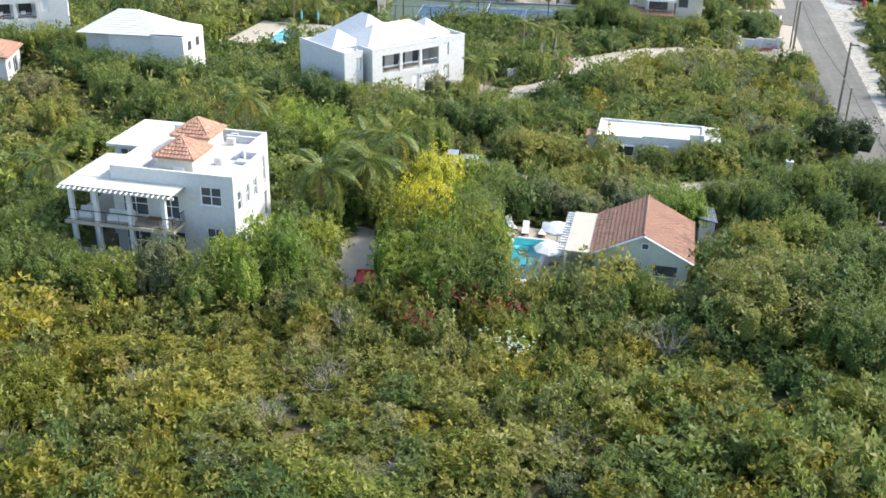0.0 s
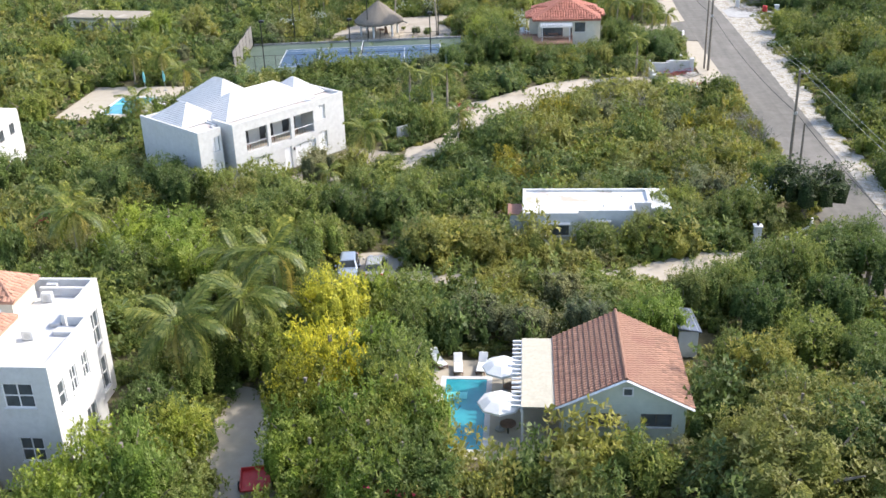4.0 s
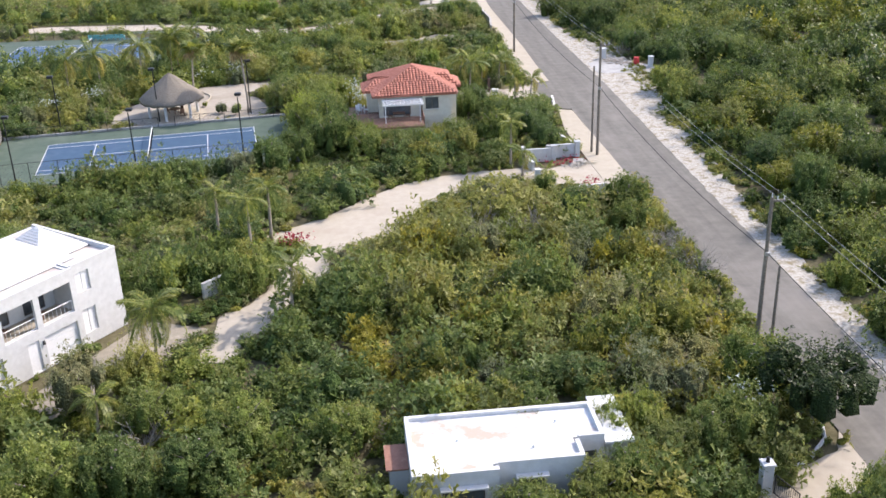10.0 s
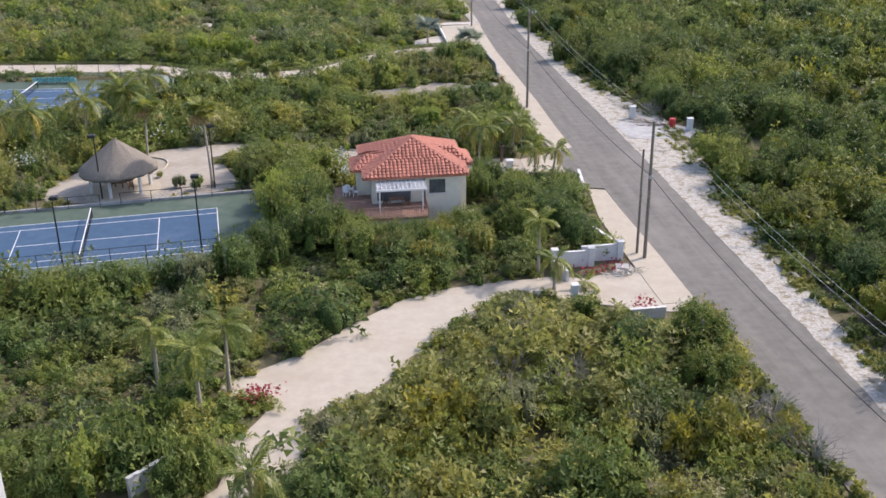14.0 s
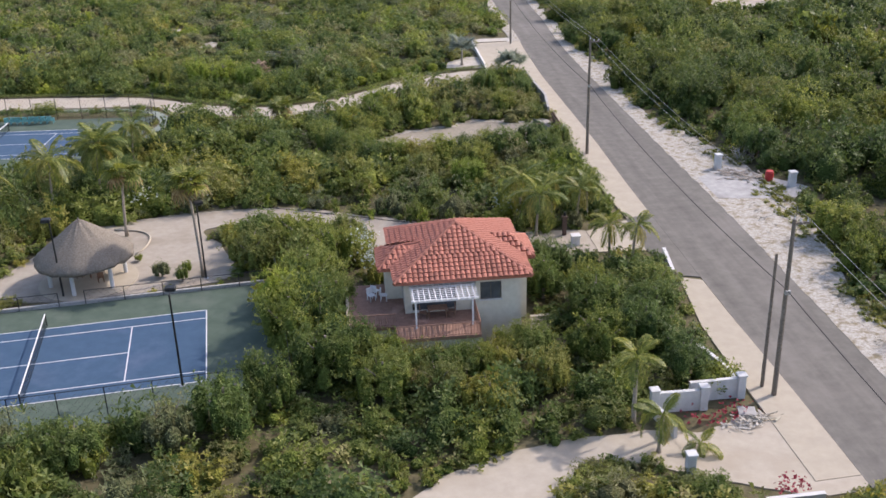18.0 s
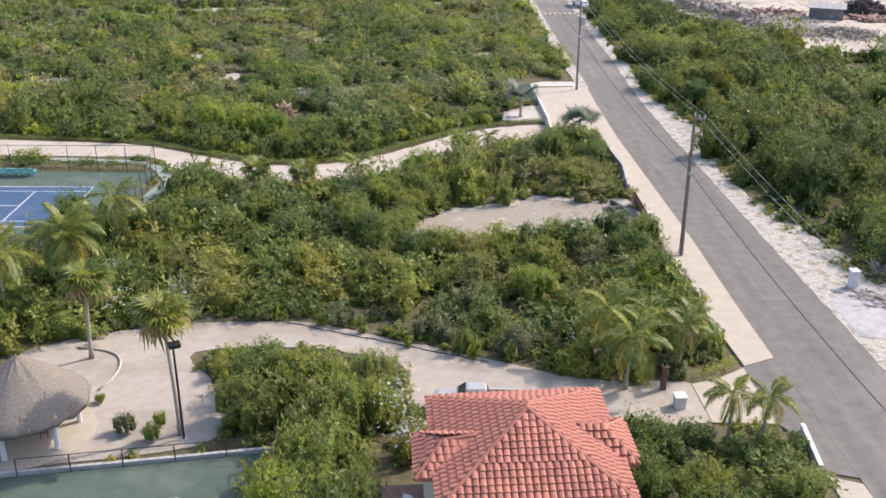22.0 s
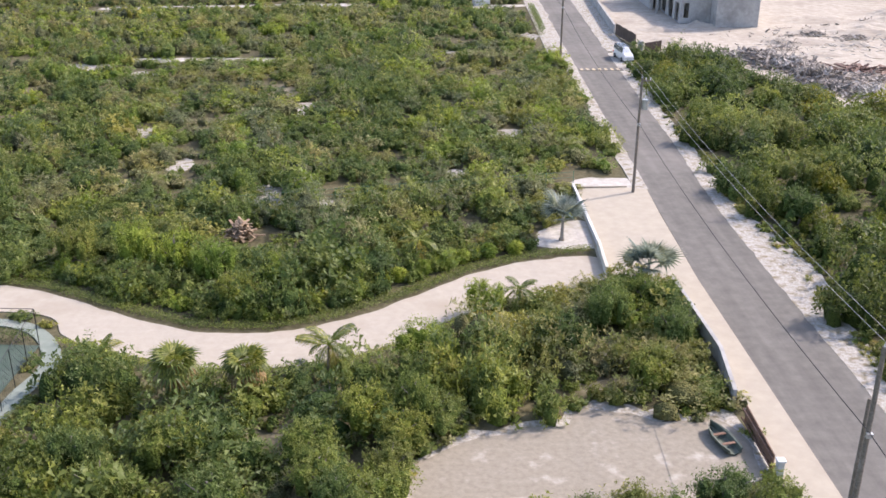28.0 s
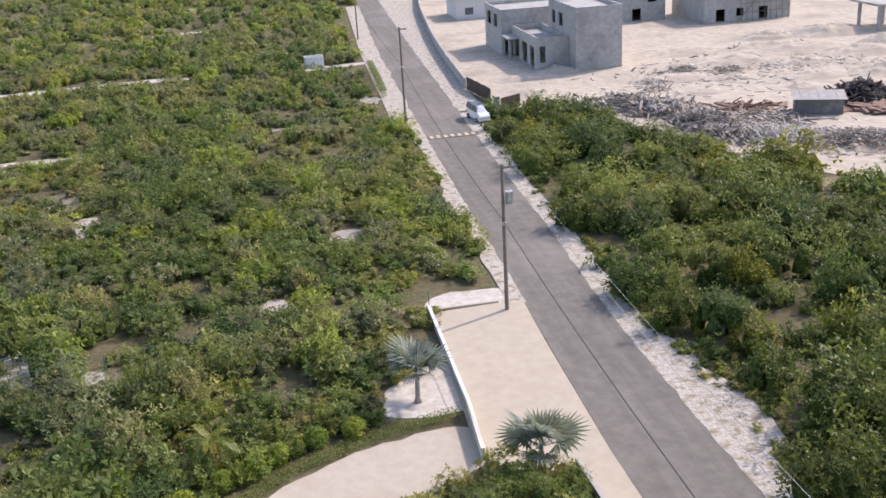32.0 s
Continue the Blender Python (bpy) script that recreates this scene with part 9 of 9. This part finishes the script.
def kept_low(p, tall):
    """Low growth on the sunny side of open drives and yards."""
    cap = np.full(len(p), 9.0)
    for poly in SIGHT:
        lo, hi = poly.min(0) - 7, poly.max(0) + 2
        idx = np.nonzero(((p > lo) & (p < hi + np.array([1, 0]))).all(1))[0]
        for d in (0.8, 1.6, 2.4, 3.4, 4.6, 6.0):
            hitp = inside(p[idx] + np.stack([(p[idx, 0] + 7) / 85 * d, np.full(len(idx), d)], 1), poly)
            cap[idx[hitp]] = np.minimum(cap[idx[hitp]], 0.28 + 0.38 * d)
    return np.minimum(tall, cap)


# tufts, leaves in a tuft, leaf length, lumps, lump detail
LEAVES = {"front": (260, 3, 0.23, 3, 1), "near": (240, 3, 0.23, 3, 1), "mid": (230, 3, 0.23, 3, 1), "far": (150, 3, 0.25, 3, 1), "back": (52, 3, 0.38, 3, 1), "horizon": (36, 3, 0.5, 2, 1), "wide": (60, 3, 0.36, 3, 1)}
SPECIES = (("olive_scrub", "olive-green coastal scrub with yellowish leaves", L_OLIVE), ("green_scrub", "dense green coastal scrub", L_GREEN),
           ("dark_scrub", "dark glossy green coastal scrub", L_DARK), ("grey_scrub", "grey-green dry coastal scrub", L_GREY), ("fresh_scrub", "fresh green coastal scrub", L_LIME), ("golden_scrub", "yellow-green coastal scrub", L_GOLDEN))
for band, (y0, y1, gap, seed) in {"front": (14, 66, 2.3, 10), "near": (66, 128, 2.5, 11), "mid": (128, 262, 2.75, 12), "far": (262, 338, 2.8, 13), "back": (338, 400, 3.4, 15), "horizon": (400, 548, 4.6, 14)}.items():
    p = scatter(y0, y1, gap, seed)
    p = p[(p[:, 0] < 25) | (p[:, 1] > 338)]
    r = np.random.default_rng(seed + 50)
    rad = np.exp(r.normal(size=len(p)) * 0.32) * gap * np.where(p[:, 1] > 262, 0.86, 0.78)
    big = np.array([noise.noise((x * 0.05, y * 0.05, 2.0)) for x, y in p])
    low = (p[:, 1] > 262) & (p[:, 0] < 24)
    tall = np.clip((0.9 + 0.6 * rad) * r.uniform(0.72, 1.35, len(p)) * (1.15 + 1.0 * big), 0.8, 4.8) * np.where(low, 0.7, 1.0)
    tall = kept_low(p, tall)
    kerbside = (p[:, 0] > 14.6) & (p[:, 0] < 20.6) & (p[:, 1] < 262)
    tall = np.where(kerbside, np.minimum(tall, 2.0), tall)
    rad = np.minimum(np.minimum(rad, 1.0 + tall * 0.7), np.where(kerbside, 1.35, 9.0))
    sel = free_of(p, rad * np.where(p[:, 1] > 262, 0.28, 0.33))
    thin = np.array([noise.noise((x * 0.16, y * 0.3, 8.0)) for x, y in p])
    sel &= ~((thin > 0.36) & low & (p[:, 0] < 12))
    p, rad, tall, low = p[sel], rad[sel], tall[sel], low[sel]
    mixv = np.array([noise.noise((x * 0.045, y * 0.045, 5.0)) for x, y in p]) + r.normal(size=len(p)) * 0.3
    mixv += np.where(p[:, 1] < 62, -0.2, 0.0) + np.where((p[:, 1] > 128) & (p[:, 1] < 262) & (p[:, 0] < 16), 0.16, 0.0) + np.where((p[:, 1] > 200) & (p[:, 0] < 20), 0.1, 0.0) - np.where((p[:, 1] > 110) & (p[:, 1] < 150) & (p[:, 0] > -9), 0.34, 0.0)
    greyish = r.uniform(size=len(p)) < np.where(low, 0.26, np.where((p[:, 1] > 110) & (p[:, 1] < 150) & (p[:, 0] > -9), 0.2, 0.1))
    which = np.where(greyish, 3, np.where(mixv < -0.18, 0, np.where(mixv < 0.24, 1, 2)))
    which = np.where(low & (which < 2) & (r.uniform(size=len(p)) < 0.3), 4, which)
    which = np.where((p[:, 1] < 64) & (r.uniform(size=len(p)) < 0.36), 5, np.where((p[:, 1] > 110) & (p[:, 1] < 150) & (p[:, 0] > -9) & (r.uniform(size=len(p)) < 0.16), 5, which))
    aside = (p[:, 0] < -52) | (p[:, 0] > 44)
    for k, (nm, lb, mt) in enumerate(SPECIES):
        for far_off, ext in ((False, ""), (True, "_beyond")):
            m = (which == k) & (aside == far_off if band in ("front", "near", "mid", "far") else not far_off)
            if m.any():
                n_, k_, s_, lu, lv = LEAVES["wide" if far_off else band]
                scrub(nm + "_" + band + ext, lb, p[m], rad[m], tall[m], n_, k_, s_ * (1.0 if k != 3 else 0.85), mt, seed * 10 + k + 5 * far_off, lu, lv, slim=0.3 if k != 3 else 0.2)
# low growth that fills the gaps between the bushes
for nm, lb, mt, sd, y0, y1, gap, n_ in (("low_growth_golden", "low yellowish growth between the bushes", L_GOLDEN, 45, 14, 66, 1.7, 44), ("low_growth_olive", "low olive growth between the bushes", L_OLIVE, 46, 14, 128, 2.3, 44), ("low_growth_green", "low green growth between the bushes", L_GREEN, 47, 14, 262, 2.6, 44), ("low_growth_dry", "low dry grey growth between the bushes", L_GREY, 48, 128, 400, 3.4, 40)):
    r = np.random.default_rng(sd)
    p = scatter(y0, y1, gap, sd)
    p = p[(p[:, 0] < 20) & (p[:, 0] > -60)]
    rad = r.uniform(0.6, 1.3, len(p))
    sel = free_of(p, rad * 0.3)
    scrub(nm, lb, p[sel], rad[sel], kept_low(p[sel], rad[sel] * r.uniform(0.6, 1.1, sel.sum())), n_, 3, 0.21, mt, sd, 2, 1)
# taller thickets that stand out of the far scrub
for nm, lb, mt, sd, y0, y1, gap, x0, x1, part_of in (("dark_thicket", "dark rounded thickets rising out of the scrub", L_DARK, 41, 264, 430, 9.5, -75.0, 19.0, 0.6), ("green_thicket", "fresh green thickets rising out of the scrub", L_LIME, 42, 264, 430, 11.0, -75.0, 19.0, 0.5),
                                                     ("grey_thicket", "pale dry thickets in the far scrub", L_GREY, 43, 264, 440, 7.0, -80.0, 14.0, 0.55)):
    r = np.random.default_rng(sd)
    p = scatter(y0, y1, gap, sd, x0, x1)
    p = p[r.uniform(size=len(p)) < part_of]
    rad, tall = r.uniform(1.5, 3.0, len(p)), r.uniform(1.8, 3.0, len(p))
    sel = free_of(p, rad * 0.5)
    scrub(nm, lb, p[sel], rad[sel], kept_low(p[sel], tall[sel]), 220, 3, 0.27, mt, sd, 4, 1)
# the woods across the road: broad crowns with low growth between them
EAST = (("deep_wood", "dark glossy evergreen thicket across the road", L_DEEP), ("dark_wood", "dark green rounded thicket across the road", L_WOODD), ("golden_wood", "yellow-green rounded thicket across the road", L_GOLD), ("green_wood", "green spreading thicket across the road", L_GREEN))
for y0, y1, gap, seed, tier in ((40, 336, 4.7, 21, 0), (40, 336, 2.6, 22, 1)):
    p = scatter(y0, y1, gap, seed, 28.5, None)
    r = np.random.default_rng(seed + 50)
    big = np.array([noise.noise((x * 0.06, y * 0.06, 12.0)) for x, y in p])
    if tier == 0:
        rad = np.exp(r.normal(size=len(p)) * 0.3) * 2.75 * (1 + 0.35 * big)
        tall = np.clip(rad * r.uniform(1.0, 1.5, len(p)) + 0.4, 1.6, 5.6)
    else:
        rad = np.exp(r.normal(size=len(p)) * 0.3) * 1.15
        tall = rad * r.uniform(0.7, 1.3, len(p))
    tall = np.where(p[:, 1] > 270, tall * 0.82, tall)
    tall = kept_low(p, tall)
    sel = free_of(p, rad * 0.4)
    if tier:
        sel &= r.uniform(size=len(p)) < 0.75
    p, rad, tall = p[sel], rad[sel], tall[sel]
    mixv = np.array([noise.noise((x * 0.05, y * 0.05, 25.0)) for x, y in p]) + r.normal(size=len(p)) * 0.3
    which = np.where(mixv < -0.06, 0, np.where(mixv < 0.16, 1, np.where(mixv < 0.42, 3, 2)))
    aside = p[:, 0] > 56
    for k, (nm, lb, mt) in enumerate(EAST):
        for far_off, ext in ((False, ""), (True, "_beyond")):
            m = (which == k) & (aside == far_off)
            if m.any():
                n_, s_ = ((520, 0.22) if tier == 0 else (90, 0.2)) if not far_off else ((170, 0.36) if tier == 0 else (36, 0.32))
                scrub(nm + ("_low" if tier else "") + ext, lb if not tier else lb.replace("thicket", "low growth"), p[m], rad[m], tall[m], n_, 3, s_, mt, seed * 10 + k + 5 * far_off, 5 - 2 * tier, 1)
# small shrubs that close the edges of drives, walls and clearings
for nm, lb, mt, sd, y0, y1, gap in (("edge_shrub_green", "small green shrubs at the edges of clearings", L_GREEN, 31, 40, 262, 1.9), ("edge_shrub_olive", "small olive shrubs at the edges of clearings", L_OLIVE, 32, 40, 262, 2.4)):
    p = scatter(y0, y1, gap, sd)
    near = np.zeros(len(p), bool)
    for poly, margin in CLEAR:
        lo, hi = poly.min(0) - 3, poly.max(0) + 3
        idx = np.nonzero(((p > lo) & (p < hi)).all(1) & ~near)[0]
        if len(idx):
            g = gap_to(p[idx], poly)
            near[idx] = (g > -1) & (g < 2.6)
    p = p[near]
    r = np.random.default_rng(sd)
    rad = r.uniform(0.5, 1.0, len(p))
    sel = free_of(p, rad * 0.35)
    p, rad = p[sel], rad[sel]
    scrub(nm, lb, p, rad, kept_low(p, rad * r.uniform(0.7, 1.4, len(p))) * 0.8, 28, 3, 0.2, mt, sd, 2, 1)
# low growth that leans over the edge of the asphalt
r = np.random.default_rng(33)
p = np.array([(road_left(y) - r.uniform(-0.1, 0.9), y) for y in np.arange(60, 150, 0.55) if not 99.0 < y < 109.0])
rad = r.uniform(0.45, 0.95, len(p))
for k, (nm, mt) in enumerate((("road_edge_growth_green", L_GREEN), ("road_edge_growth_dark", L_DARK), ("road_edge_growth_olive", L_OLIVE))):
    m = np.arange(len(p)) % 3 == k
    scrub(nm, "low shrubs leaning over the edge of the asphalt", p[m], rad[m], rad[m] * r.uniform(0.8, 1.5, m.sum()), 60, 3, 0.2, mt, 133 + k, 2, 1)
# shrubs that lean over the hedge along the drive to the court
r = np.random.default_rng(35)
hx_, hy_ = np.array([(-62, 250.3), (-48, 248.4), (-35.0, 245.8), (-28.0, 241.6), (-21.0, 238.0), (-15.4, 237.6), (-10.8, 239.3), (-5.6, 242.9), (0.7, 248.2), (6.4, 250.7)]).T
u = r.uniform(0, 1, 230)
p = np.stack([np.interp(u, np.linspace(0, 1, 10), hx_) - 0.5 * r.uniform(0, 1, 230), np.interp(u, np.linspace(0, 1, 10), hy_) + r.uniform(1.1, 3.4, 230)], 1)
rad = r.uniform(0.6, 1.2, 230)
keep_ = free_of(p, rad * 0.2)
for k, (nm, mt) in enumerate((("hedge_shrub_green", L_GREEN), ("hedge_shrub_lime", L_LIME), ("hedge_shrub_dark", L_DARK))):
    m = keep_ & (np.arange(230) % 3 == k)
    scrub(nm, "leafy shrubs crowding over a low hedge", p[m], rad[m], rad[m] * r.uniform(0.9, 1.6, m.sum()), 96, 3, 0.2, mt, 36 + k, 3, 1)
# black hose and young shrubs along the sand drive
bm = tube(bmesh.new(), [Vector((x + 0.15 * noise.noise((x * 0.9, y, 0)), y + 0.2 * noise.noise((x, y * 0.9, 4.0)), 0.06)) for x, y in rounded([(-18.5, 200.7), (-15.8, 199.8), (-12.4, 198.2), (-9.4, 196.8), (-5.6, 195.0), (-2.9, 193.7), (-0.1, 192.4), (2.5, 191.4)], 5)[:-10]], [0.03] * 30, 5)
tagged(part("garden_hose", bm, M_BLACKRUB, smooth=True), "thin black hose lying along a sand drive", "hose")
r = np.random.default_rng(39)
p = np.array([(-16.2, 200.3), (-14.3, 200.9), (-12.5, 199.2), (-9.4, 197.7), (-6.1, 195.3), (-2.7, 194.0), (-1.5, 193.7), (1.0, 192.7), (4.3, 191.0), (-17.8, 201.5)])
for k, (nm, mt) in enumerate((("young_shrub_lime", L_LIME), ("young_shrub_green", L_GREEN))):
    m = np.arange(len(p)) % 2 == k
    scrub(nm, "young leafy shrubs planted along a sand drive", p[m], r.uniform(0.4, 0.6, m.sum()), r.uniform(0.8, 1.4, m.sum()), 40, 3, 0.22, mt, 140 + k, 2, 1)
# blossoms
for nm, lb, mt, spots, sd in (("white_blossom", "white blossom on shrubs along a drive", L_FLOWER, ((-29.7, 205.0, 2.6), (-23.2, 200.9, 2.2), (-28.0, 200.6, 2.0), (-7.0, 183.4, 3.2), (-6.6, 180.6, 2.6), (6.2, 193.2, 1.6), (-8.0, 58.0, 2.6), (-45.0, 186.0, 2.6), (-40.0, 189.0, 2.8), (14.0, 107.8, 3.0)), 81),
                              ("red_blossom", "red bougainvillea blossom among green scrub", L_PINK, ((-14.0, 140.7, 0.9), (-13.4, 141.0, 0.8), (14.9, 150.0, 0.9), (13.6, 157.8, 0.35), (12.4, 158.0, 0.35), (14.8, 158.4, 0.35), (15.4, 158.9, 0.35), (-13.5, 64.2, 2.6), (-9.2, 63.4, 2.4), (-48.0, 100.8, 2.8), (-20.6, 85.6, 2.2), (-15.0, 60.4, 2.2)), 82)):
    r = np.random.default_rng(sd)
    c = np.concatenate([np.array(q) + r.normal(size=(28 if q[2] < 0.6 else 70, 3)) * np.array([0.75, 0.6, 0.35]) * (0.7 if q[2] < 1 else 1) for q in spots])
    c[:, 2] = np.maximum(c[:, 2], 0.15)
    scr = leaf_tris(c, unit(r.normal(size=c.shape) + np.array([0, 0, 1.0])), r.uniform(0.12, 0.26, len(c)), r, 0.9)
    tagged(new(nm, quick_mesh(nm, scr, None, [mt])), lb, "blossom", kind="stuff")

# tufts of coarse grass on the sand beside the road
r = np.random.default_rng(91)
yy = r.uniform(70, 335, 2600)
off = r.uniform(0.2, 1.0, 2600) ** 0.4
p = np.array([(road_right(y) + 0.1 + o * (verge(y) - road_right(y) + 0.5), y) for y, o in zip(yy, off)])
p = p[np.array([noise.noise((x * 0.3, y * 0.12, 3.0)) for x, y in p]) > 0.02]
rad = r.uniform(0.18, 0.55, len(p))
scrub("verge_grass", "patchy brown and green tufts on the sand verge", p, rad, rad * r.uniform(0.5, 1.1, len(p)), 14, 3, 0.16, L_OLIVE, 92, 1, 1, category="grass", per=2)
